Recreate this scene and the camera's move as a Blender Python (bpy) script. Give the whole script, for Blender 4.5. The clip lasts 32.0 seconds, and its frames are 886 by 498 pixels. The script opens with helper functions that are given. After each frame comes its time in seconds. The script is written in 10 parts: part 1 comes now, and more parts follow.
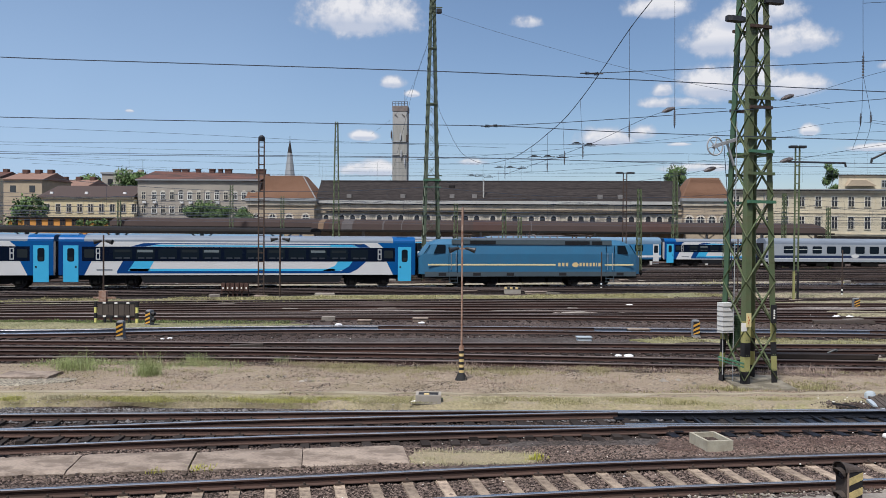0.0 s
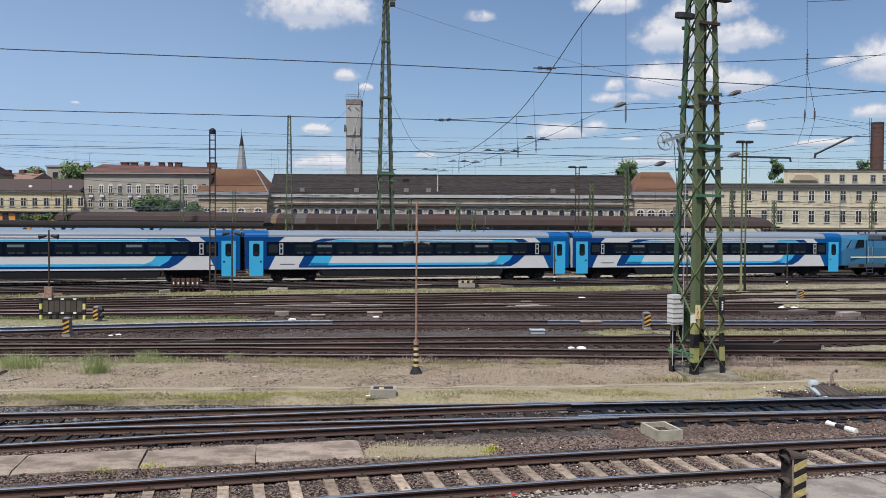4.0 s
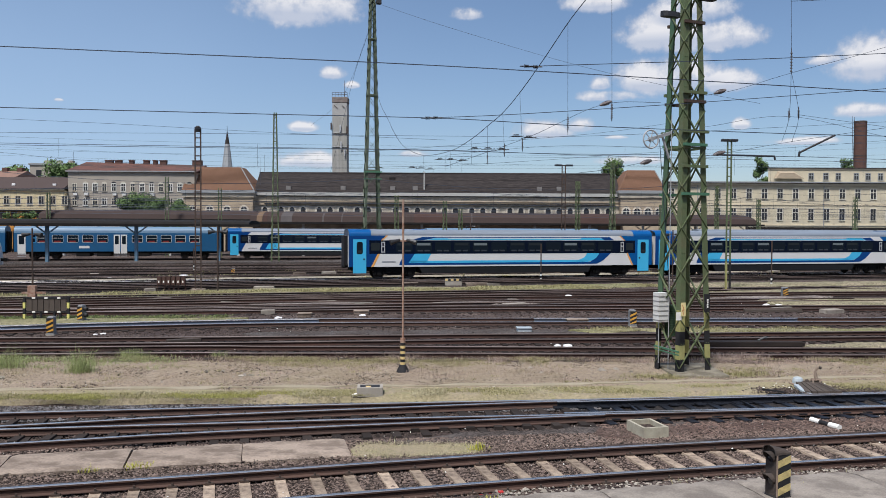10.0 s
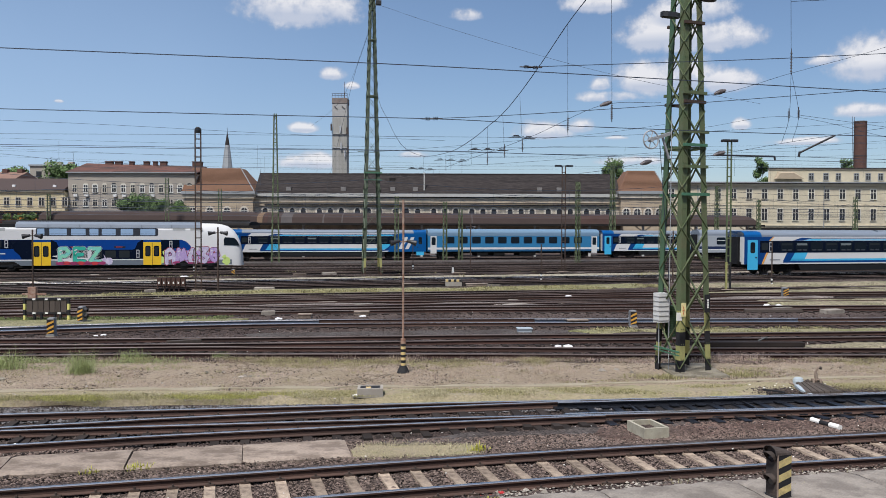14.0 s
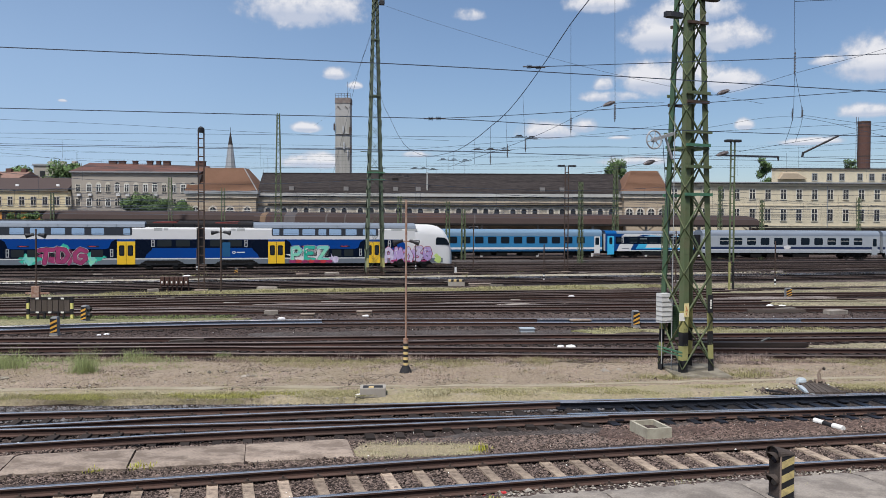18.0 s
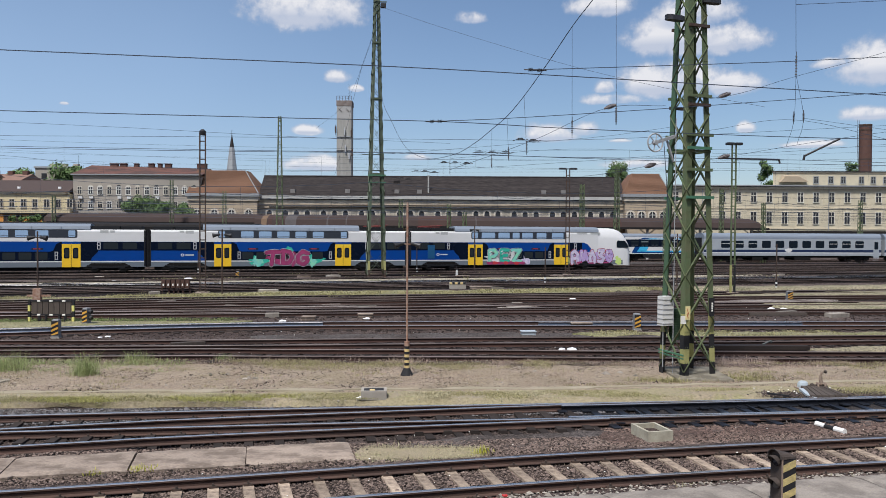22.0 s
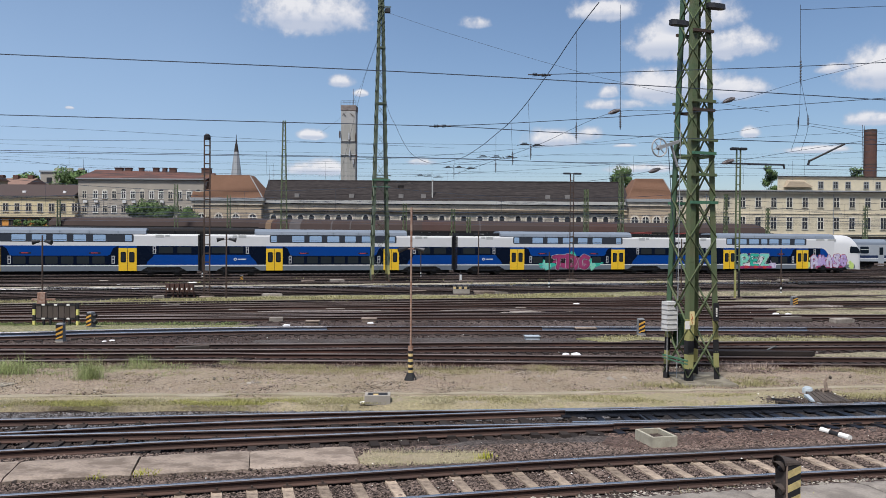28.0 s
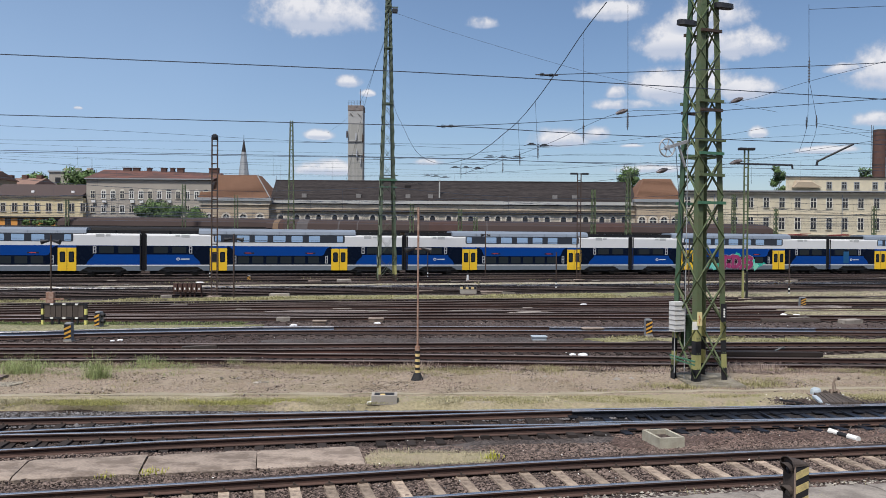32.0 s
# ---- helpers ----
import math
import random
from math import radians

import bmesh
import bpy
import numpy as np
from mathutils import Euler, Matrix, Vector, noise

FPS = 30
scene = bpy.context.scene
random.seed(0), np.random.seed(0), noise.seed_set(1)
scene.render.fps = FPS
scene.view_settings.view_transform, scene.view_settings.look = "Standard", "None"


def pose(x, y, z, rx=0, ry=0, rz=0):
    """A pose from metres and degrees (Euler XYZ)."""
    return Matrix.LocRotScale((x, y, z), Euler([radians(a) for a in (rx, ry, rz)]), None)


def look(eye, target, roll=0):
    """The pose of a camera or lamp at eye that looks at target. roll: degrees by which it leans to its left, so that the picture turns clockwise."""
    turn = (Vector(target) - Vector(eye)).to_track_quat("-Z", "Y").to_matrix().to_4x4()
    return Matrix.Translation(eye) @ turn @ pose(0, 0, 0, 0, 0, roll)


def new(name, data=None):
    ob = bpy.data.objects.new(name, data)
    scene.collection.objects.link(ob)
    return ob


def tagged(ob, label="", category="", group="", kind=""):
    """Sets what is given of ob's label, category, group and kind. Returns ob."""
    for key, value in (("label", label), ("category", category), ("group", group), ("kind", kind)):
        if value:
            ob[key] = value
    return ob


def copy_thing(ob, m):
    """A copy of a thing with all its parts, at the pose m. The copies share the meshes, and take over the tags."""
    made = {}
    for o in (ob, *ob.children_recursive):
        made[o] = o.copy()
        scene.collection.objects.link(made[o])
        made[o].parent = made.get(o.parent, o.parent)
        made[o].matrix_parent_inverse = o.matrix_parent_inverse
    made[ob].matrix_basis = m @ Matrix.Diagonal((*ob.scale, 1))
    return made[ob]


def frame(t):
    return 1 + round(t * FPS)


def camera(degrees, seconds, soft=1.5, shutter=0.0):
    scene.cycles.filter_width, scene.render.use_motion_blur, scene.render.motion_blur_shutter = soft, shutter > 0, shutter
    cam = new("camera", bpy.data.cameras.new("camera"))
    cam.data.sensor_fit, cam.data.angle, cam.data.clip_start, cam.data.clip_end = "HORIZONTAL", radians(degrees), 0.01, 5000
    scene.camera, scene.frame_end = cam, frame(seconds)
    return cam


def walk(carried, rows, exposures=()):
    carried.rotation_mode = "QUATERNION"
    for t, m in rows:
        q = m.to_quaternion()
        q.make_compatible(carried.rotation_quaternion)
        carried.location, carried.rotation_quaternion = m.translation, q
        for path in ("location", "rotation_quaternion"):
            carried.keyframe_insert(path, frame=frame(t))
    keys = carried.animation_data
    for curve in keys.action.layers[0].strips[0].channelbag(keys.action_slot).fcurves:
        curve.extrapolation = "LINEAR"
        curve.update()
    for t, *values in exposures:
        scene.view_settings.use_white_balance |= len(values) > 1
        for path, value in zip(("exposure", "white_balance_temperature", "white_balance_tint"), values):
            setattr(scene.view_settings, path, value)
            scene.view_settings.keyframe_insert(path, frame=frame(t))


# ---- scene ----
cam = camera(56.47, 32.0, soft=0.8)
EYE_HEIGHT = 3.983
# seconds and the camera's turn in degrees; it is held at one spot above the yard
PATH = [
    (0, 89.115, -0.420, 4.290), (0.5, 89.071, -0.299, 2.982), (1, 89.024, -0.216, 2.132), (1.5, 89.037, -0.150, 1.757),
    (2, 88.969, -0.203, 1.498), (2.5, 88.895, -0.294, 1.311), (3, 88.848, -0.264, 1.225), (3.5, 88.768, -0.254, 1.194),
    (5.5, 88.647, -0.546, 0.673), (6, 88.596, -0.567, 0.532), (6.5, 88.484, -0.491, 0.372), (7, 88.366, -0.402, 0.222),
    (7.5, 88.342, -0.383, 0.088), (8, 88.390, -0.304, 0.008), (8.5, 88.467, -0.259, 0.041), (9, 88.533, -0.246, 0.135),
    (9.5, 88.568, -0.252, 0.190), (10, 88.586, -0.265, 0.186), (10.5, 88.591, -0.245, 0.190), (11, 88.559, -0.278, 0.186),
    (11.5, 88.483, -0.266, 0.169), (12, 88.407, -0.227, 0.109), (12.5, 88.387, -0.223, 0.015), (13, 88.469, -0.200, 0.005),
    (13.5, 88.567, -0.162, 0.107), (14, 88.637, -0.180, 0.197), (14.5, 88.672, -0.202, 0.262), (16.5, 88.740, -0.254, 0.447),
    (17, 88.717, -0.260, 0.490), (17.5, 88.681, -0.261, 0.452), (18, 88.627, -0.263, 0.392), (18.5, 88.632, -0.289, 0.379),
    (19, 88.678, -0.307, 0.374), (19.5, 88.737, -0.269, 0.364), (20, 88.814, -0.240, 0.376), (20.5, 88.869, -0.223, 0.389),
    (21, 88.862, -0.241, 0.441), (21.5, 88.812, -0.235, 0.471), (22, 88.816, -0.303, 0.476), (22.5, 88.861, -0.360, 0.439),
    (23, 88.920, -0.363, 0.381), (23.5, 88.915, -0.375, 0.404), (24, 88.916, -0.370, 0.546), (24.5, 88.951, -0.380, 0.654),
    (25, 88.993, -0.432, 0.727), (25.5, 88.980, -0.415, 0.728), (27.5, 89.010, -0.375, 0.643), (28, 89.138, -0.398, 0.750),
    (28.5, 89.236, -0.356, 0.886), (29, 89.242, -0.384, 0.984), (29.5, 89.240, -0.380, 1.072), (30, 89.235, -0.368, 1.127),
    (30.5, 89.234, -0.367, 1.182), (31, 89.233, -0.365, 1.238), (31.5, 89.209, -0.424, 1.240), (32, 89.144, -0.455, 1.233),
]
walk(cam, [(t, pose(0, 0, EYE_HEIGHT, rx, ry, rz)) for t, rx, ry, rz in PATH], exposures=[(0, 0.0, 6120, 13), (32, 0.0, 6120, 13)])

# ---- light: high summer sun behind the camera, blue sky with fair-weather clouds ----
SUN_AZ, SUN_EL = 205.0, 60.0   # degrees: azimuth clockwise from +y, elevation


def sun_dir():
    a, e = radians(SUN_AZ), radians(SUN_EL)
    return Vector((math.sin(a) * math.cos(e), math.cos(a) * math.cos(e), math.sin(e)))


sun = new("sun", bpy.data.lights.new("sun", "SUN"))
sun.data.energy, sun.data.angle, sun.data.color = 5.0, radians(9.0), (1.0, 0.95, 0.86)
sun.matrix_world = look(tuple(sun_dir() * 200), (0, 0, 0))


def build_sky():
    world = bpy.data.worlds.new("sky")
    scene.world = world
    world.use_nodes = True
    nt = world.node_tree
    nt.nodes.clear()
    N, Lk = nt.nodes.new, nt.links.new

    def M(op, a, b=None, c=None):
        n = N("ShaderNodeMath")
        n.operation = op
        for i, v in enumerate((a, b, c)):
            if v is None:
                continue
            if isinstance(v, (int, float)):
                n.inputs[i].default_value = v
            else:
                Lk(v, n.inputs[i])
        return n.outputs[0]

    sky = N("ShaderNodeTexSky")
    sky.sky_type, sky.sun_disc = "NISHITA", False
    sky.sun_elevation, sky.sun_rotation = radians(SUN_EL), radians(SUN_AZ)
    sky.air_density, sky.dust_density, sky.ozone_density = 1.0, 0.45, 3.0
    co = N("ShaderNodeTexCoord")
    sep = N("ShaderNodeSeparateXYZ")
    Lk(co.outputs["Generated"], sep.inputs[0])
    az = M("ARCTAN2", sep.outputs[0], sep.outputs[1])
    el = M("ARCSINE", sep.outputs[2])
    # puffy detail, finer and flatter near the horizon
    noi = N("ShaderNodeTexNoise")
    noi.inputs["Scale"].default_value, noi.inputs["Detail"].default_value, noi.inputs["Roughness"].default_value = 24.0, 9.0, 0.62
    Lk(co.outputs["Generated"], noi.inputs["Vector"])
    big = N("ShaderNodeTexNoise")
    big.inputs["Scale"].default_value, big.inputs["Detail"].default_value = 2.6, 5.0
    Lk(co.outputs["Generated"], big.inputs["Vector"])
    # single fair-weather clouds: azimuth, elevation, half width, half height, all in degrees
    field = base = None
    for a, e, w, h in CLOUDS:
        dx = M("DIVIDE", M("SUBTRACT", az, radians(a)), radians(w))
        up = M("SUBTRACT", el, radians(e))
        dy = M("ADD", M("DIVIDE", M("MAXIMUM", up, 0.0), radians(h)), M("DIVIDE", M("MINIMUM", up, 0.0), radians(h * 0.55)))
        d = M("SUBTRACT", 1.0, M("SQRT", M("ADD", M("MULTIPLY", dx, dx), M("MULTIPLY", dy, dy))))
        d = M("MINIMUM", M("MULTIPLY", d, 2.0), 0.85)
        low = M("MULTIPLY", M("MAXIMUM", d, 0.0), M("MAXIMUM", M("ADD", M("DIVIDE", up, radians(-h * 0.7)), 0.25), 0.0))
        base = low if base is None else M("MAXIMUM", base, low)
        field = d if field is None else M("MAXIMUM", field, d)
    # further clouds in the rest of the sky, away from the picture's stretch
    away = M("MULTIPLY", M("SUBTRACT", M("ABSOLUTE", az), 0.75), 4.0)
    away = M("MAXIMUM", away, M("MULTIPLY", M("SUBTRACT", el, 0.42), 6.0))
    away = M("MINIMUM", M("MAXIMUM", away, 0.0), 1.0)
    rest = M("SUBTRACT", M("MULTIPLY", M("SUBTRACT", big.outputs[0], 0.50), 5.0), M("MULTIPLY", M("SUBTRACT", 1.0, away), 3.0))
    field = M("MAXIMUM", field, rest)
    tiny = N("ShaderNodeTexNoise")
    tiny.inputs["Scale"].default_value, tiny.inputs["Detail"].default_value = 95.0, 5.0
    Lk(co.outputs["Generated"], tiny.inputs["Vector"])
    field = M("ADD", field, M("MULTIPLY", M("SUBTRACT", tiny.outputs[0], 0.5), 0.9))
    puff = M("ADD", field, M("MULTIPLY", M("SUBTRACT", noi.outputs[0], 0.50), 3.0))
    ramp = N("ShaderNodeMapRange")
    ramp.interpolation_type = "SMOOTHSTEP"
    ramp.inputs[1].default_value, ramp.inputs[2].default_value = -0.25, 0.95
    Lk(puff, ramp.inputs[0])
    core = N("ShaderNodeMapRange")
    core.inputs[1].default_value, core.inputs[2].default_value = 0.1, 1.0
    Lk(puff, core.inputs[0])
    cloud = N("ShaderNodeMix")
    cloud.data_type = "RGBA"
    cloud.inputs[6].default_value, cloud.inputs[7].default_value = (5.5, 5.8, 6.4, 1), (8.9, 8.7, 8.4, 1)
    Lk(core.outputs[0], cloud.inputs[0])
    shade = N("ShaderNodeMix")
    shade.data_type = "RGBA"
    shade.inputs[7].default_value = (5.3, 5.8, 6.7, 1)
    Lk(M("MINIMUM", M("MULTIPLY", base, 2.2), 0.85), shade.inputs[0])
    Lk(cloud.outputs[2], shade.inputs[6])
    # brightening painted into the sky behind the clouds, towards one side and the horizon
    brighten = M("MULTIPLY", M("MINIMUM", M("MAXIMUM", M("DIVIDE", M("SUBTRACT", radians(8), az), radians(38)), 0.0), 1.0), M("ADD", M("MULTIPLY", big.outputs[0], 0.45), 0.20))
    brighten = M("MULTIPLY", M("ADD", brighten, 0.06), M("MAXIMUM", M("SUBTRACT", 1.35, M("MULTIPLY", M("MAXIMUM", el, 0.0), 2.4)), 0.3))
    brightened = N("ShaderNodeMix")
    brightened.data_type = "RGBA"
    brightened.inputs[7].default_value = (4.5, 6.2, 8.4, 1)
    Lk(brighten, brightened.inputs[0])
    Lk(sky.outputs[0], brightened.inputs[6])
    mix = N("ShaderNodeMix")
    mix.data_type = "RGBA"
    Lk(M("MULTIPLY", ramp.outputs[0], 0.93), mix.inputs[0])
    Lk(brightened.outputs[2], mix.inputs[6])
    Lk(shade.outputs[2], mix.inputs[7])
    bg = N("ShaderNodeBackground")
    bg.inputs["Strength"].default_value = 0.096
    Lk(mix.outputs[2], bg.inputs[0])
    out = N("ShaderNodeOutputWorld")
    Lk(bg.outputs[0], out.inputs[0])


CLOUDS = [
    (-10.0, 14.6, 4.5, 2.1), (-7.9, 10.4, 1.0, 0.62), (-6.5, 9.7, 0.6, 0.35), (-9.8, 6.8, 1.14, 0.47), (-9.4, 4.5, 2.52, 0.77), (-2.5, 5.1, 1.07, 0.35),
    (-25.1, 7.9, 0.34, 0.16), (1.3, 14.4, 1.15, 0.65), (10.4, 14.9, 2.35, 1.02), (14.9, 12.7, 3.8, 2.0), (18.5, 12.3, 2.4, 1.4), (16.1, 14.1, 2.9, 1.8),
    (14.9, 9.8, 4.1, 1.6), (18.9, 9.5, 2.4, 1.05), (10.6, 9.7, 0.81, 0.72), (11.1, 8.9, 2.22, 0.55), (6.9, 6.6, 2.4, 0.9), (9.2, 6.9, 1.14, 0.72),
    (11.6, 6.2, 0.81, 0.17), (19.6, 6.8, 0.62, 0.49), (26.8, 10.0, 2.5, 1.9), (24.6, 10.5, 1.35, 0.51), (26.8, 7.3, 1.91, 0.69),
    (12.8, 4.6, 2.41, 0.42), (23.3, 5.6, 2.27, 0.32),
]
build_sky()

# ---- materials ----


def rgb(r, g, b):
    return (r, g, b, 1.0)


def mat(name, base, rough=0.7, metal=0.0, scale=3.0, vary=0.25, second=None, amount=0.35, bump=0.2, fine=40.0, stretch=(1, 1, 1), rnd=0.0, coat=0.0, island=0.0, hard=False):
    """A surface with broad stains, fine grain and relief. second: the colour of stains; rnd: change from object to object; island: from piece to piece."""
    m = bpy.data.materials.new(name)
    m.use_nodes = True
    nt = m.node_tree
    b = nt.nodes["Principled BSDF"]
    N, Lk = nt.nodes.new, nt.links.new
    co = N("ShaderNodeTexCoord")
    mp = N("ShaderNodeMapping")
    mp.inputs["Scale"].default_value = stretch
    Lk(co.outputs["Object"], mp.inputs[0])
    n1, n2 = N("ShaderNodeTexNoise"), N("ShaderNodeTexNoise")
    n1.inputs["Scale"].default_value, n1.inputs["Detail"].default_value, n1.inputs["Roughness"].default_value = scale, 6.0, 0.62
    n2.inputs["Scale"].default_value, n2.inputs["Detail"].default_value = fine, 3.0
    Lk(mp.outputs[0], n1.inputs["Vector"])
    Lk(mp.outputs[0], n2.inputs["Vector"])
    r = N("ShaderNodeValToRGB")
    r.color_ramp.elements[0].position, r.color_ramp.elements[1].position = (0.43, 0.57) if hard else (0.36, 0.68)
    Lk(n1.outputs[0], r.inputs[0])
    m1 = N("ShaderNodeMix")
    m1.data_type = "RGBA"
    second = second or tuple(c * (1 - vary * 1.6) for c in base)
    m1.inputs[6].default_value, m1.inputs[7].default_value = rgb(*base), rgb(*second)
    f = N("ShaderNodeMath")
    f.operation = "MULTIPLY"
    f.inputs[1].default_value = amount if second else 1.0
    Lk(r.outputs[0], f.inputs[0])
    Lk(f.outputs[0], m1.inputs[0])
    hsv = N("ShaderNodeHueSaturation")
    Lk(m1.outputs[2], hsv.inputs["Color"])
    v = N("ShaderNodeMath")
    v.operation = "MULTIPLY_ADD"
    v.inputs[1].default_value, v.inputs[2].default_value = vary * 1.2, 1.0 - vary * 0.6
    Lk(n2.outputs[0], v.inputs[0])
    val = v.outputs[0]
    if rnd or island:
        src = N("ShaderNodeObjectInfo").outputs["Random"] if rnd else N("ShaderNodeNewGeometry").outputs["Random Per Island"]
        q = N("ShaderNodeMath")
        q.operation = "MULTIPLY_ADD"
        q.inputs[1].default_value, q.inputs[2].default_value = (rnd or island) * 2, 1.0 - (rnd or island)
        Lk(src, q.inputs[0])
        w = N("ShaderNodeMath")
        w.operation = "MULTIPLY"
        Lk(q.outputs[0], w.inputs[0])
        Lk(val, w.inputs[1])
        val = w.outputs[0]
    Lk(val, hsv.inputs["Value"])
    Lk(hsv.outputs[0], b.inputs["Base Color"])
    b.inputs["Metallic"].default_value = metal
    rr = N("ShaderNodeMath")
    rr.operation, rr.use_clamp = "MULTIPLY_ADD", True
    rr.inputs[1].default_value, rr.inputs[2].default_value = 0.25, rough - 0.12
    Lk(n1.outputs[0], rr.inputs[0])
    Lk(rr.outputs[0], b.inputs["Roughness"])
    b.inputs["Coat Weight"].default_value = coat
    b.inputs["Specular IOR Level"].default_value = 0.5 if rough < 0.7 else 0.18
    if bump:
        bp = N("ShaderNodeBump")
        bp.inputs["Strength"].default_value, bp.inputs["Distance"].default_value = bump, 0.02
        Lk(n2.outputs[0], bp.inputs["Height"])
        Lk(bp.outputs[0], b.inputs["Normal"])
    return m


def gravel(name, base, second, stone=18.0, bump=0.9):
    """Loose broken stone: cells of differing grey-brown with dark gaps, and broad stains."""
    m = bpy.data.materials.new(name)
    m.use_nodes = True
    nt = m.node_tree
    b = nt.nodes["Principled BSDF"]
    N, Lk = nt.nodes.new, nt.links.new
    co = N("ShaderNodeTexCoord")
    v, n1, n2 = N("ShaderNodeTexVoronoi"), N("ShaderNodeTexNoise"), N("ShaderNodeTexNoise")
    v.inputs["Scale"].default_value = stone
    n1.inputs["Scale"].default_value, n1.inputs["Detail"].default_value = 0.5, 7.0
    n2.inputs["Scale"].default_value, n2.inputs["Detail"].default_value = 9.0, 5.0
    for n in (v, n1, n2):
        Lk(co.outputs["Object"], n.inputs["Vector"])
    mix = N("ShaderNodeMix")
    mix.data_type = "RGBA"
    mix.inputs[6].default_value, mix.inputs[7].default_value = rgb(*base), rgb(*second)
    r = N("ShaderNodeMapRange")
    r.inputs[1].default_value, r.inputs[2].default_value = 0.38, 0.64
    Lk(n1.outputs[0], r.inputs[0])
    Lk(r.outputs[0], mix.inputs[0])
    hsv = N("ShaderNodeHueSaturation")
    Lk(mix.outputs[2], hsv.inputs["Color"])
    sep = N("ShaderNodeSeparateColor")
    Lk(v.outputs["Color"], sep.inputs[0])
    a = N("ShaderNodeMath")
    a.operation = "MULTIPLY_ADD"
    a.inputs[1].default_value, a.inputs[2].default_value = 1.1, 0.35
    Lk(sep.outputs[0], a.inputs[0])
    c = N("ShaderNodeMath")
    c.operation = "MULTIPLY_ADD"
    c.inputs[1].default_value, c.inputs[2].default_value = 0.9, 0.55
    Lk(n2.outputs[0], c.inputs[0])
    d = N("ShaderNodeMath")
    d.operation = "MULTIPLY"
    Lk(a.outputs[0], d.inputs[0])
    Lk(c.outputs[0], d.inputs[1])
    Lk(d.outputs[0], hsv.inputs["Value"])
    Lk(hsv.outputs[0], b.inputs["Base Color"])
    b.inputs["Roughness"].default_value = 0.93
    b.inputs["Specular IOR Level"].default_value = 0.25
    bp = N("ShaderNodeBump")
    bp.inputs["Strength"].default_value, bp.inputs["Distance"].default_value, bp.invert = bump, 0.05, True
    Lk(v.outputs["Distance"], bp.inputs["Height"])
    Lk(bp.outputs[0], b.inputs["Normal"])
    return m


def earth(name, base, second, third, speck=(0.06, 0.05, 0.042)):
    """Trodden earth: broad patches of three colours, mottling, and sparse dark crumbs."""
    m = bpy.data.materials.new(name)
    m.use_nodes = True
    nt = m.node_tree
    b = nt.nodes["Principled BSDF"]
    N, Lk = nt.nodes.new, nt.links.new
    co = N("ShaderNodeTexCoord")

    def noi(scale, detail, rough=0.6):
        n = N("ShaderNodeTexNoise")
        n.inputs["Scale"].default_value, n.inputs["Detail"].default_value, n.inputs["Roughness"].default_value = scale, detail, rough
        Lk(co.outputs["Object"], n.inputs["Vector"])
        return n.outputs[0]

    def ramp(v, a, z):
        r = N("ShaderNodeMapRange")
        r.inputs[1].default_value, r.inputs[2].default_value = a, z
        Lk(v, r.inputs[0])
        return r.outputs[0]

    def mix(f, a, c):
        x = N("ShaderNodeMix")
        x.data_type = "RGBA"
        Lk(f, x.inputs[0])
        for k, v in ((6, a), (7, c)):
            if isinstance(v, tuple):
                x.inputs[k].default_value = rgb(*v)
            else:
                Lk(v, x.inputs[k])
        return x.outputs[2]

    col = mix(ramp(noi(0.45, 6), 0.40, 0.62), base, second)
    col = mix(ramp(noi(1.3, 7, 0.7), 0.52, 0.66), col, third)
    fine = noi(16.0, 4, 0.7)
    hsv = N("ShaderNodeHueSaturation")
    Lk(col, hsv.inputs["Color"])
    Lk(ramp(fine, -0.15, 0.65), hsv.inputs["Value"])
    hsv.inputs["Saturation"].default_value = 1.0
    v = N("ShaderNodeTexVoronoi")
    v.inputs["Scale"].default_value = 7.0
    Lk(co.outputs["Object"], v.inputs["Vector"])
    dark = N("ShaderNodeMath")
    dark.operation = "MULTIPLY"
    Lk(ramp(v.outputs["Distance"], 0.36, 0.18), dark.inputs[0])
    Lk(ramp(noi(2.2, 5), 0.42, 0.60), dark.inputs[1])
    Lk(mix(dark.outputs[0], hsv.outputs[0], speck), b.inputs["Base Color"])
    b.inputs["Roughness"].default_value = 0.95
    b.inputs["Specular IOR Level"].default_value = 0.15
    bp = N("ShaderNodeBump")
    bp.inputs["Strength"].default_value, bp.inputs["Distance"].default_value = 0.6, 0.05
    Lk(fine, bp.inputs["Height"])
    Lk(bp.outputs[0], b.inputs["Normal"])
    return m


def glass(name, base, rough=0.08):
    m = bpy.data.materials.new(name)
    m.use_nodes = True
    b = m.node_tree.nodes["Principled BSDF"]
    b.inputs["Base Color"].default_value = rgb(*base)
    b.inputs["Roughness"].default_value, b.inputs["IOR"].default_value = rough, 1.5
    b.inputs["Specular IOR Level"].default_value = 0.6
    return m


BALLAST = gravel("dark_ballast", (0.066, 0.047, 0.041), (0.130, 0.099, 0.085), 24.0)
BALLAST_GREY = gravel("grey_ballast", (0.115, 0.10, 0.092), (0.075, 0.06, 0.052), 26.0)
STONE_YARD = mat("sooty_yard_stone", (0.062, 0.046, 0.040), 0.95, scale=2, vary=0.3, island=0.85, bump=0.3)
STONE_TURNOUT = mat("oil_stained_stone", (0.066, 0.051, 0.045), 0.9, scale=2, vary=0.3, island=0.8, bump=0.3)
STONE_FRINGE = mat("grey_fringe_stone", (0.125, 0.118, 0.118), 0.95, scale=2, vary=0.3, island=0.8, bump=0.3)
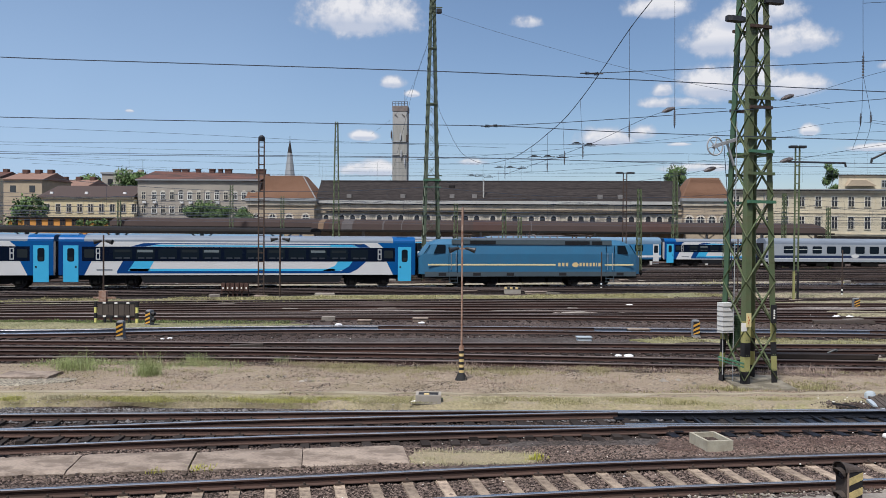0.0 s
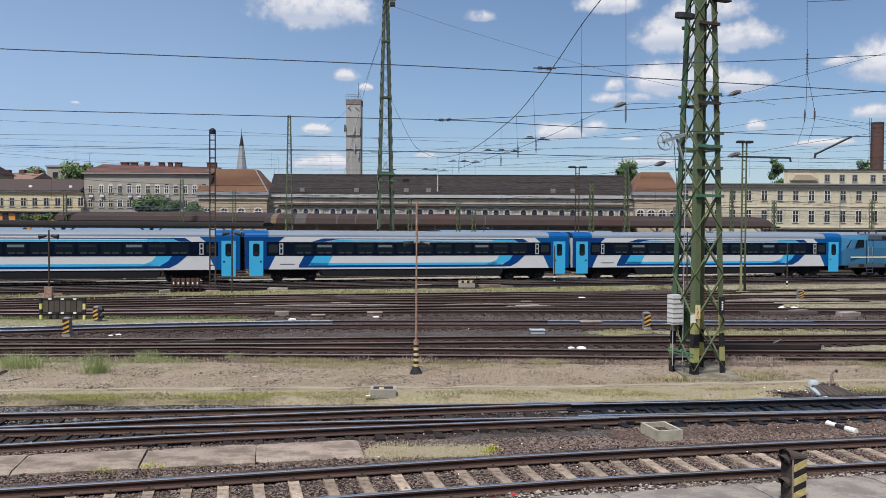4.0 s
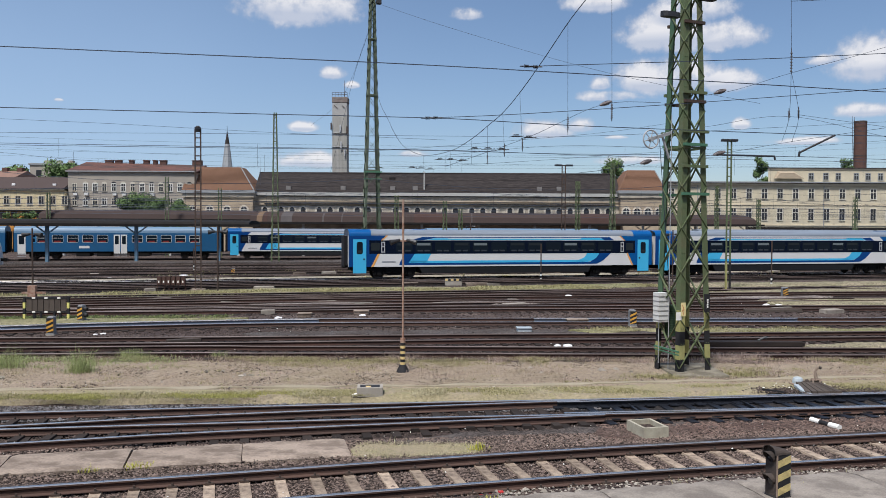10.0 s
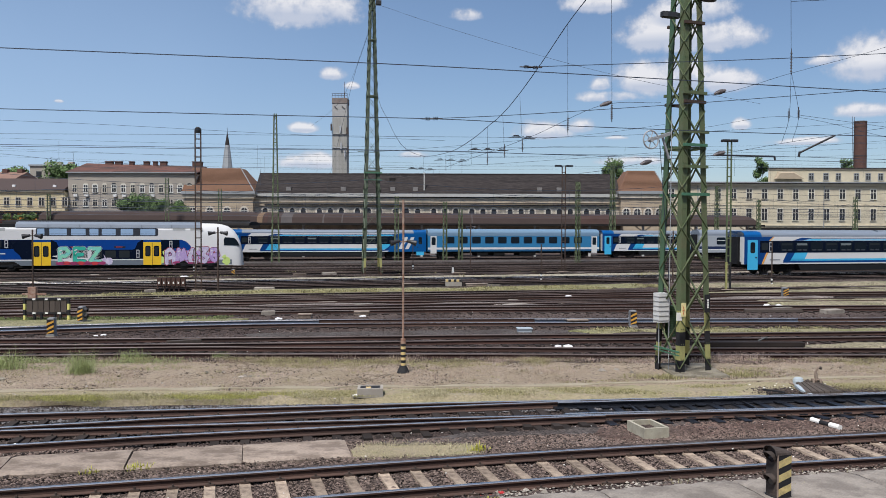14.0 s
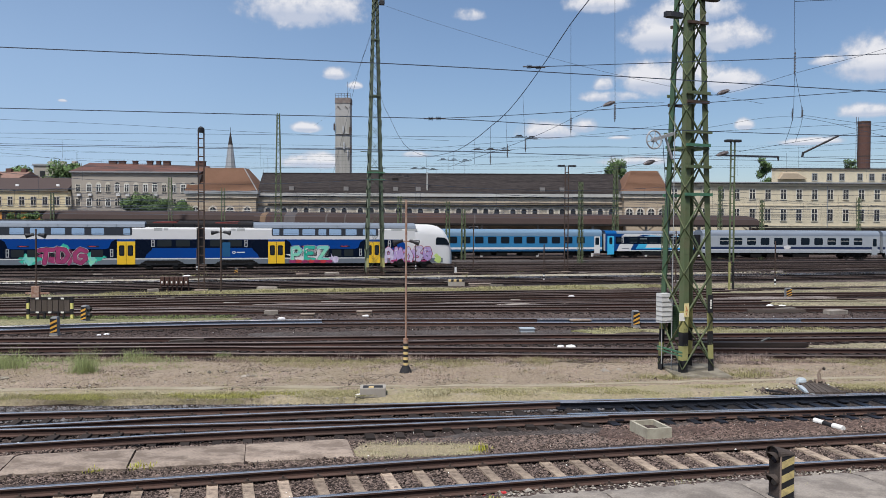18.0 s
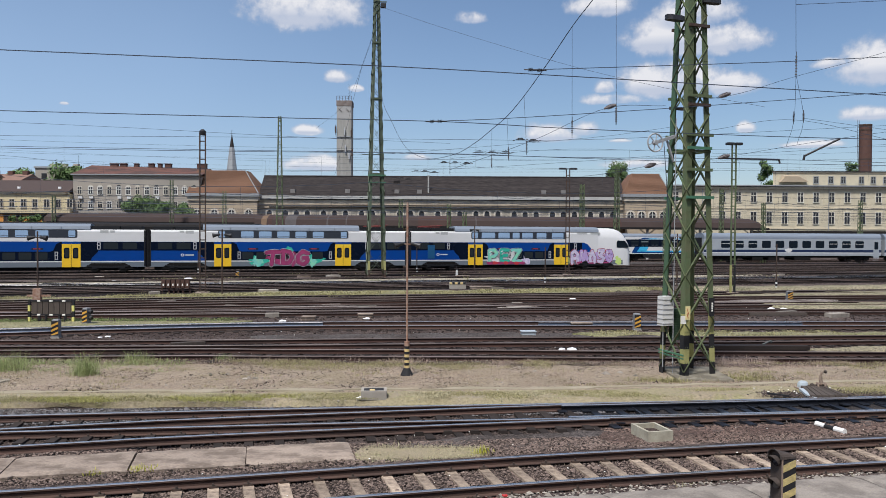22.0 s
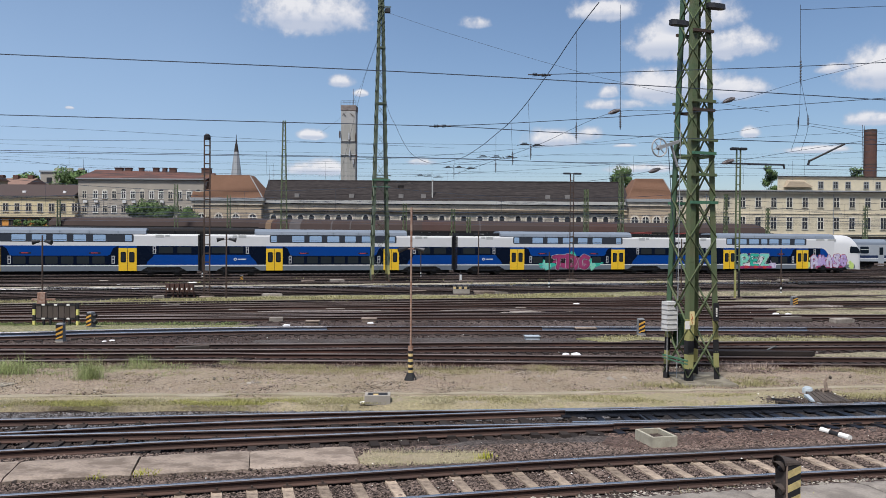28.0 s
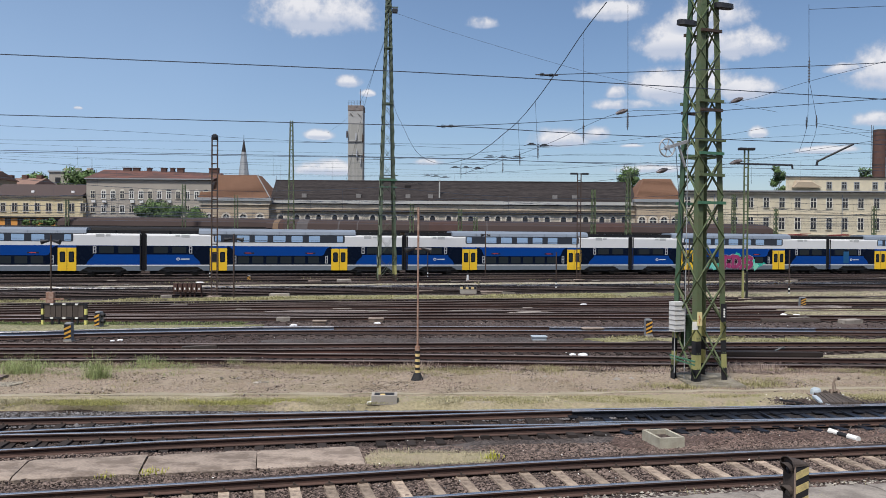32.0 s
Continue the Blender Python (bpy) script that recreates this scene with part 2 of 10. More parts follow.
STONE_LOOSE = mat("loose_stone", (0.135, 0.102, 0.086), 0.95, scale=2, vary=0.3, island=0.95, bump=0.3)
DIRT = earth("dry_dirt", (0.350, 0.278, 0.207), (0.300, 0.243, 0.165), (0.42, 0.343, 0.255))
DRYGRASS = earth("dry_grass_mat", (0.355, 0.31, 0.185), (0.36, 0.30, 0.21), (0.30, 0.28, 0.14), (0.23, 0.20, 0.115))
GREENGRASS = gravel("green_grass_mat", (0.20, 0.195, 0.095), (0.27, 0.245, 0.145), 30.0, 0.5)
PALE_STRIP = gravel("pale_sand_strip", (0.335, 0.298, 0.228), (0.245, 0.218, 0.17), 24.0, 0.4)
BLADE_DRY = mat("dry_blade", (0.36, 0.285, 0.20), 0.9, vary=0.3, island=0.4, bump=0)
BLADE_GREEN = mat("green_blade", (0.19, 0.235, 0.09), 0.85, vary=0.3, island=0.45, bump=0)
BLADE_YG = mat("yellow_green_blade", (0.325, 0.30, 0.15), 0.88, vary=0.3, island=0.45, bump=0)
BLADE_PALE = mat("pale_straw_blade", (0.44, 0.40, 0.26), 0.9, vary=0.25, island=0.35, bump=0)
STONE_PALE = mat("pale_pebble", (0.30, 0.27, 0.23), 0.95, vary=0.3, island=0.5, bump=0.2)
BLADE_PINK = mat("pinkish_dry_blade", (0.43, 0.335, 0.28), 0.9, vary=0.3, island=0.4, bump=0)
YELLOW_FLOWER = mat("yellow_green_weed", (0.42, 0.42, 0.06), 0.85, vary=0.2, island=0.3, bump=0)
RAIL_SIDE = mat("rusty_rail_web", (0.060, 0.040, 0.034), 0.85, 0.0, scale=1.2, vary=0.35, second=(0.108, 0.064, 0.050), amount=0.7, stretch=(0.3, 1, 1))
RAIL_TOP = mat("polished_rail_head", (0.62, 0.59, 0.57), 0.27, 0.95, scale=1.5, vary=0.2, stretch=(0.3, 3, 3), bump=0.05)
RAIL_SIDE_RUST = mat("brown_rusted_rail_web", (0.062, 0.033, 0.026), 0.85, 0.0, scale=1.0, vary=0.4, second=(0.021, 0.016, 0.015), amount=0.9, stretch=(0.3, 1, 1))
RAIL_SIDE_SOOT = mat("sooty_black_rail_web", (0.015, 0.013, 0.013), 0.85, 0.0, scale=1.0, vary=0.4, second=(0.032, 0.024, 0.021), amount=0.8, stretch=(0.3, 1, 1))
# bluish bevel colour paints the highlight along the worn rail edge
RAIL_EDGE = mat("worn_edge_highlight", (0.24, 0.25, 0.28), 0.55, 0.2, scale=0.8, vary=0.2, stretch=(0.3, 3, 3), bump=0)
RAIL_TOP_DULL = mat("dull_rail_head", (0.170, 0.133, 0.119), 0.45, 0.25, scale=0.6, vary=0.3, second=(0.09, 0.064, 0.054), amount=0.75, stretch=(0.3, 3, 3), bump=0.05)
RAIL_TOP_RUST = mat("rusty_disused_rail_head", (0.100, 0.069, 0.057), 0.65, 0.15, scale=0.8, vary=0.35, second=(0.175, 0.132, 0.112), amount=0.7, stretch=(0.3, 3, 3), bump=0.05)
SLEEPER = mat("concrete_sleeper", (0.41, 0.325, 0.245), 0.9, scale=7, vary=0.4, second=(0.13, 0.10, 0.08), amount=0.85, rnd=0.28)
SLEEPER_DARK = mat("oily_wooden_sleeper", (0.036, 0.029, 0.026), 0.9, scale=5, vary=0.35, rnd=0.25)
CONCRETE = mat("weathered_concrete", (0.36, 0.335, 0.29), 0.92, scale=1.6, vary=0.22, second=(0.27, 0.24, 0.20), amount=0.7)
CONCRETE_PINK = mat("stained_concrete_slab", (0.315, 0.255, 0.205), 0.92, scale=1.7, vary=0.6, second=(0.165, 0.13, 0.104), amount=0.9, bump=0.7, fine=26.0, stretch=(0.8, 1.2, 1), rnd=0.08, hard=True)
BALLAST_RED = gravel("rust_red_ballast", (0.10, 0.063, 0.05), (0.14, 0.10, 0.082), 26.0)
STONE_RED = mat("rust_red_stone", (0.130, 0.091, 0.076), 0.95, scale=2, vary=0.3, island=0.9, bump=0.3)
SLIDE = mat("greased_slide_plate", (0.016, 0.018, 0.024), 0.4, 0.2, scale=4, vary=0.4)
SIG_ORANGE = mat("signal_orange_paint", (0.62, 0.33, 0.06), 0.7, scale=6, vary=0.2)
GREEN_STEEL = mat("green_painted_steel", (0.085, 0.125, 0.055), 0.6, scale=2.5, vary=0.25, second=(0.13, 0.11, 0.06), amount=0.55)
GREEN_MID = mat("mid_green_painted_steel", (0.052, 0.118, 0.062), 0.6, scale=1.2, vary=0.3, second=(0.075, 0.10, 0.05), amount=0.7)
GREEN_FRESH = mat("fresh_green_steel", (0.06, 0.165, 0.095), 0.55, scale=2.5, vary=0.25, second=(0.06, 0.15, 0.09), amount=0.5)
DARK_STEEL = mat("dark_rusty_steel", (0.055, 0.045, 0.04), 0.75, scale=4, vary=0.35, second=(0.10, 0.055, 0.035), amount=0.6)
RUST = mat("rusted_pole", (0.25, 0.125, 0.08), 0.85, scale=6, vary=0.4, second=(0.46, 0.38, 0.31), amount=0.7)
BLACK = mat("black_paint", (0.025, 0.025, 0.027), 0.7, scale=5, vary=0.3)
YELLOW = mat("faded_yellow_paint", (0.70, 0.53, 0.25), 0.75, scale=5, vary=0.25, second=(0.42, 0.32, 0.12), amount=0.6)
OCHRE = mat("ochre_band_paint", (0.33, 0.32, 0.13), 0.75, scale=4, vary=0.3)
ZINC = mat("galvanised_grey", (0.42, 0.43, 0.44), 0.55, 0.3, scale=3, vary=0.18)
BOX_GREY = mat("pale_grey_box", (0.62, 0.62, 0.60), 0.6, scale=3, vary=0.12)
WHITE = mat("dirty_white_paint", (0.74, 0.74, 0.72), 0.6, scale=2, vary=0.1)
WIRE = mat("dark_wire", (0.042, 0.055, 0.080), 0.6, 0.3, vary=0.1, bump=0)
INSUL = mat("dark_insulator", (0.048, 0.045, 0.05), 0.6, vary=0.2)
INSUL_GREY = mat("grey_insulator", (0.24, 0.215, 0.215), 0.4, vary=0.2)
BLUE_STEEL = mat("shiny_steel_rail", (0.20, 0.24, 0.31), 0.35, 0.7, scale=1.5, vary=0.3, stretch=(0.3, 3, 3), bump=0.05)
PALE_BALLAST = gravel("pale_broken_stone", (0.26, 0.225, 0.20), (0.13, 0.105, 0.092), 16.0, 0.6)
TAN_STRIP = gravel("tan_weedy_sand", (0.285, 0.245, 0.165), (0.20, 0.185, 0.11), 20.0, 0.4)
BLUE_BOX = mat("blue_grey_box_paint", (0.40, 0.455, 0.49), 0.5, scale=3, vary=0.2)
DEEP_GREEN = mat("dark_weathered_green_steel", (0.068, 0.098, 0.058), 0.65, scale=2.5, vary=0.3, second=(0.085, 0.078, 0.055), amount=0.5)
SLAB_GREY = mat("grey_platform_slab", (0.275, 0.243, 0.208), 0.92, scale=1.5, vary=0.5, second=(0.17, 0.148, 0.128), amount=0.9, bump=0.7, fine=28.0, rnd=0.08, hard=True)
YARD_BALLAST = gravel("dark_yard_ballast", (0.016, 0.012, 0.011), (0.056, 0.041, 0.036), 20.0, 0.8)
OIL_BALLAST = gravel("oil_soaked_ballast", (0.022, 0.021, 0.023), (0.06, 0.05, 0.045), 26.0)
BLACK_BALLAST = gravel("black_ballast_train_shade", (0.013, 0.012, 0.0125), (0.036, 0.031, 0.029), 18.0, 0.6)
PATH_DUST = mat("trodden_dust", (0.34, 0.298, 0.22), 0.95, scale=1.2, vary=0.3, second=(0.27, 0.235, 0.16), amount=0.9, bump=0.5, fine=30.0)

# ---- building helpers ----


def box(bm, x0, x1, y0, y1, z0, z1, bev=0.0):
    v = [bm.verts.new(p) for p in ((x0, y0, z0), (x1, y0, z0), (x1, y1, z0), (x0, y1, z0), (x0, y0, z1), (x1, y0, z1), (x1, y1, z1), (x0, y1, z1))]
    f = [bm.faces.new([v[i] for i in q]) for q in ((0, 3, 2, 1), (4, 5, 6, 7), (0, 1, 5, 4), (1, 2, 6, 5), (2, 3, 7, 6), (3, 0, 4, 7))]
    if bev:
        bmesh.ops.bevel(bm, geom=list({e for a in f for e in a.edges}), offset=bev, segments=2, affect="EDGES", profile=0.6)
    return f


def loft(bm, rings, caps=True, closed=True):
    """Joins rings of equal count with quads."""
    vs = [[bm.verts.new(p) for p in r] for r in rings]
    n = len(vs[0])
    for a, b in zip(vs[:-1], vs[1:]):
        for i in range(n if closed else n - 1):
            bm.faces.new((a[i], a[(i + 1) % n], b[(i + 1) % n], b[i]))
    if caps:
        bm.faces.new(vs[0][::-1])
        bm.faces.new(vs[-1])
    return vs


def tube(bm, p, q, r, n=6, r2=None):
    p, q = Vector(p), Vector(q)
    d = (q - p).normalized()
    a = d.orthogonal().normalized()
    b = d.cross(a)
    ring = lambda c, rad: [c + (a * math.cos(k * 2 * math.pi / n) + b * math.sin(k * 2 * math.pi / n)) * rad for k in range(n)]
    loft(bm, [ring(p, r), ring(q, r if r2 is None else r2)])


def beam(bm, p, q, w, h=None):
    """A flat or square bar from p to q."""
    p, q = Vector(p), Vector(q)
    d = (q - p).normalized()
    side = d.cross(Vector((0, 0, 1)))
    side = side.normalized() if side.length > 1e-3 else Vector((1, 0, 0))
    up = side.cross(d).normalized()
    h = w if h is None else h
    ring = lambda c: [c + side * w / 2 + up * h / 2, c - side * w / 2 + up * h / 2, c - side * w / 2 - up * h / 2, c + side * w / 2 - up * h / 2]
    loft(bm, [ring(p), ring(q)])


def plate(bm, pts, y0, y1):
    """A flat shape given in x and z, thick from y0 to y1."""
    loft(bm, [[(x, y0, z) for x, z in pts], [(x, y1, z) for x, z in pts]])


def finish(bm, name, material, smooth=False):
    bmesh.ops.recalc_face_normals(bm, faces=bm.faces)
    if smooth:
        for e in bm.edges:
            e.smooth = len(e.link_faces) == 2 and e.calc_face_angle(0.0) < 0.7
    me = bpy.data.meshes.new(name)
    bm.to_mesh(me)
    bm.free()
    for m in material if isinstance(material, (list, tuple)) else [material]:
        me.materials.append(m)
    if smooth:
        for p in me.polygons:
            p.use_smooth = True
    return me


def part(name, bm, material, parent=None, label="", smooth=False):
    ob = new(name, finish(bm, name, material, smooth) if isinstance(bm, bmesh.types.BMesh) else bm)
    ob.parent = parent
    if label:
        ob["label"] = label
    return ob


def thing(name, label, category, group="", kind="", at=None):
    ob = new(name)
    ob.empty_display_size = 0.2
    if at is not None:
        ob.matrix_world = at
    return tagged(ob, label, category, group, kind)


def quick(name, fn, material, parent=None, label="", smooth=False):
    bm = bmesh.new()
    fn(bm)
    return part(name, bm, material, parent, label, smooth)


def mesh_of(name, verts, faces, material):
    me = bpy.data.meshes.new(name)
    me.from_pydata(verts, [], faces)
    me.materials.append(material)
    return me

# ---- ground ----
GZ = -0.20   # ballast level; the rails' tops lie at 0


def ground_sheet():
    bm = bmesh.new()
    # finer near the camera, one sheet to the horizon
    xs = [-3000, -900, -300] + [-120 + 6 * i for i in range(41)] + [300, 900, 3000]
    ys = [-900, -200, -40, -10, 0] + [4 + 2.0 * i for i in range(36)] + [80 + 8 * i for i in range(12)] + [220, 500, 1200, 4200]
    grid = [[bm.verts.new((x, y, GZ + (0.035 * noise.noise((x * 0.35, y * 0.35, 0)) if 8 < y < 24 else 0.0))) for x in xs] for y in ys]
    for a, b in zip(grid[:-1], grid[1:]):
        for i in range(len(xs) - 1):
            bm.faces.new((a[i], a[i + 1], b[i + 1], b[i]))
    return tagged(part("ground", bm, BALLAST), "dark brown track ballast across the railway yard", "ground", kind="structure")


ground_sheet()


def strip(name, label, material, near, far, lift, step=0.5, rough=0.25, seed=0, category="ground", x0=None, x1=None):
    """A patch of ground with ragged edges between two lines, each a list of (x, y) from one end to the other."""
    def at(line, x):
        for (xa, ya), (xb, yb) in zip(line[:-1], line[1:]):
            if x <= xb or (xb, yb) == line[-1]:
                return ya + (yb - ya) * (x - xa) / (xb - xa)
    x0, x1 = near[0][0] if x0 is None else x0, near[-1][0] if x1 is None else x1
    bm = bmesh.new()
    rows = []
    n = int((x1 - x0) / step)
    for i in range(n + 1):
        x = x0 + (x1 - x0) * i / n
        a = at(near, x) + rough * noise.fractal((x * 0.7, seed, 0), 0.8, 2.0, 4)
        b = at(far, x) + rough * noise.fractal((x * 0.7, seed + 9, 0), 0.8, 2.0, 4)
        if i in (0, n):
            a = b = (a + b) / 2
        rows.append([bm.verts.new((x, a + (b - a) * (0.0, 0.16, 0.5, 0.84, 1.0)[k], GZ + (-0.02 if k in (0, 4) else lift) + 0.02 * noise.noise((x * 1.3, k * 1.7, seed)) * (k not in (0, 4)))) for k in range(5)])
    for a, b in zip(rows[:-1], rows[1:]):
        for k in range(4):
            bm.faces.new((a[k], b[k], b[k + 1], a[k + 1]))
    return tagged(part(name, bm, material), label, category, kind="structure")


strip("dirt_strip", "dry trodden dirt strip with sparse withered grass between tracks", DIRT, [(-40, 15.9), (-9.5, 19.45), (-3, 19.75), (3.4, 20.0), (11, 20.95), (40, 25.6)],
      [(-40, 23.4), (-14, 25.2), (-5.5, 25.55), (1, 25.7), (6, 25.6), (13, 25.75), (40, 27.2)], 0.18, seed=1)
strip("grass_verge", "yellowish dry grass verge along the turnout track", DRYGRASS, [(-40, 15.6), (-9.5, 19.25), (-3, 19.5), (3.4, 19.75), (11, 20.6), (40, 25.2)],
      [(-40, 16.4), (-9.5, 20.2), (-3, 20.6), (3.4, 21.15), (11, 22.2), (40, 27.0)], 0.187, rough=0.35, seed=2)
strip("trodden_path", "pale trodden footpath line in the dry grass", PATH_DUST, [(-40, 16.4), (-9.5, 20.05), (-3, 20.55), (3.4, 21.05), (9, 21.95), (40, 26.9)],
      [(-40, 16.72), (-9.5, 20.36), (-3, 20.84), (3.4, 21.35), (9, 22.28), (40, 27.25)], 0.205, rough=0.3, seed=3)
strip("grey_gravel", "grey gravel between the two nearest tracks", BALLAST_GREY, [(-1.5, 15.0), (2.7, 15.85), (6.5, 16.8), (12, 18.2)],
      [(-1.5, 16.2), (2.7, 17.4), (6.5, 18.0), (12, 18.8)], 0.05, rough=0.25, seed=4, step=0.2)
strip("red_ballast", "rust-stained reddish ballast between the nearest tracks", BALLAST_RED, [(3.0, 15.9), (6.5, 16.7), (12, 17.9), (18, 19.2)],
      [(3.0, 17.2), (6.5, 17.75), (12, 18.55), (18, 19.6)], 0.06, rough=0.3, seed=15, step=0.2)
strip("dry_grass_patch", "patch of pale dry grass beside the concrete slabs", DRYGRASS, [(-1.75, 14.7), (0.7, 15.0)], [(-1.75, 15.75), (0.7, 15.75)], 0.07, rough=0.12, seed=5, step=0.08)
strip("grass_strip", "green weeds between the middle tracks", GREENGRASS, [(5.0, 33.2), (10, 33.4), (22, 33.6)], [(5.0, 34.1), (10, 34.5), (22, 35.0)], 0.08, rough=0.5, seed=6)
strip("grass_strip", "green weeds beside the striped marker posts", GREENGRASS, [(-26, 33.9), (-17, 34.8), (-9, 37.3)], [(-26, 36.8), (-17, 37.2), (-9, 37.7)], 0.08, rough=0.4, seed=7)

strip("yard_ballast", "dark brown ballast of the yard tracks", YARD_BALLAST, [(-60, 29), (-17, 38.6), (0, 40.6), (20, 42.0), (40, 43.6), (80, 47)], [(-60, 38), (-27.6, 45.2), (-11.2, 51.2), (1.3, 53.8), (15.0, 60), (40, 68), (80, 80)], 0.02, rough=0.6, seed=30)
strip("grass_strip", "long yellow-green grass strip between two track groups", GREENGRASS, [(-60, 38.5), (-27.6, 45.5), (-19.1, 49.1), (-11.2, 51.6), (-2.4, 53.5), (1.3, 54.1), (9.2, 57.3), (15.0, 60.2)],
      [(-60, 40.5), (-28.7, 47.3), (-20.3, 52.1), (-12.2, 56.3), (-2.6, 58.5), (1.4, 58.6), (10.0, 62.0), (15.9, 64.0)], 0.1, rough=0.7, seed=8)
strip("black_ballast", "sooty black ballast between the grass strip and the sand path", BLACK_BALLAST, [(-60, 41), (-40, 44.5), (-20.3, 52.4), (-12.2, 56.6), (-2.6, 58.8), (10, 62.3), (26, 68), (60, 80)],
      [(-60, 49), (-40, 56.2), (-26.6, 62.3), (-16.7, 66.0), (-7.9, 69.5), (4.3, 72.9), (26.6, 80), (60, 94)], 0.03, rough=0.6, seed=28)
# the strip's black colour also holds the shade band beneath the trains
strip("black_ballast", "black ballast with painted shade under the passing trains", BLACK_BALLAST, [(-60, 55.5), (-38.2, 63.6), (-18.0, 72.2), (-8.4, 74.6), (4.5, 77.4), (27.5, 84.3), (60, 98)],
      [(-60, 74), (-38.2, 80), (-18.0, 85), (-8.4, 87.5), (4.5, 91), (27.5, 97), (60, 106)], 0.03, rough=0.6, seed=29)
strip("sand_strip", "pale sandy service path along the tracks", PALE_STRIP, [(-60, 49.5), (-35.2, 58.0), (-26.6, 62.6), (-16.7, 66.4), (-7.9, 69.9), (4.3, 73.3), (14.7, 75.8), (26.6, 80.7), (45.1, 88.3), (70, 98)],
      [(-60, 54.5), (-38.2, 62.9), (-28.4, 66.8), (-18.0, 71.6), (-8.4, 73.8), (4.5, 76.6), (15.3, 78.6), (27.5, 83.5), (47.1, 92.4), (70, 102)], 0.09, rough=0.6, seed=9)
strip("sand_strip", "tan sandy strip with weeds among the tracks", TAN_STRIP, [(17.2, 59.6), (26.4, 61.4), (33.4, 63.0), (60, 69)], [(17.2, 63.0), (28.1, 65.1), (35.6, 67.0), (60, 73)], 0.155, rough=0.6, seed=10)
strip("sand_strip", "tan sandy strip with weeds among the tracks", TAN_STRIP, [(16.8, 52.2), (23.4, 54.4), (30, 55.2), (50, 59)], [(16.8, 54.0), (25.0, 57.6), (32, 60.2), (50, 64)], 0.155, rough=0.6, seed=11)
strip("sand_strip", "tan weedy sand between the tracks", TAN_STRIP, [(17.7, 46.4), (21.3, 44.7), (30, 46.0), (50, 50)], [(17.7, 48.0), (23.7, 49.4), (30, 51.3), (50, 55)], 0.155, rough=0.6, seed=17)
strip("sand_strip", "tan weedy sand beside the timber stack", TAN_STRIP, [(12.3, 28.5), (15, 28.6), (24, 29.0), (34, 29.8)], [(12.3, 29.2), (15, 30.1), (24, 30.9), (34, 31.8)], 0.135, rough=0.4, seed=33)
strip("stone_strip", "pale broken stone between the tracks", PALE_BALLAST, [(14.5, 47.4), (20.8, 48.6), (23.8, 50.2)], [(14.5, 48.6), (18, 50.8), (23.8, 51.2)], 0.160, rough=0.4, seed=18)
strip("stone_strip", "pale broken stone between the tracks", PALE_BALLAST, [(-10.4, 43.2), (-8.2, 43.2), (-5.2, 43.7), (-2.8, 44.4)], [(-10.4, 43.6), (-8.5, 44.6), (-5.4, 45.0), (-2.8, 44.7)], 0.15, rough=0.3, seed=19, step=0.25)
strip("stone_strip", "pale broken stone between the tracks", PALE_BALLAST, [(-0.8, 44.4), (1.4, 44.4), (4.1, 44.7), (7.1, 45.4)], [(-0.8, 45.4), (1.4, 46.2), (4.3, 46.2), (7.1, 45.9)], 0.15, rough=0.3, seed=20, step=0.25)
strip("stone_strip", "grey-brown broken stone between the middle tracks", BALLAST_GREY, [(-8.0, 31.6), (0, 32.4), (6, 33.0), (14, 33.6)], [(-8.0, 32.8), (0, 34.2), (6, 34.4), (14, 34.0)], 0.03, rough=0.5, seed=24, step=0.3)

for o0, o1, nm in ((-1.75, -0.84, "near"), (0.84, 1.38, "far")):
    strip("ballast_shoulder", "ballast banked against the nearest track's sleeper ends", BALLAST, [(x, y + o0 * 1.03) for x, y in ((-20, 8.4), (-6.6, 11.72), (0, 13.5), (2.55, 14.15), (6.5, 15.0), (9.0, 15.5), (20, 17.8))],
          [(x, y + o1 * 1.03) for x, y in ((-20, 8.4), (-6.6, 11.72), (0, 13.5), (2.55, 14.15), (6.5, 15.0), (9.0, 15.5), (20, 17.8))], 0.088, rough=0.04, seed=14, step=0.3)

# ---- tracks ----


def smooth_line(pts, step=1.0):
    """A smooth run of points through the given ones."""
    P = [Vector((x, y, 0)) for x, y in pts]
    P = [2 * P[0] - P[1]] + P + [2 * P[-1] - P[-2]]
    out = []
    for i in range(1, len(P) - 2):
        n = max(2, int((P[i + 1] - P[i]).length / step))
        for k in range(n):
            t = k / n
            a, b, c, d = P[i - 1:i + 3]
            out.append(0.5 * (2 * b + (c - a) * t + (2 * a - 5 * b + 4 * c - d) * t * t + (3 * b - a - 3 * c + d) * t ** 3))
    out.append(P[-2])
    return out


def offset(line, v):
    out = []
    for i, p in enumerate(line):
        d = (line[min(i + 1, len(line) - 1)] - line[max(i - 1, 0)]).normalized()
        out.append(p + Vector((-d.y, d.x, 0)) * v)
    return out


RAIL_SEC = [(-0.062, -0.150), (-0.062, -0.138), (-0.012, -0.118), (-0.010, -0.045), (-0.036, -0.034), (-0.036, -0.010), (-0.031, 0.0),
            (0.031, 0.0), (0.036, -0.010), (0.036, -0.034), (0.010, -0.045), (0.012, -0.118), (0.062, -0.138), (0.062, -0.150)]


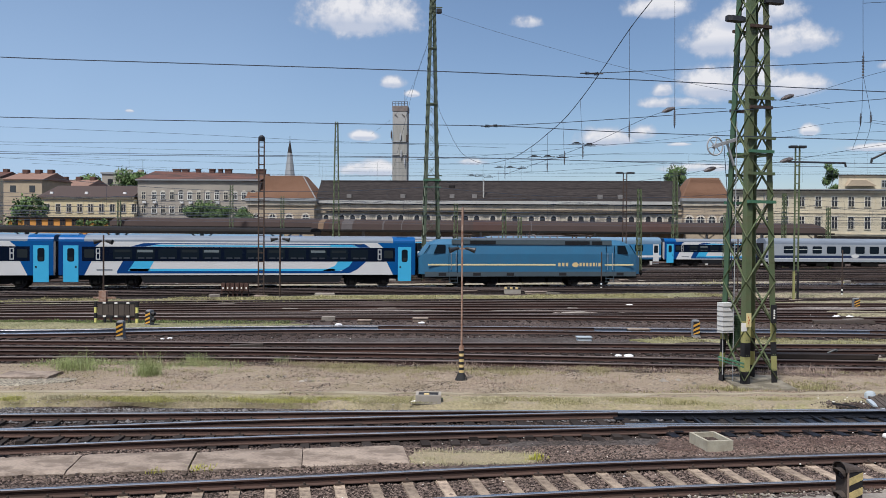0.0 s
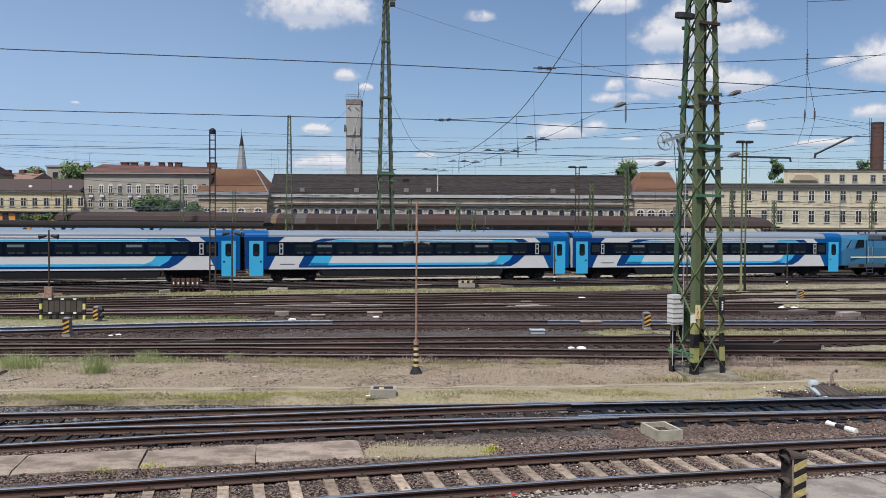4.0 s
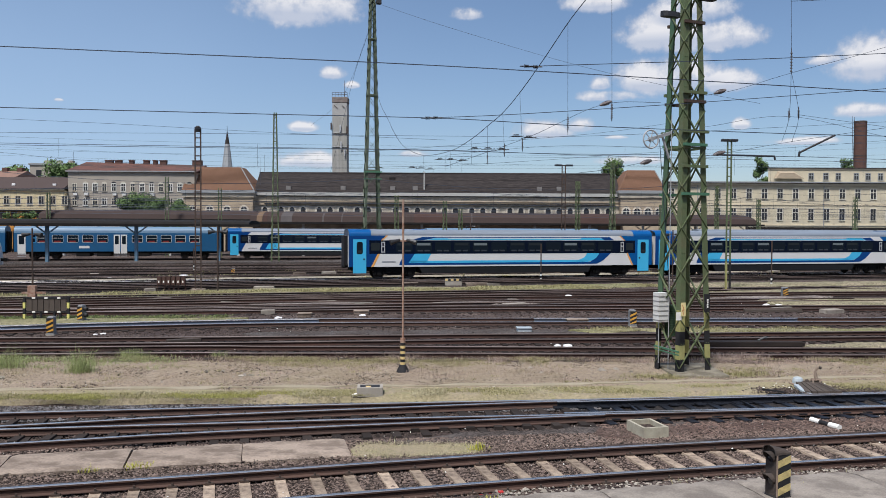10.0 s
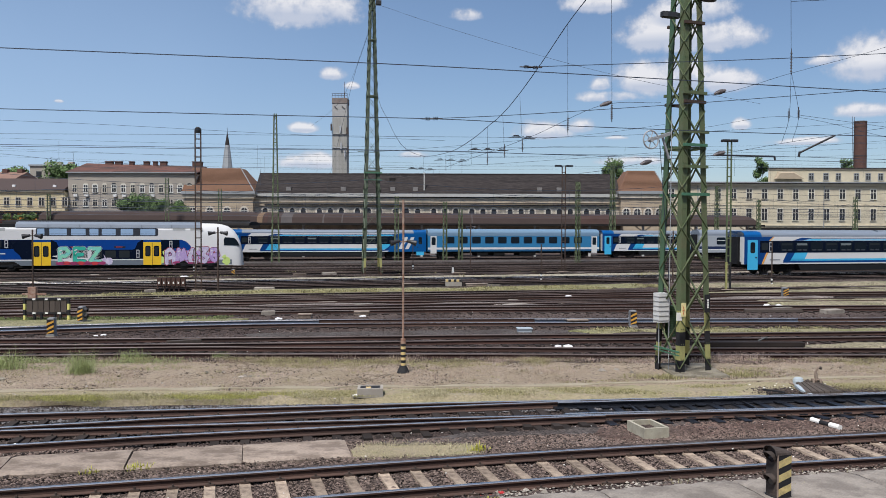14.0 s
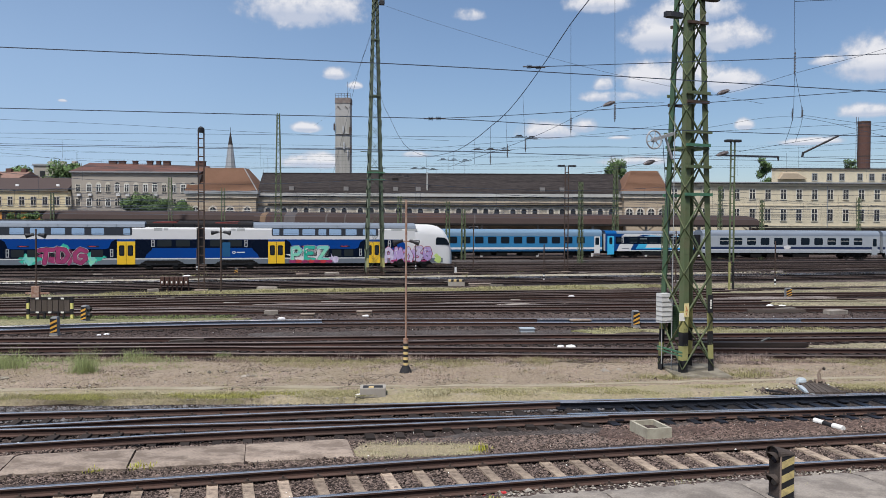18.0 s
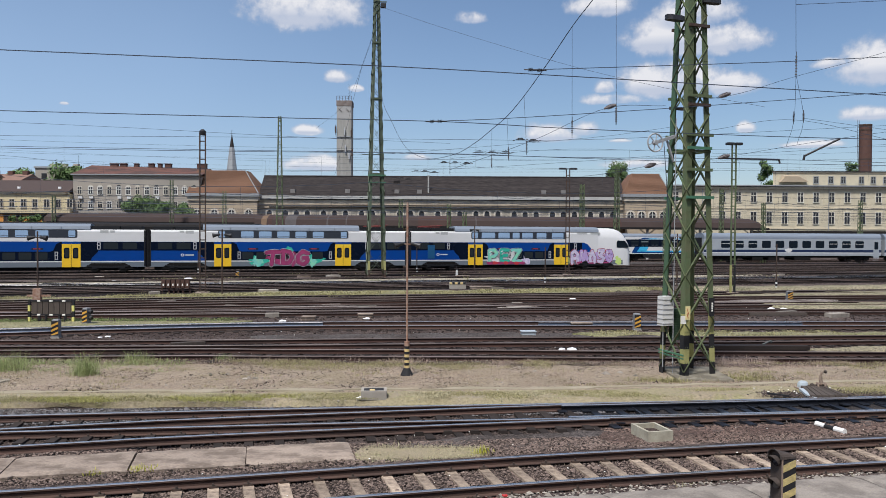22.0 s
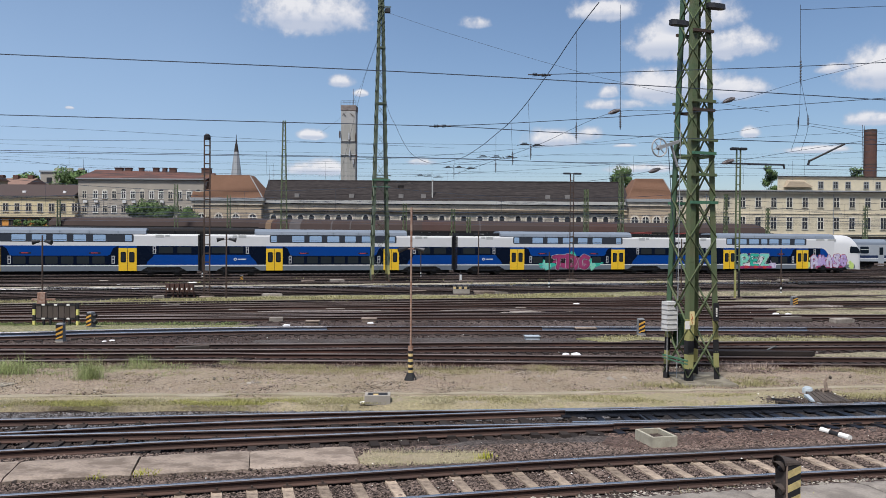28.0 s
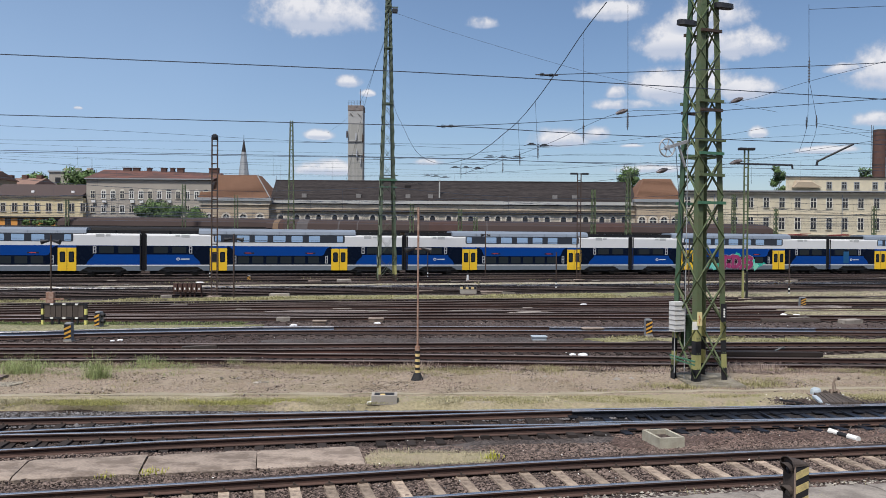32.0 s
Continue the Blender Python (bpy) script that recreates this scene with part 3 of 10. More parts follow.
def rail_mesh(line, v, name, top, lift=0.0):
    bm = bmesh.new()
    pts = offset(line, v)
    rings = []
    for i, p in enumerate(pts):
        d = (pts[min(i + 1, len(pts) - 1)] - pts[max(i - 1, 0)]).normalized()
        n = Vector((-d.y, d.x, 0))
        rings.append([p + n * a + Vector((0, 0, z + lift)) for a, z in RAIL_SEC])
    loft(bm, rings)
    for f in bm.faces:
        if f.calc_center_median().z > (-0.001 if top is RAIL_TOP and pts[0].y < 25 else -0.03) + lift:
            f.material_index = 1
        elif f.calc_center_median().z > -0.008 + lift:
            f.material_index = 2
    return finish(bm, name, [RAIL_SIDE_SOOT if sum(p.y for p in pts) > 54 * len(pts) else RAIL_SIDE if top is RAIL_TOP else RAIL_SIDE_RUST, top, RAIL_EDGE])


SLEEPER_MESH = {}


def sleeper_mesh(material):
    if material.name not in SLEEPER_MESH:
        bm = bmesh.new()
        loft(bm, [[(-1.25, -0.11, -0.1), (-1.25, 0.11, -0.1), (-1.25, 0.088, 0.09), (-1.25, -0.088, 0.09)], [(-0.45, -0.12, -0.1), (-0.45, 0.12, -0.1), (-0.45, 0.086, 0.075), (-0.45, -0.086, 0.075)],
                  [(0.45, -0.12, -0.1), (0.45, 0.12, -0.1), (0.45, 0.086, 0.075), (0.45, -0.086, 0.075)], [(1.25, -0.12, -0.1), (1.25, 0.12, -0.1), (1.25, 0.088, 0.09), (1.25, -0.088, 0.09)]])
        SLEEPER_MESH[material.name] = finish(bm, "sleeper", material)
    return SLEEPER_MESH[material.name]


FASTENER = {}


def fastener_mesh():
    if "m" not in FASTENER:
        bm = bmesh.new()
        for s in (-1, 1):
            box(bm, s * 0.05 - 0.06 * (s < 0), s * 0.05 + 0.06 * (s > 0), -0.07, 0.07, 0.0, 0.035)
            tube(bm, (s * 0.085, 0, 0.03), (s * 0.085, 0, 0.075), 0.018, 6)
        FASTENER["m"] = finish(bm, "fastener", DARK_STEEL)
    return FASTENER["m"]


def track(pts, label, top=RAIL_TOP_DULL, sleepers=None, span=(-12, 13), pitch=0.6, guard=False, fasteners=False, proud=0.0, oily=None, at_x=None, bare=False):
    t = thing("railway_track", label, "railway track", kind="structure")
    line = smooth_line(pts)
    for v in (-0.7535, 0.7535):
        part("rail", rail_mesh(line, v, "rail", top), None, t)
    if guard:
        for v, u0, u1 in ((-0.66, -24, -3), (0.66, -24, -5), (0.66, 4, 17)):
            gm = rail_mesh([q for q in line if u0 < q.x < u1], v, "guard_rail", top, -0.012)
            gm.materials[0] = BLUE_STEEL
            part("guard_rail", gm, None, t, "worn check rail")
    # sleepers at even steps along the line
    run, rest_v, rest_f = 0.0, [], []
    box_v = [(-1.25, -0.12, -0.05), (1.25, -0.12, -0.05), (1.25, 0.12, -0.05), (-1.25, 0.12, -0.05), (-1.25, -0.11, 0.05), (1.25, -0.11, 0.05), (1.25, 0.11, 0.05), (-1.25, 0.11, 0.05)]
    nxt = 0.0
    if at_x is not None:
        nxt = sum((b - a).length * min(1.0, max(0.0, (at_x - a.x) / (b.x - a.x))) for a, b in zip(line[:-1], line[1:])) % pitch
    for a, b in zip(line[:-1], line[1:]):
        d = (b - a)
        L = d.length
        while nxt <= run + L:
            p = a + d * ((nxt - run) / L)
            nxt += pitch
            p = p + d.normalized() * random.uniform(-0.012, 0.012)
            turn = math.atan2(d.y, d.x) + math.pi / 2 + random.uniform(-0.012, 0.012)
            if sleepers and span[0] < p.x < span[1]:
                s = part("sleeper", sleeper_mesh(SLIDE if oily is not None and p.x > oily else sleepers), None, t)
                s.matrix_world = Matrix.Translation((p.x, p.y, -0.238 + proud + random.uniform(-0.004, 0.004))) @ Matrix.Rotation(turn, 4, "Z")
                if fasteners:
                    for v in (-0.7535, 0.7535):
                        f = part("fastener", fastener_mesh(), None, s)
                        f.matrix_parent_inverse = Matrix()
                        f.location = (v, 0, 0.082 - proud)
            elif -60 < p.x < 75:
                c, q = math.cos(turn), math.sin(turn)
                k = len(rest_v)
                rest_v += [(p.x + x * c - y * q, p.y + x * q + y * c, z - 0.205) for x, y, z in box_v]
                rest_f += [tuple(k + i for i in f) for f in ((4, 5, 6, 7), (0, 1, 5, 4), (1, 2, 6, 5), (2, 3, 7, 6), (3, 0, 4, 7))]
        run += L
    if rest_v and not bare:
        tagged(part("sleepers", mesh_of("sleepers", rest_v, rest_f, sleepers or SLEEPER_DARK), None, t), kind="stuff")
    return t


track([(-60, 0.5), (-20, 8.4), (-6.6, 11.72), (0, 13.5), (2.55, 14.15), (6.5, 15.0), (9.0, 15.5), (20, 17.8), (60, 26)], "nearest running track with bright rails on pale concrete sleepers", RAIL_TOP, SLEEPER, (-9, 12), pitch=0.568, fasteners=True, at_x=-1.965)
track([(-60, 8.5), (-20, 15.2), (-9.1, 16.85), (-3.2, 17.72), (0, 18.15), (3.3, 18.52), (10.5, 19.52), (30, 22.4), (70, 29)], "turnout track with oily blades and dark sleepers", RAIL_TOP, SLEEPER_DARK, (-12, 14), fasteners=True, proud=0.03, oily=3.2)
track([(-60, 3.0), (-20, 12.7), (-8.5, 15.72), (-6, 16.45), (-3.1, 17.12), (0, 17.78), (3.3, 18.45)], "diverging turnout track joining from the yard throat", RAIL_TOP, SLEEPER_DARK, (-12, 3))
track([(-60, 21), (-14, 26.45), (-5.6, 26.97), (1.05, 27.15), (5.9, 27.12), (12.8, 27.25), (30, 27.6), (70, 29)], "dark yard track beside the dry dirt strip", RAIL_TOP_DULL, SLEEPER_DARK, (-16, 18))
track([(-60, 24), (-20, 28.4), (-12.7, 28.95), (-6, 29.55), (1.2, 30.44), (6.7, 30.88), (14.9, 31.72), (30, 33.2), (70, 37)], "dark yard track with worn rails", RAIL_TOP_DULL, SLEEPER_DARK, (-16, 20))
track([(-60, 24), (-22, 31.4), (-14.6, 33.55), (-7.4, 35.25), (1.4, 36.0), (17.3, 36.85), (40, 38.2), (80, 41)], "yard track with bright check rails", RAIL_TOP, SLEEPER_DARK, (0, 0), guard=True)
for pts in ([(-60, 33), (-17.1, 39.4), (-8.5, 40.6), (1.6, 41.9), (20, 43.2), (40, 44.8), (80, 48)], [(-60, 31), (-18.3, 41.6), (-9.2, 43.6), (1.8, 45.4), (22.4, 48), (40, 50.4), (80, 56)],
            [(-60, 33.5), (-19.4, 44.4), (-9.8, 46.9), (1.9, 49.2), (24.9, 53.0), (45, 56.5), (80, 63)], [(-60, 36), (-20.5, 47.2), (-10.4, 49.9), (2, 52.8), (27, 57.7), (45, 61.2), (80, 68)],
            [(-60, 42), (-22.3, 54.2), (-11.6, 57.9), (2.4, 62.6), (31.8, 71.2), (80, 86)]):
    track(pts, "dark brown yard track with rusty rails", RAIL_TOP_DULL if pts[1][1] in (39.4, 47.2) else RAIL_TOP_RUST)
# crossover rails that slant from one yard track to the next
for pts, top in (([(-24, 38.3), (-12, 40.7), (-2, 43.0), (8, 45.4), (20, 47.6)], RAIL_TOP_DULL), ([(-30, 41.3), (-16, 45.4), (-5, 49.0), (6, 52.4), (18, 55.8)], RAIL_TOP_RUST), ([(-40, 50.6), (-22, 57.6), (-6, 62.9), (10, 67.2), (30, 73.5)], RAIL_TOP_DULL)):
    track(pts, "slanting crossover track between two yard tracks", top, bare=True)
LINE_IC = (66.21, 15.05)     # the near side of the blue train: distance straight ahead and angle in degrees
LINE_DD = (86.57, 15.26)     # the near side of the double-deck train
LINE_PARK = (113.0, 14.0)    # the near side of the parked coaches


def along(line, s, side=0.0):
    """A plan point s metres along a train line, side metres behind the near side of its vehicles."""
    a = radians(line[1])
    return (s * math.cos(a) - side * math.sin(a), line[0] + s * math.sin(a) + side * math.cos(a))


track([along(LINE_IC, s, 1.41) for s in (-130, -60, 0, 60, 330)], "main track of the blue passenger train", RAIL_TOP)
track([along((72.6, 17.2), s, 1.4) for s in (-90, -30, 0, 60, 120)], "dark running track beyond the blue train", RAIL_TOP_DULL)
track([along((78.0, 16.4), s, 1.4) for s in (-90, -30, 0, 60, 120)], "dark running track beyond the blue train", RAIL_TOP_RUST)
track([along((82.4, 15.5), s, 1.4) for s in (-90, -30, 0, 60, 120)], "dark running track with rusty rails", RAIL_TOP_RUST)
track([along(LINE_DD, s, 1.41) for s in (-260, -60, 0, 60, 160)], "main track of the double-deck train", RAIL_TOP_DULL)
track([along((93.5, 14.5), s, 1.4) for s in (-110, -30, 0, 60, 140)], "dark station track with rusty rails", RAIL_TOP_RUST)
track([along((107.5, 14.2), s, 1.4) for s in (12, 30, 60, 140)], "dark station track with rusty rails", RAIL_TOP_RUST)
track([along(LINE_PARK, s, 1.41) for s in (-110, -30, 0, 60, 140)], "station track of the parked coaches", RAIL_TOP_DULL)


def switch_gear():
    """Greased blades, slide plates and a long oil stain on the turnout track."""
    t = thing("switch_blades", "oily black turnout blades on greased slide plates", "turnout", kind="structure")
    mid = smooth_line([(2.6, 18.42), (6.0, 18.88), (10.5, 19.52), (14.0, 20.02)], 0.5)
    for v0, v1, lab in ((0.60, 0.70, "far"), (-0.55, -0.69, "near")):
        pts = [p + Vector((0, v0 + (v1 - v0) * i / (len(mid) - 1), 0)) for i, p in enumerate(mid)]
        me = rail_mesh(pts, 0.0, "blade", RAIL_TOP, -0.008)
        me.materials[0] = SLIDE
        part("blade", me, None, t, "greased switch blade")
    bm = bmesh.new()
    box(bm, -0.20, 0.20, -0.10, 0.10, 0.0, 0.03, 0.008)
    plate_me = finish(bm, "slide_plate", SLIDE)
    for i, p in enumerate(mid[::1]):
        for v in (-0.62, 0.60):
            s = part("slide_plate", plate_me, None, t)
            s.matrix_world = Matrix.Translation((p.x, p.y + v, -0.142)) @ Matrix.Rotation(radians(98), 4, "Z")
    for x, y in ((4.4, 18.65), (7.2, 19.05), (9.2, 19.33)):
        quick("stretcher_bar", lambda bm: beam(bm, (x, y - 0.7, -0.12), (x - 0.1, y + 0.7, -0.12), 0.05), SLIDE, t)


strip("oily_ballast", "black oil-soaked ballast in the turnout", OIL_BALLAST, [(2.8, 18.2), (6.0, 17.9), (10.5, 18.5), (16, 19.3)], [(2.8, 18.9), (6.0, 19.75), (10.5, 20.5), (16, 21.2)], 0.03, rough=0.25, seed=16, step=0.2)
switch_gear()

# ---- station buildings behind the yard ----
PLASTER_Y = mat("pale_yellow_render", (0.60, 0.515, 0.325), 0.9, scale=0.35, vary=0.14, second=(0.43, 0.365, 0.225), amount=0.6, bump=0.05)
PLASTER_CREAM = mat("cream_render", (0.65, 0.565, 0.41), 0.9, scale=0.3, vary=0.12, second=(0.44, 0.38, 0.27), amount=0.6, bump=0.05)
PLASTER_GREY = mat("grey_beige_render", (0.345, 0.31, 0.26), 0.9, scale=0.3, vary=0.15, second=(0.27, 0.25, 0.22), amount=0.6, bump=0.05)
STONE_BAND = mat("sandstone_band", (0.42, 0.34, 0.24), 0.9, scale=0.6, vary=0.2, second=(0.30, 0.25, 0.19), amount=0.6, bump=0.1)
SLATE = mat("brown_slate_roof", (0.018, 0.0148, 0.0142), 0.75, scale=1.6, vary=0.45, second=(0.055, 0.046, 0.043), amount=0.9, stretch=(0.5, 1, 4), rnd=0.12)
TILE_RED = mat("red_brown_roof_tile", (0.185, 0.103, 0.066), 0.85, scale=0.7, vary=0.25, second=(0.155, 0.088, 0.056), amount=0.6, rnd=0.12)
OFFICE_WALL = mat("weathered_cream_office_render", (0.575, 0.51, 0.365), 0.9, scale=0.7, vary=0.22, second=(0.45, 0.405, 0.31), amount=0.85, bump=0.05)
HATCH_GREY = mat("dull_grey_hatch_sheet", (0.20, 0.19, 0.18), 0.7, scale=2, vary=0.3)
HALL_WALL = mat("weathered_beige_hall_wall", (0.53, 0.475, 0.375), 0.9, scale=0.6, vary=0.25, second=(0.33, 0.29, 0.23), amount=0.9, bump=0.1)
TILE_PALE = mat("pale_weathered_tile", (0.24, 0.15, 0.115), 0.85, scale=0.7, vary=0.25)
TIN_RED = mat("dull_red_tin_roof", (0.135, 0.066, 0.052), 0.75, scale=0.7, vary=0.3, second=(0.075, 0.05, 0.044), amount=0.9, stretch=(0.4, 1, 1.5), hard=True)
ROOF_BROWN = mat("brown_tiled_roof", (0.07, 0.052, 0.047), 0.85, scale=0.6, vary=0.25, second=(0.08, 0.06, 0.055), amount=0.6)
CANOPY_BROWN = mat("brown_bitumen_canopy", (0.049, 0.035, 0.031), 0.9, scale=0.35, vary=0.25, second=(0.064, 0.047, 0.042), amount=0.8, stretch=(0.6, 1, 1))
TIN = mat("grey_tin_flashing", (0.32, 0.33, 0.33), 0.5, 0.3, scale=0.5, vary=0.2)
GUTTER_PALE = mat("pale_weathered_tin", (0.46, 0.46, 0.43), 0.6, 0.1, scale=0.6, vary=0.25, second=(0.30, 0.29, 0.27), amount=0.7, stretch=(0.3, 1, 1))
FRAME_W = mat("white_window_frame", (0.66, 0.65, 0.60), 0.7, vary=0.1)
FRAME_BONE = mat("bone_window_frame", (0.52, 0.48, 0.40), 0.8, vary=0.12)
FRAME_OFFICE = mat("off_white_sash", (0.60, 0.57, 0.49), 0.8, vary=0.15, rnd=0.12)
FRAME_STONE = mat("pale_stone_surround", (0.62, 0.56, 0.46), 0.85, vary=0.2, rnd=0.1)
PANE = glass("dark_window_pane", (0.035, 0.036, 0.038), 0.1)
BRICK_RED = mat("red_brick", (0.115, 0.066, 0.053), 0.9, scale=1.2, vary=0.3, second=(0.085, 0.045, 0.038), amount=0.5)
ORANGE_WALL = mat("orange_render", (0.58, 0.27, 0.07), 0.9, scale=0.5, vary=0.15, bump=0.05)
TOWER_CONC = mat("grey_tower_concrete", (0.33, 0.325, 0.30), 0.9, scale=0.5, vary=0.3, second=(0.25, 0.245, 0.22), amount=0.8, stretch=(2.5, 2.5, 0.25))
TOWER_CROWN = mat("brown_weathered_crown", (0.17, 0.135, 0.12), 0.9, scale=0.9, vary=0.4, second=(0.26, 0.24, 0.22), amount=0.7)
TOWER_PALE = mat("pale_tower_band", (0.36, 0.355, 0.34), 0.9, scale=0.2, vary=0.12)
BLUE_POST = mat("blue_grey_painted_post", (0.13, 0.23, 0.32), 0.6, scale=2, vary=0.2)
# near-black, for canopy undersides, fascias and thin dark details
NEAR_BLACK = mat("near_black_sheet", (0.02, 0.018, 0.017), 0.8, scale=1, vary=0.3)
LEAF = mat("tree_leaf", (0.105, 0.165, 0.06), 0.8, scale=1, vary=0.3, island=0.5, bump=0)
BARK = mat("bark", (0.09, 0.07, 0.05), 0.9, scale=4, vary=0.3)

FACE = 152.0     # distance of the station fronts


def sash(parent, x, z0, w, h, y, frame_m=None, cross=True, open_=False):
    """A window in a wall: reveal, frame with bars, pane."""
    f = quick("window", lambda bm: [box(bm, x - w / 2 - 0.10, x - w / 2 + 0.02, y - 0.05, y + 0.12, z0 - 0.08, z0 + h + 0.10), box(bm, x + w / 2 - 0.02, x + w / 2 + 0.10, y - 0.05, y + 0.12, z0 - 0.08, z0 + h + 0.10),
                                     box(bm, x - w / 2, x + w / 2, y - 0.05, y + 0.12, z0 + h - 0.02, z0 + h + 0.10)] +
               ([box(bm, x - 0.035, x + 0.035, y - 0.04, y + 0.02, z0, z0 + h), box(bm, x - w / 2, x + w / 2, y - 0.04, y + 0.02, z0 + h * 0.62, z0 + h * 0.62 + 0.09)] if cross else []), frame_m or FRAME_W, parent)
    quick("pane", lambda bm: box(bm, x - w / 2, x + w / 2, y - 0.012, y + 0.03, z0, z0 + h), PANE, f)
    quick("sill", lambda bm: box(bm, x - w / 2 - 0.12, x + w / 2 + 0.12, y - 0.12, y + 0.05, z0 - 0.15, z0 - 0.06), frame_m or FRAME_W, f)
    return f


def arch_window(parent, x, z0, w, h, y, bars=True):
    """Round-headed window with a pale stone surround."""
    r = w / 2
    ring = [(x - r - 0.30, z0)] + [(x + (r + 0.30) * math.cos(math.pi - math.pi * k / 10), z0 + h - r + (r + 0.30) * math.sin(math.pi * k / 10)) for k in range(11)] + [(x + r + 0.30, z0)]
    inner = [(x + r, z0)] + [(x + r * math.cos(math.pi * k / 10), z0 + h - r + r * math.sin(math.pi * k / 10)) for k in range(11)] + [(x - r, z0)]
    bm = bmesh.new()
    n = len(ring)
    inn = inner[::-1]
    loft(bm, [[(a, y - 0.14, b) for a, b in ring], [(a, y - 0.14, b) for a, b in inn], [(a, y + 0.1, b) for a, b in inn]], caps=False, closed=False)
    f = part("window", bm, FRAME_STONE, parent, "round-arched window with pale stone surround")
    quick("pane", lambda bm: plate(bm, inner, y - 0.03, y + 0.02), PANE, f)
    if bars:
        quick("glazing_bar", lambda bm: [box(bm, x - 0.05, x + 0.05, y - 0.08, y - 0.02, z0, z0 + h), box(bm, x - r, x + r, y - 0.08, y - 0.02, z0 + h - r - 0.05, z0 + h - r + 0.05)], FRAME_W, f)
    return f


def slab_wall(parent, name, material, x0, x1, z0, z1, y, thick=0.5, label=""):
    return quick(name, lambda bm: box(bm, x0, x1, y, y + thick, z0, z1), material, parent, label)


def hall():
    t = thing("station_hall", "long sandstone station hall with arched windows under a brown slate roof", "building")
    y = FACE
    x0, x1 = -35.31, 32.05
    slab_wall(t, "wall", HALL_WALL, x0, x1, GZ, 8.14, y, 9.0)
    slab_wall(t, "frieze", STONE_BAND, x0, x1, 8.14, 8.87, y - 0.15, 9.3, "sandstone frieze band")
    slab_wall(t, "parapet", HALL_WALL, x0, x1, 8.87, 9.80, y - 0.05, 9.1)
    slab_wall(t, "gutter", GUTTER_PALE, x0 - 0.2, x1 + 0.2, 9.95, 10.53, y - 0.5, 10.0, "pale tin cornice")
    # near-black strip stands in for the shadow line below the tin cornice
    slab_wall(t, "gutter_shadow_strip", NEAR_BLACK, x0, x1, 9.80, 9.95, y - 0.25, 9.5, "dark strip standing in for shade under the cornice")
    quick("cornice", lambda bm: [box(bm, x0, x1, y - 0.35, y, 8.22, 8.38), box(bm, x0, x1, y - 0.3, y, 8.87, 8.97)], STONE_BAND, t)
    # slate roof, pitched to a ridge, in courses
    za, zb = 10.53, 14.39
    quick("roof", lambda bm: loft(bm, [[(x0, y - 0.3, za), (x0, y + 4.6, zb), (x0, y + 9.6, za)], [(x1, y - 0.3, za), (x1, y + 4.6, zb), (x1, y + 9.6, za)]]), SLATE, t, "brown slate roof")
    n = 14
    for k in range(n):
        a, b = k / n, (k + 1) / n
        bm = bmesh.new()
        m = 1
        for i in range(m):
            u0, u1 = x0 + (x1 - x0) * i / m + 0.02, x0 + (x1 - x0) * (i + 1) / m - 0.02
            dz = random.uniform(0.02, 0.06)
            loft(bm, [[(u0, y - 0.3 + 4.9 * a, za + (zb - za) * a + dz), (u0, y - 0.3 + 4.9 * b, za + (zb - za) * b + 0.02)], [(u1, y - 0.3 + 4.9 * a, za + (zb - za) * a + dz), (u1, y - 0.3 + 4.9 * b, za + (zb - za) * b + 0.02)]], caps=False, closed=False)
        part("slate_course", bm, SLATE, t)
    quick("ridge", lambda bm: tube(bm, (x0, y + 4.6, zb + 0.05), (x1, y + 4.6, zb + 0.05), 0.14, 8), SLATE, t)
    for x in (-18.96, -9.80, -5.64, -29.06, 17.27, 20.91):
        quick("skylight", lambda bm: box(bm, x - 0.45, x + 0.45, y + 0.3, y + 1.5, za + 0.5, za + 1.22, 0.04), HATCH_GREY, t, "small dull grey roof hatch")
    quick("skylight", lambda bm: box(bm, -10.6, -9.5, y + 2.9, y + 3.9, za + 2.5, za + 3.05, 0.04), NEAR_BLACK, t, "open dark roof hatch")
    quick("flue", lambda bm: [tube(bm, (-4.0, y + 0.6, za + 0.4), (-4.0, y + 0.6, 14.2), 0.13, 8), tube(bm, (-4.0, y + 0.6, 14.2), (-4.0, y + 0.6, 14.45), 0.19, 8)], GUTTER_PALE, t, "pale sheet-metal flue")
    # low awning added over the ground floor to shade the wall
    quick("awning", lambda bm: [box(bm, x0, x1, y - 4.6, y - 0.02, 4.95, 5.2), box(bm, x0, x1, y - 4.75, y - 4.6, 4.65, 5.22)], NEAR_BLACK, t, "dark flat awning added to shade the ground floor")
    # arched windows, in threes
    for k in range(-5, 5):
        for j in range(3):
            x = -2.23 + k * 7.02 + j * 2.02
            if x > x0 + 1.2:
                arch_window(t, x, 6.47, 0.92, 7.83 - (6.47), y, False)
        quick("pilaster", lambda bm: box(bm, 2.59 + k * 7.02, 3.01 + k * 7.02, y - 0.12, y, GZ, 8.14), HALL_WALL, t)
    quick("eaves_pipe", lambda bm: tube(bm, (x0 + 2, y - 0.45, 8.46), (x1 - 1, y - 0.45, 8.46), 0.09, 6), NEAR_BLACK, t)
    return t


hall()


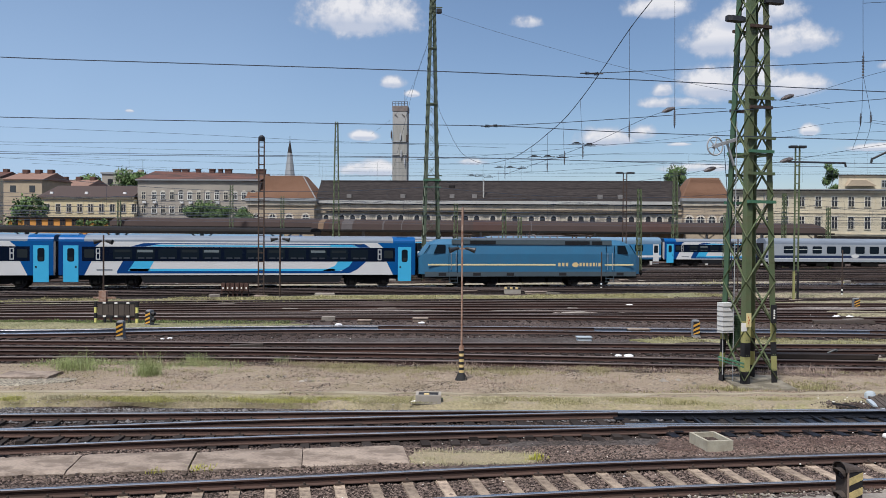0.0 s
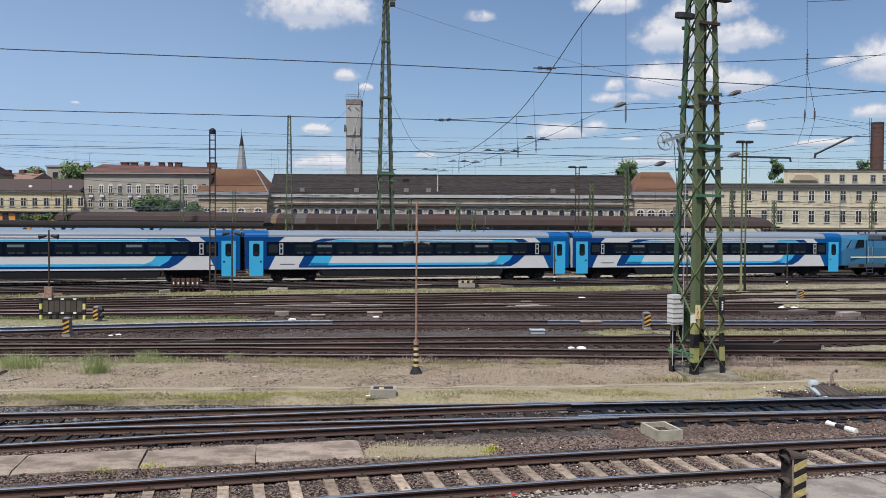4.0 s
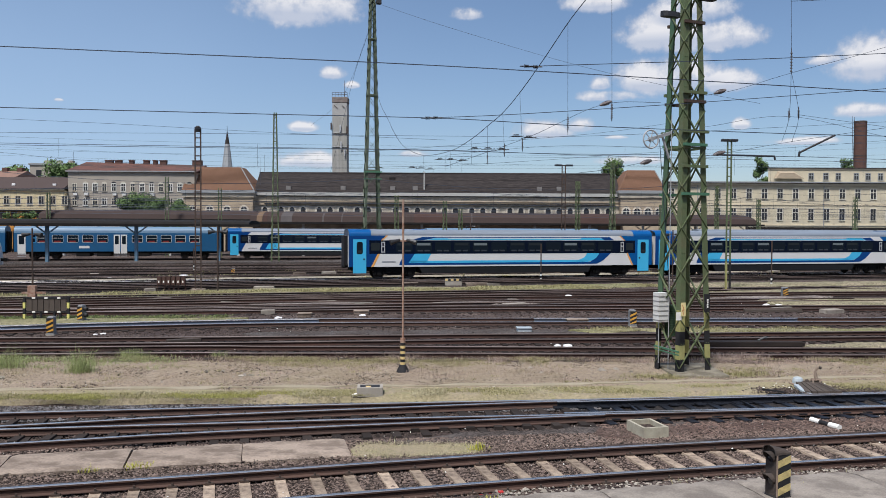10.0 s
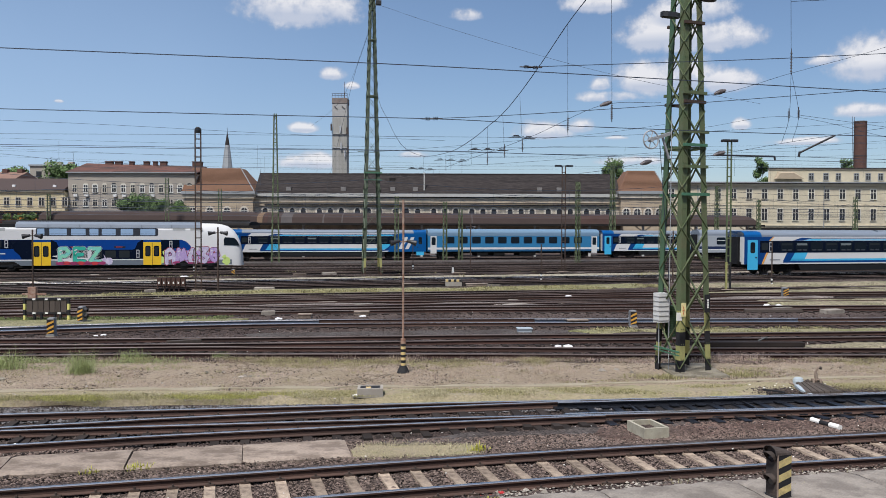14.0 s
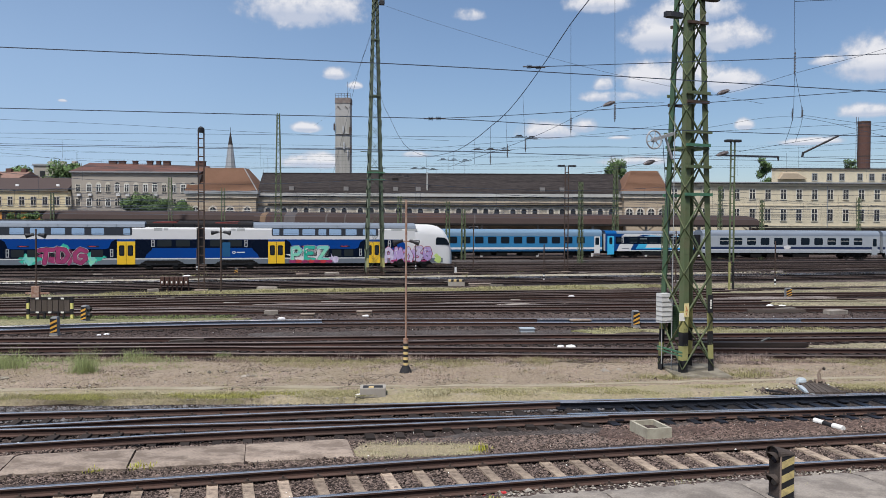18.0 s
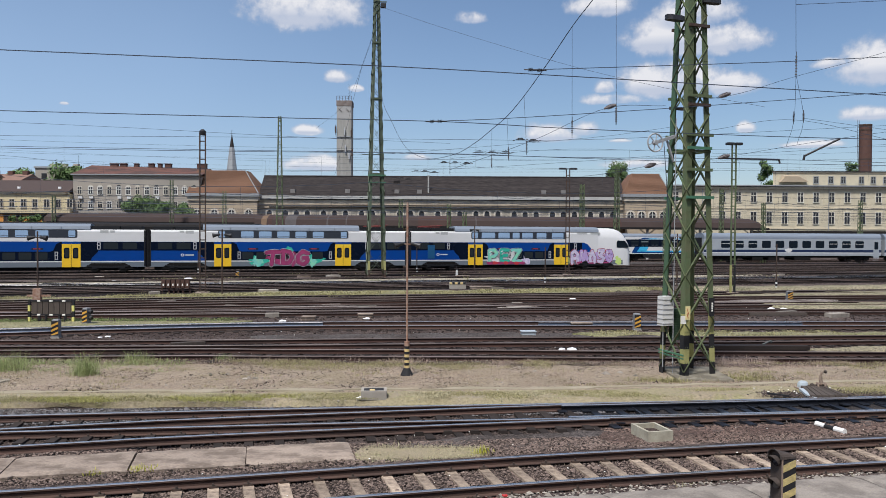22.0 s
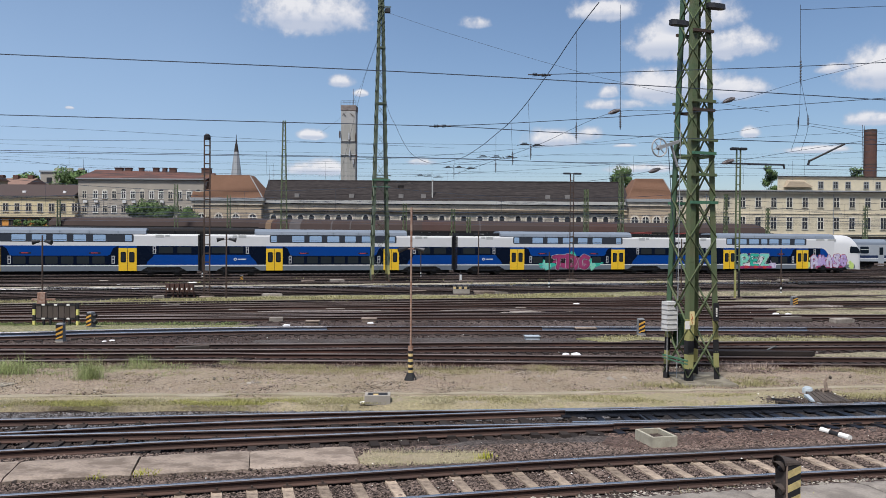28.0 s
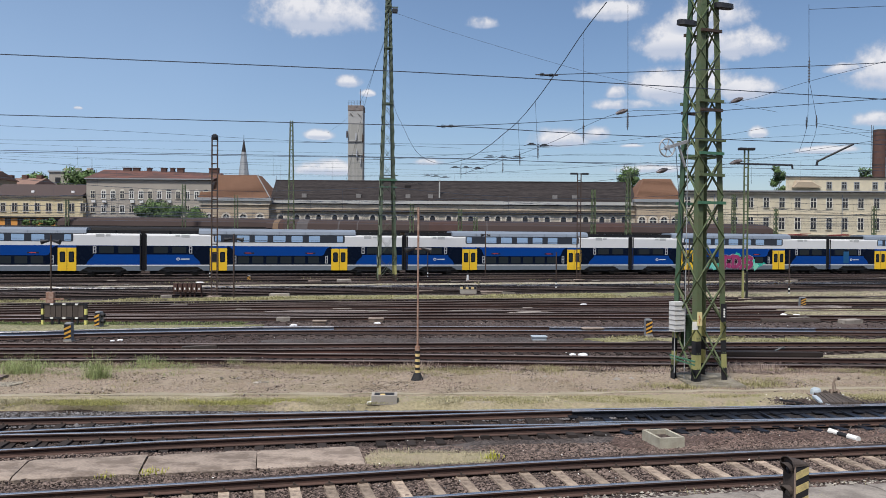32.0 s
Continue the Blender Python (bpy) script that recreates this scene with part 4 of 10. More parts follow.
def pavilion(x0, x1, top0, top1, zt, ze, label):
    t = thing("station_pavilion", label, "building")
    y = FACE - 1.6
    slab_wall(t, "wall", STONE_BAND, x0, x1, GZ, ze - 1.0, y, 12.0)
    slab_wall(t, "cornice", HALL_WALL, x0 - 0.25, x1 + 0.25, ze - 1.0, ze - 0.25, y - 0.25, 12.5)
    slab_wall(t, "gutter", TIN, x0 - 0.5, x1 + 0.5, ze - 0.25, ze + 0.3, y - 0.5, 13.0, "grey tin gutter")
    def roof(bm):
        q = [(x0 - 0.3, y - 0.3), (x1 + 0.3, y - 0.3), (x1 + 0.3, y + 12.3), (x0 - 0.3, y + 12.3)]
        p = [(top0, y + 4), (top1, y + 4), (top1, y + 8), (top0, y + 8)]
        loft(bm, [[(a, b, ze + 0.3) for a, b in q], [(a, b, zt) for a, b in p]])
    quick("roof", roof, TILE_RED, t, "hipped red-brown tiled roof")
    n = 22
    for k in range(n):
        a = k / n
        u0, u1 = x0 - 0.3 + (top0 - x0 + 0.3) * a, x1 + 0.3 + (top1 - x1 - 0.3) * a
        quick("tile_course", lambda bm: beam(bm, (u0, y - 0.32 + 4.3 * a, ze + 0.315 + (zt - ze - 0.3) * a), (u1, y - 0.32 + 4.3 * a, ze + 0.315 + (zt - ze - 0.3) * a), 0.09, 0.006), TILE_RED, t)
    for s in (0, 1):
        quick("hip_flashing", lambda bm: beam(bm, ((x0 - 0.3, x1 + 0.3)[s], y - 0.3, ze + 0.35), ((top0, top1)[s], y + 4, zt), 0.20, 0.05), (TILE_RED, TIN)[s == 1], t)
    w = (x1 - x0) / 4
    for k in range(4):
        arch_window(t, x0 + w * (k + 0.5), 6.47, 1.15, 8.04 - (6.68), y)
    return t


pavilion(-47.70, -35.20, -47.28, -38.33, 15.29, 10.50, "sandstone corner pavilion with a hipped red tile roof")
pavilion(31.84, 39.76, 33.93, 38.92, 15.04, 10.77, "sandstone corner pavilion with a hipped red tile roof")


def office():
    t = thing("station_office", "cream two-storey railway office with attic floor and flat eaves", "building")
    y = FACE + 0.5
    x0, x1 = 39.96, 99.52
    slab_wall(t, "wall", OFFICE_WALL, x0, x1, GZ, 12.22, y, 14.0)
    slab_wall(t, "cornice", PLASTER_CREAM, x0 - 0.2, x1, 12.22, 12.59, y - 0.35, 14.7, "cream moulded cornice")
    slab_wall(t, "soffit", SLATE, x0 - 0.25, x1, 12.59, 12.68, y - 0.6, 14.9, "dark eaves soffit")
    slab_wall(t, "eave", TIN, x0 - 0.3, x1, 12.68, 12.90, y - 0.7, 15.0, "pale tin eaves edge")
    quick("string_course", lambda bm: [box(bm, x0, x1, y - 0.10, y, 8.58, 8.79), box(bm, x0, x1, y - 0.12, y, 4.83, 5.04)], PLASTER_CREAM, t)
    for k in range(20):
        x = x0 + (50.17 - (x0)) + (k - 3) * 2.86
        if x < x0 + 1:
            continue
        sash(t, x, 9.83, 0.98, 1.75, y - 0.02, FRAME_OFFICE)
        sash(t, x, 5.87, 0.98, 2.1, y - 0.02, FRAME_OFFICE)
        quick("pilaster_strip", lambda bm: box(bm, x - 1.52, x - 1.34, y - 0.05, y, 5.04, 12.22), OFFICE_WALL, t)
    a0 = 59.54
    attic = lambda o, z: [(a0 - o, y + 0.4 - o, z), (x1, y + 0.4 - o, z), (x1, y + 10.4 + o, z), (a0 + 4.4 - o, y + 10.4 + o, z)]
    quick("attic_wall", lambda bm: loft(bm, [attic(0.0, 12.95), attic(0.0, 15.40)]), OFFICE_WALL, t)
    quick("attic_eave", lambda bm: loft(bm, [attic(0.25, 15.40), attic(0.25, 15.54)]), SLATE, t)
    quick("attic_cornice", lambda bm: box(bm, a0 - 0.1, x1, y + 0.28, y + 0.4, 15.15, 15.40), PLASTER_CREAM, t)
    for p_ in (67.45, 70.16, 72.45, 75.78, 77.96, 80.25, 82.86, 85.56):
        sash(t, p_, 13.37, 0.8, 1.15, y + 0.38, TIN, True)
    quick("dormer", lambda bm: loft(bm, [[(60.58, y + 0.3, 13.57), (61.20, y + 0.3, 14.82), (64.12, y + 0.3, 14.82), (65.78, y + 0.3, 13.57)],
                                         [(60.58, y - 0.6, 13.47), (61.41, y - 0.6, 14.51), (63.91, y - 0.6, 14.51), (65.78, y - 0.6, 13.47)]]), STONE_BAND, t, "tan sheet dormer roof")
    for p_ in (69.64, 46.42, 81.40):
        quick("downpipe", lambda bm: tube(bm, (p_, y - 0.12, 3.0), (p_, y - 0.12, 12.53), 0.08, 6), TIN, t)
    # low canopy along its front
    quick("front_canopy", lambda bm: [box(bm, 55.79, x1, y - 6.0, y - 0.1, 4.20, 4.52), box(bm, 55.79, x1, y - 6.1, y - 5.9, 3.89, 4.52)], NEAR_BLACK, t, "dark flat front canopy")
    for k in range(9):
        quick("canopy_post", lambda bm: box(bm, 57.35 + k * 6 - 0.1, 57.35 + k * 6 + 0.1, y - 5.2, y - 5.0, GZ, 4.20), DARK_STEEL, t)
    return t


office()


def grey_house():
    t = thing("apartment_house", "grey rendered house with a dull red roof and brick chimneys", "building")
    y = FACE - 0.8
    x0, x1 = -69.25, -45.82
    slab_wall(t, "wall", PLASTER_GREY, x0, x1, GZ, 14.08, y, 12.0)
    slab_wall(t, "eave", TIN, x0 - 0.3, x1 + 0.2, 14.08, 14.29, y - 0.4, 12.8)
    za, zb = 14.29, 16.35
    quick("roof", lambda bm: loft(bm, [[(x0 - 0.3, y - 0.4, za), (x0 + 0.8, y + 6, zb), (x0 - 0.3, y + 12.4, za)], [(x1 + 0.2, y - 0.4, za - 0.3), (x1 + 0.2, y + 6, zb - 0.6), (x1 + 0.2, y + 12.4, za - 0.3)]]), TIN_RED, t, "dull red sheet roof")
    for p_, w in ((-64.04, 1.4), (-62.27, 1.2), (-59.77, 0.8), (-56.96, 1.0), (-55.30, 0.7), (-53.73, 1.2), (-47.28, 1.8)):
        quick("chimney", lambda bm: [box(bm, p_ - w / 2, p_ + w / 2, y + 5.6, y + 6.4, zb - 0.9, zb + 0.35), box(bm, p_ - w / 2 - 0.08, p_ + w / 2 + 0.08, y + 5.5, y + 6.5, zb + 0.25, zb + 0.38)], BRICK_RED, t, "red brick chimney")
    for k in range(13):
        x = x0 + 1.5 + k * 1.73 if k else x0 + 1.2
        w_ = sash(t, x, 10.65, 0.75, 1.25, y - 0.02, FRAME_W if k % 3 else FRAME_BONE)
        if 0 < k:
            quick("arched_head", lambda bm: plate(bm, [(x - 0.46 + 0.02, 11.98)] + [(x - 0.44 * math.cos(math.pi * q / 8), 11.98 + 0.34 * math.sin(math.pi * q / 8)) for q in range(9)], y - 0.06, y + 0.05), FRAME_BONE if k % 4 else PANE, w_)
        if k in (0, 1, 4, 5, 8):
            quick("cooling_unit", lambda bm: box(bm, x - 0.1, x + 0.6, y - 0.4, y, 9.75, 10.25, 0.04), BOX_GREY, t, "small pale cooling unit under a window")
        sash(t, x, 8.05, 0.8, 1.2, y - 0.02, FRAME_W if k % 2 else FRAME_BONE)
    return t


grey_house()


def yellow_house():
    t = thing("low_house", "low yellow rendered house with a dark brown tiled roof", "building")
    y = FACE - 2
    x0, x1 = -87.88, -69.35
    slab_wall(t, "wall", PLASTER_Y, x0, x1, GZ, 10.90, y, 11.0)
    za, zb = 10.90, 13.29
    slab_wall(t, "eave", PLASTER_CREAM, x0 - 0.2, x1, za - 0.3, za, y - 0.35, 11.7)
    quick("roof", lambda bm: loft(bm, [[(x0 - 0.3, y - 0.5, za), (x0 + 1.0, y + 5, zb), (x0 - 0.3, y + 11.5, za)], [(x1, y - 0.5, za), (x1, y + 5, zb), (x1, y + 11.5, za)]]), ROOF_BROWN, t, "dark brown tiled roof")
    for k in range(9):
        sash(t, x0 + 1.6 + k * 2.12, 8.09, 0.9, 1.45, y - 0.02, FRAME_BONE)
    for p_ in (-79.14, -71.64, -86.01):
        quick("roof_dish", lambda bm: box(bm, p_ - 0.3, p_ + 0.3, y + 0.9, y + 1.2, za + 0.6, za + 1.0, 0.05), WHITE, t, "small white roof hatch")
    return t


yellow_house()


def orange_house():
    t = thing("low_shed", "low orange rendered platform building with dark windows", "building")
    y = 138.0
    x0, x1 = -86.40, -67.31
    slab_wall(t, "wall", ORANGE_WALL, x0, x1, GZ, 6.56, y, 5.0)
    slab_wall(t, "roof_edge", NEAR_BLACK, x0 - 0.2, x1 + 0.2, 6.56, 6.84, y - 0.3, 5.6)
    for k in range(9):
        sash(t, x0 + 1.2 + k * 2.15, 5.42, 0.8, 1.0, y - 0.02, ROOF_BROWN)
    return t


orange_house()


def canopy(name, label, x0, x1, y0, y1, z_low, z_top, depth, round_end=False, post_m=None, posts=12, roof=None, patches=(), first=0.5):
    """Platform roof: a curved shell along the platform, dark underneath, on posts with forked struts."""
    t = thing(name, label, "platform canopy")
    n = 8
    def ring(x, y, f=1.0):
        out = []
        for k in range(n + 1):
            a = math.pi * k / n
            out.append((x, y - math.cos(a) * depth / 2, z_low + 0.3 + (z_top - z_low - 0.3) * math.sin(a) ** 0.7 * f))
        return out
    def shell_(bm):
        rings = [ring(x0, y0), ring(x1, y1)]
        if round_end:
            ex, ey = x1 - x0, y1 - y0
            l = math.hypot(ex, ey)
            rings = [ring(x0, y0), ring(x1 - 2.2 * ex / l, y1 - 2.2 * ey / l), ring(x1 - 1.3 * ex / l, y1 - 1.3 * ey / l, 0.94), ring(x1 - 0.6 * ex / l, y1 - 0.6 * ey / l, 0.78), ring(x1 - 0.15 * ex / l, y1 - 0.15 * ey / l, 0.45), ring(x1, y1, 0.15)]
        loft(bm, rings)
    quick("roof", shell_, roof or CANOPY_BROWN, t)
    def sheet(u0, u1):
        """A stretch of roofing felt laid just over the shell."""
        def f(bm):
            rings = []
            for u in (u0, u1):
                x, y = x0 + (x1 - x0) * u, y0 + (y1 - y0) * u
                rings.append([(a, b - 0.02, c + 0.02) for a, b, c in ring(x, y)[:5]])
            loft(bm, rings, caps=False, closed=False)
        return f
    for u0, u1, mm in patches:
        quick("roof_patch", sheet(u0, u1), mm, t, "mended stretch of canopy roofing")
    dx, dy = (x1 - x0), (y1 - y0)
    l = math.hypot(dx, dy)
    nx, ny = -dy / l, dx / l
    for s in (-1, 1):
        quick("fascia", lambda bm: beam(bm, (x0 + nx * s * depth / 2, y0 + ny * s * depth / 2, z_low + 0.18), (x1 + nx * s * depth / 2, y1 + ny * s * depth / 2, z_low + 0.18), 0.14, 0.30), NEAR_BLACK, t, "dark canopy fascia")
    quick("ceiling", lambda bm: loft(bm, [[(x0 - nx * depth / 2, y0 - ny * depth / 2, z_low + 0.22), (x0 + nx * depth / 2, y0 + ny * depth / 2, z_low + 0.22)], [(x1 - nx * depth / 2, y1 - ny * depth / 2, z_low + 0.22), (x1 + nx * depth / 2, y1 + ny * depth / 2, z_low + 0.22)]], caps=False, closed=False), NEAR_BLACK, t)
    for k in range(posts):
        a = (k + first) / posts
        x, y = x0 + dx * a - nx * depth * 0.28, y0 + dy * a - ny * depth * 0.28
        p_ = quick("post", lambda bm: box(bm, x - 0.17, x + 0.17, y - 0.17, y + 0.17, GZ, z_low + 0.2, 0.03), post_m or BOX_GREY, t)
        quick("strut", lambda bm: [beam(bm, (x, y, z_low - 0.85), (x + s * 1.35, y, z_low + 0.12), 0.13) for s in (-1, 1)], post_m or STRUT_PALE, p_, "pale forked strut")
    return t


STRUT_PALE = mat("pale_strut_paint", (0.42, 0.375, 0.31), 0.8, scale=2, vary=0.25)
FELT_TAN = mat("tan_roofing_felt", (0.17, 0.115, 0.075), 0.9, scale=0.8, vary=0.3)
FELT_GREY = mat("grey_roofing_felt", (0.095, 0.085, 0.083), 0.9, scale=0.8, vary=0.3)
CANOPY_RED = mat("red_brown_roofing_felt", (0.066, 0.040, 0.034), 0.9, scale=0.5, vary=0.3)
canopy("platform_canopy", "long brown barrel-roofed platform canopy on forked posts", -28.40, 50.35, 124.0, 136.8, 4.55, 6.46, 9.0, True, posts=9, first=0.78, patches=((0.012, 0.022, FELT_TAN), (0.024, 0.031, CANOPY_RED), (0.055, 0.075, FELT_GREY), (0.13, 0.133, FELT_GREY), (0.165, 0.167, FELT_GREY), (0.41, 0.412, FELT_GREY), (0.30, 0.36, CANOPY_RED), (0.62, 0.70, CANOPY_RED)))
canopy("platform_canopy", "brown pitched platform canopy behind the tracks", -58.34, -28.66, 122.0, 125.5, 4.9, 6.54, 8.0, posts=6)
canopy("platform_canopy", "dark flat platform canopy on blue-grey columns", -56.91, -23.53, 86.0, 101.5, 4.05, 4.86, 6.0, False, BLUE_POST, posts=4, roof=NEAR_BLACK)


def platform():
    t = thing("platform", "low asphalt island platform with pale edge", "platform", kind="structure")
    for line, s0, s1, w in (((97.6, 14.4), -90, 30, 5.0),):
        a, b = along(line, s0), along(line, s1)
        c, d = along(line, s1, w), along(line, s0, w)
        quick("surface", lambda bm: loft(bm, [[(p_[0], p_[1], GZ) for p_ in (a, b, c, d)], [(p_[0], p_[1], 0.12) for p_ in (a, b, c, d)]]), BALLAST_GREY, t)
    return t


platform()


def far_tower():
    t = thing("concrete_tower", "tall grey concrete tower with antennas and platform rails", "tower")
    d = 250.0
    x0, x1, zt = -34.44, -29.90, 43.59
    z1, z2 = 41.88, 37.94
    w = x1 - x0
    quick("shaft", lambda bm: box(bm, x0, x1, d, d + w, GZ, z2, 0.25), TOWER_CONC, t)
    quick("clock_band", lambda bm: box(bm, x0, x1, d, d + w, z2, z1, 0.2), TOWER_PALE, t, "pale upper band")
    quick("crown", lambda bm: box(bm, x0 - 0.1, x1 + 0.1, d - 0.1, d + w + 0.1, z1, zt, 0.15), TOWER_CROWN, t, "brown weathered crown")
    quick("railing", lambda bm: [tube(bm, (x0 + w * k / 5, d, zt), (x0 + w * k / 5, d, zt + 1.3), 0.06) for k in range(6)] + [tube(bm, (x0, d, zt + h), (x1, d, zt + h), 0.05) for h in (0.7, 1.3)] + [tube(bm, (x0 + w * 0.8, d + 1, zt), (x0 + w * 0.8, d + 1, zt + 5), 0.06)], DARK_STEEL, t)
    for a, z in ((-0.05, 34.69), (0.55, 34.00), (1.0, 33.66), (0.6, 29.04), (1.05, 27.84), (0.85, 26.81)):
        quick("antenna", lambda bm: [box(bm, x0 + w * a - 0.22, x0 + w * a + 0.22, d - 0.6, d - 0.2, z - 1.0, z + 1.0, 0.05), tube(bm, (x0 + w * a, d - 0.4, z - 1.6), (x0 + w * a, d - 0.4, z + 1.5), 0.06), beam(bm, (x0 + w * a, d - 0.4, z), (x0 + w * a, d + 0.4, z), 0.08)], ZINC if 0.1 < a < 0.9 else DARK_STEEL, t)
    quick("gallery", lambda bm: [box(bm, x0 - 0.3, x1 + 0.3, d - 0.3, d, z, z + 0.12) for z in (32.63, 28.52)], ZINC, t)
    for a in (0.25, 0.75):
        quick("clock_hand", lambda bm: [beam(bm, (x0 + w * a - 0.5, d - 0.14, (z1 + z2) / 2 + 1.2), (x0 + w * a + 0.4, d - 0.14, (z1 + z2) / 2 + 0.3), 0.12)], DARK_STEEL, t)


far_tower()


def spire():
    t = thing("church_spire", "slender grey slate church spire with dark tip", "church spire")
    d = 420.0
    x, zb, zt, zm = -111.94, 32.93, 53.64, 46.73
    w = 5.75 / 2
    quick("tower", lambda bm: box(bm, x - w, x + w, d, d + 2 * w, GZ, zb), PLASTER_GREY, t)
    oct_ = lambda r, z: [(x + r * math.cos(k * math.pi / 4 + 0.39), d + w + r * math.sin(k * math.pi / 4 + 0.39), z) for k in range(8)]
    quick("cone", lambda bm: loft(bm, [oct_(w * 1.0, zb), oct_(w * 0.42, zm)]), TIN, t)
    quick("tip", lambda bm: loft(bm, [oct_(w * 0.42, zm), oct_(w * 0.03, zt)]), SLATE, t)
    quick("cross", lambda bm: tube(bm, (x, d + w, zt), (x, d + w, zt + 2), 0.12), BLACK, t)


spire()


def brick_stack():
    t = thing("chimney_stack", "tall round red-brown brick chimney with a ladder", "chimney")
    d = 210.0
    x, r, zt = 104.95, 1.5, 31.67
    ring = lambda rr, z: [(x + rr * math.cos(2 * math.pi * k / 24), d + rr * math.sin(2 * math.pi * k / 24), z) for k in range(24)]
    zs = [GZ + (zt - GZ) * k / 40 for k in range(41)]
    quick("shaft", lambda bm: loft(bm, [ring(r * (1.06 - 0.06 * k / 40) * (1 + 0.004 * (k % 2)), z) for k, z in enumerate(zs)]), BRICK_RED, t)
    for zb in (zt - 0.4, zt - 1.6, zt - 9):
        quick("band", lambda bm: loft(bm, [ring(r * 1.03, zb), ring(r * 1.03, zb + 0.35)]), DARK_STEEL, t)
    quick("ladder", lambda bm: [tube(bm, (x - r - 0.5, d, GZ), (x - r - 0.5, d, zt + 1.2), 0.05), tube(bm, (x - r - 0.15, d - 0.3, GZ), (x - r - 0.15, d - 0.3, zt + 1), 0.05)] + [beam(bm, (x - r - 0.5, d, z), (x - r, d - 0.2, z), 0.06) for z in zs[4:]], DARK_STEEL, t)


brick_stack()


def far_house(x0, x1, zt, d, wall, roof, flat=False, label="", chim=3):
    t = thing("far_house", label, "building", "far houses behind the station")
    slab_wall(t, "wall", wall, x0, x1, GZ, zt, d, 14.0)
    if flat:
        slab_wall(t, "roof", TIN, x0 - 0.3, x1 + 0.3, zt, zt + 0.5, d - 0.3, 14.6)
    else:
        quick("roof", lambda bm: loft(bm, [[(x0 - 0.5, d - 0.5, zt), (x0, d + 7, zt + 2.2), (x0 - 0.5, d + 14.5, zt)], [(x1 + 0.5, d - 0.5, zt), (x1, d + 7, zt + 2.2), (x1 + 0.5, d + 14.5, zt)]]), roof, t)
    for k in range(chim):
        x = x0 + (x1 - x0) * (k + 0.6) / chim
        quick("chimney", lambda bm: box(bm, x - 0.7, x + 0.7, d + 6, d + 7.4, zt, zt + (1.8 if flat else 3.0)), BRICK_RED if not flat else wall, t)
    n = max(2, int((x1 - x0) / 4))
    for k in range(n):
        quick("window", lambda bm: box(bm, x0 + (k + 0.35) * (x1 - x0) / n, x0 + (k + 0.65) * (x1 - x0) / n, d - 0.06, d + 0.05, zt - 3.2, zt - 1.5), PANE, t)


far_house(-121.01, -110.49, 21.98, 240, PLASTER_GREY, TIN_RED, True, "pale flat-roofed apartment block far behind")
far_house(-127.50, -115.14, 17.13, 220, PLASTER_GREY, TILE_PALE, False, "brick-red roofed house far behind")
far_house(-126.59, -116.46, 17.53, 200, STONE_BAND, TILE_PALE, False, "brown rendered house with red roof far behind")
far_house(-159.76, -147.16, 20.15, 230, PLASTER_CREAM, TIN_RED, False, "cream house far behind")
far_house(144.28, 167.91, 17.43, 230, PLASTER_CREAM, TILE_RED, False, "cream house far behind")


def tree(x, y, z0, h, r, n=420, label="dark green leafy tree", leaf=0.35, seed=1, slim=1.0, low=0.38):
    """Tapered trunk, limbs and a crown of separate leaf clumps with gaps."""
    rng = random.Random(seed)
    t = thing("tree", label, "tree")
    def wood(bm):
        tube(bm, (x, y, z0), (x, y, z0 + h * 0.55), r * 0.09, 8, r * 0.05)
        for k in range(7):
            a = k * 2.4
            zz = z0 + h * (0.35 + 0.07 * k)
            tube(bm, (x, y, zz), (x + math.cos(a) * r * 0.65 * slim, y + math.sin(a) * r * 0.65, zz + h * 0.2), r * 0.04, 5, r * 0.012)
    quick("trunk", wood, BARK, t)
    verts, faces, turned = [], [], []
    cores = [(rng.uniform(-0.6, 0.6) * r * slim, rng.uniform(-0.6, 0.6) * r, z0 + h * rng.uniform(low, 0.96) - r * 0.2, r * rng.uniform(0.3, 0.55)) for _ in range(11)]
    for _ in range(n):
        cx, cy, cz, cr = rng.choice(cores)
        v = Vector((rng.gauss(0, 1), rng.gauss(0, 1), rng.gauss(0, 0.8)))
        p_ = Vector((x + cx, y + cy, cz)) + v.normalized() * cr * rng.uniform(0.4, 1.05)
        a = Vector((rng.gauss(0, 1), rng.gauss(0, 1), rng.gauss(0, 1))).normalized() * leaf * rng.uniform(0.6, 1.3)
        b = a.orthogonal().normalized() * leaf * rng.uniform(0.4, 0.8)
        i = len(verts)
        verts += [p_ - a, p_ - b * 0.9 + a * 0.1, p_ + a, p_ + b + a * 0.05]
        out = (v.normalized() + Vector((0, 0, 0.5)) + a.cross(b).normalized() * rng.uniform(-0.5, 0.5)).normalized()
        turned += [out] * 4
        faces.append((i, i + 1, i + 2, i + 3) if (verts[i + 1] - verts[i]).cross(verts[i + 3] - verts[i]).dot(out) > 0 else (i + 3, i + 2, i + 1, i))
    me = mesh_of("crown", verts, faces, LEAF)
    me.normals_split_custom_set_from_vertices(turned)
    part("crown", me, None, t)
    return t


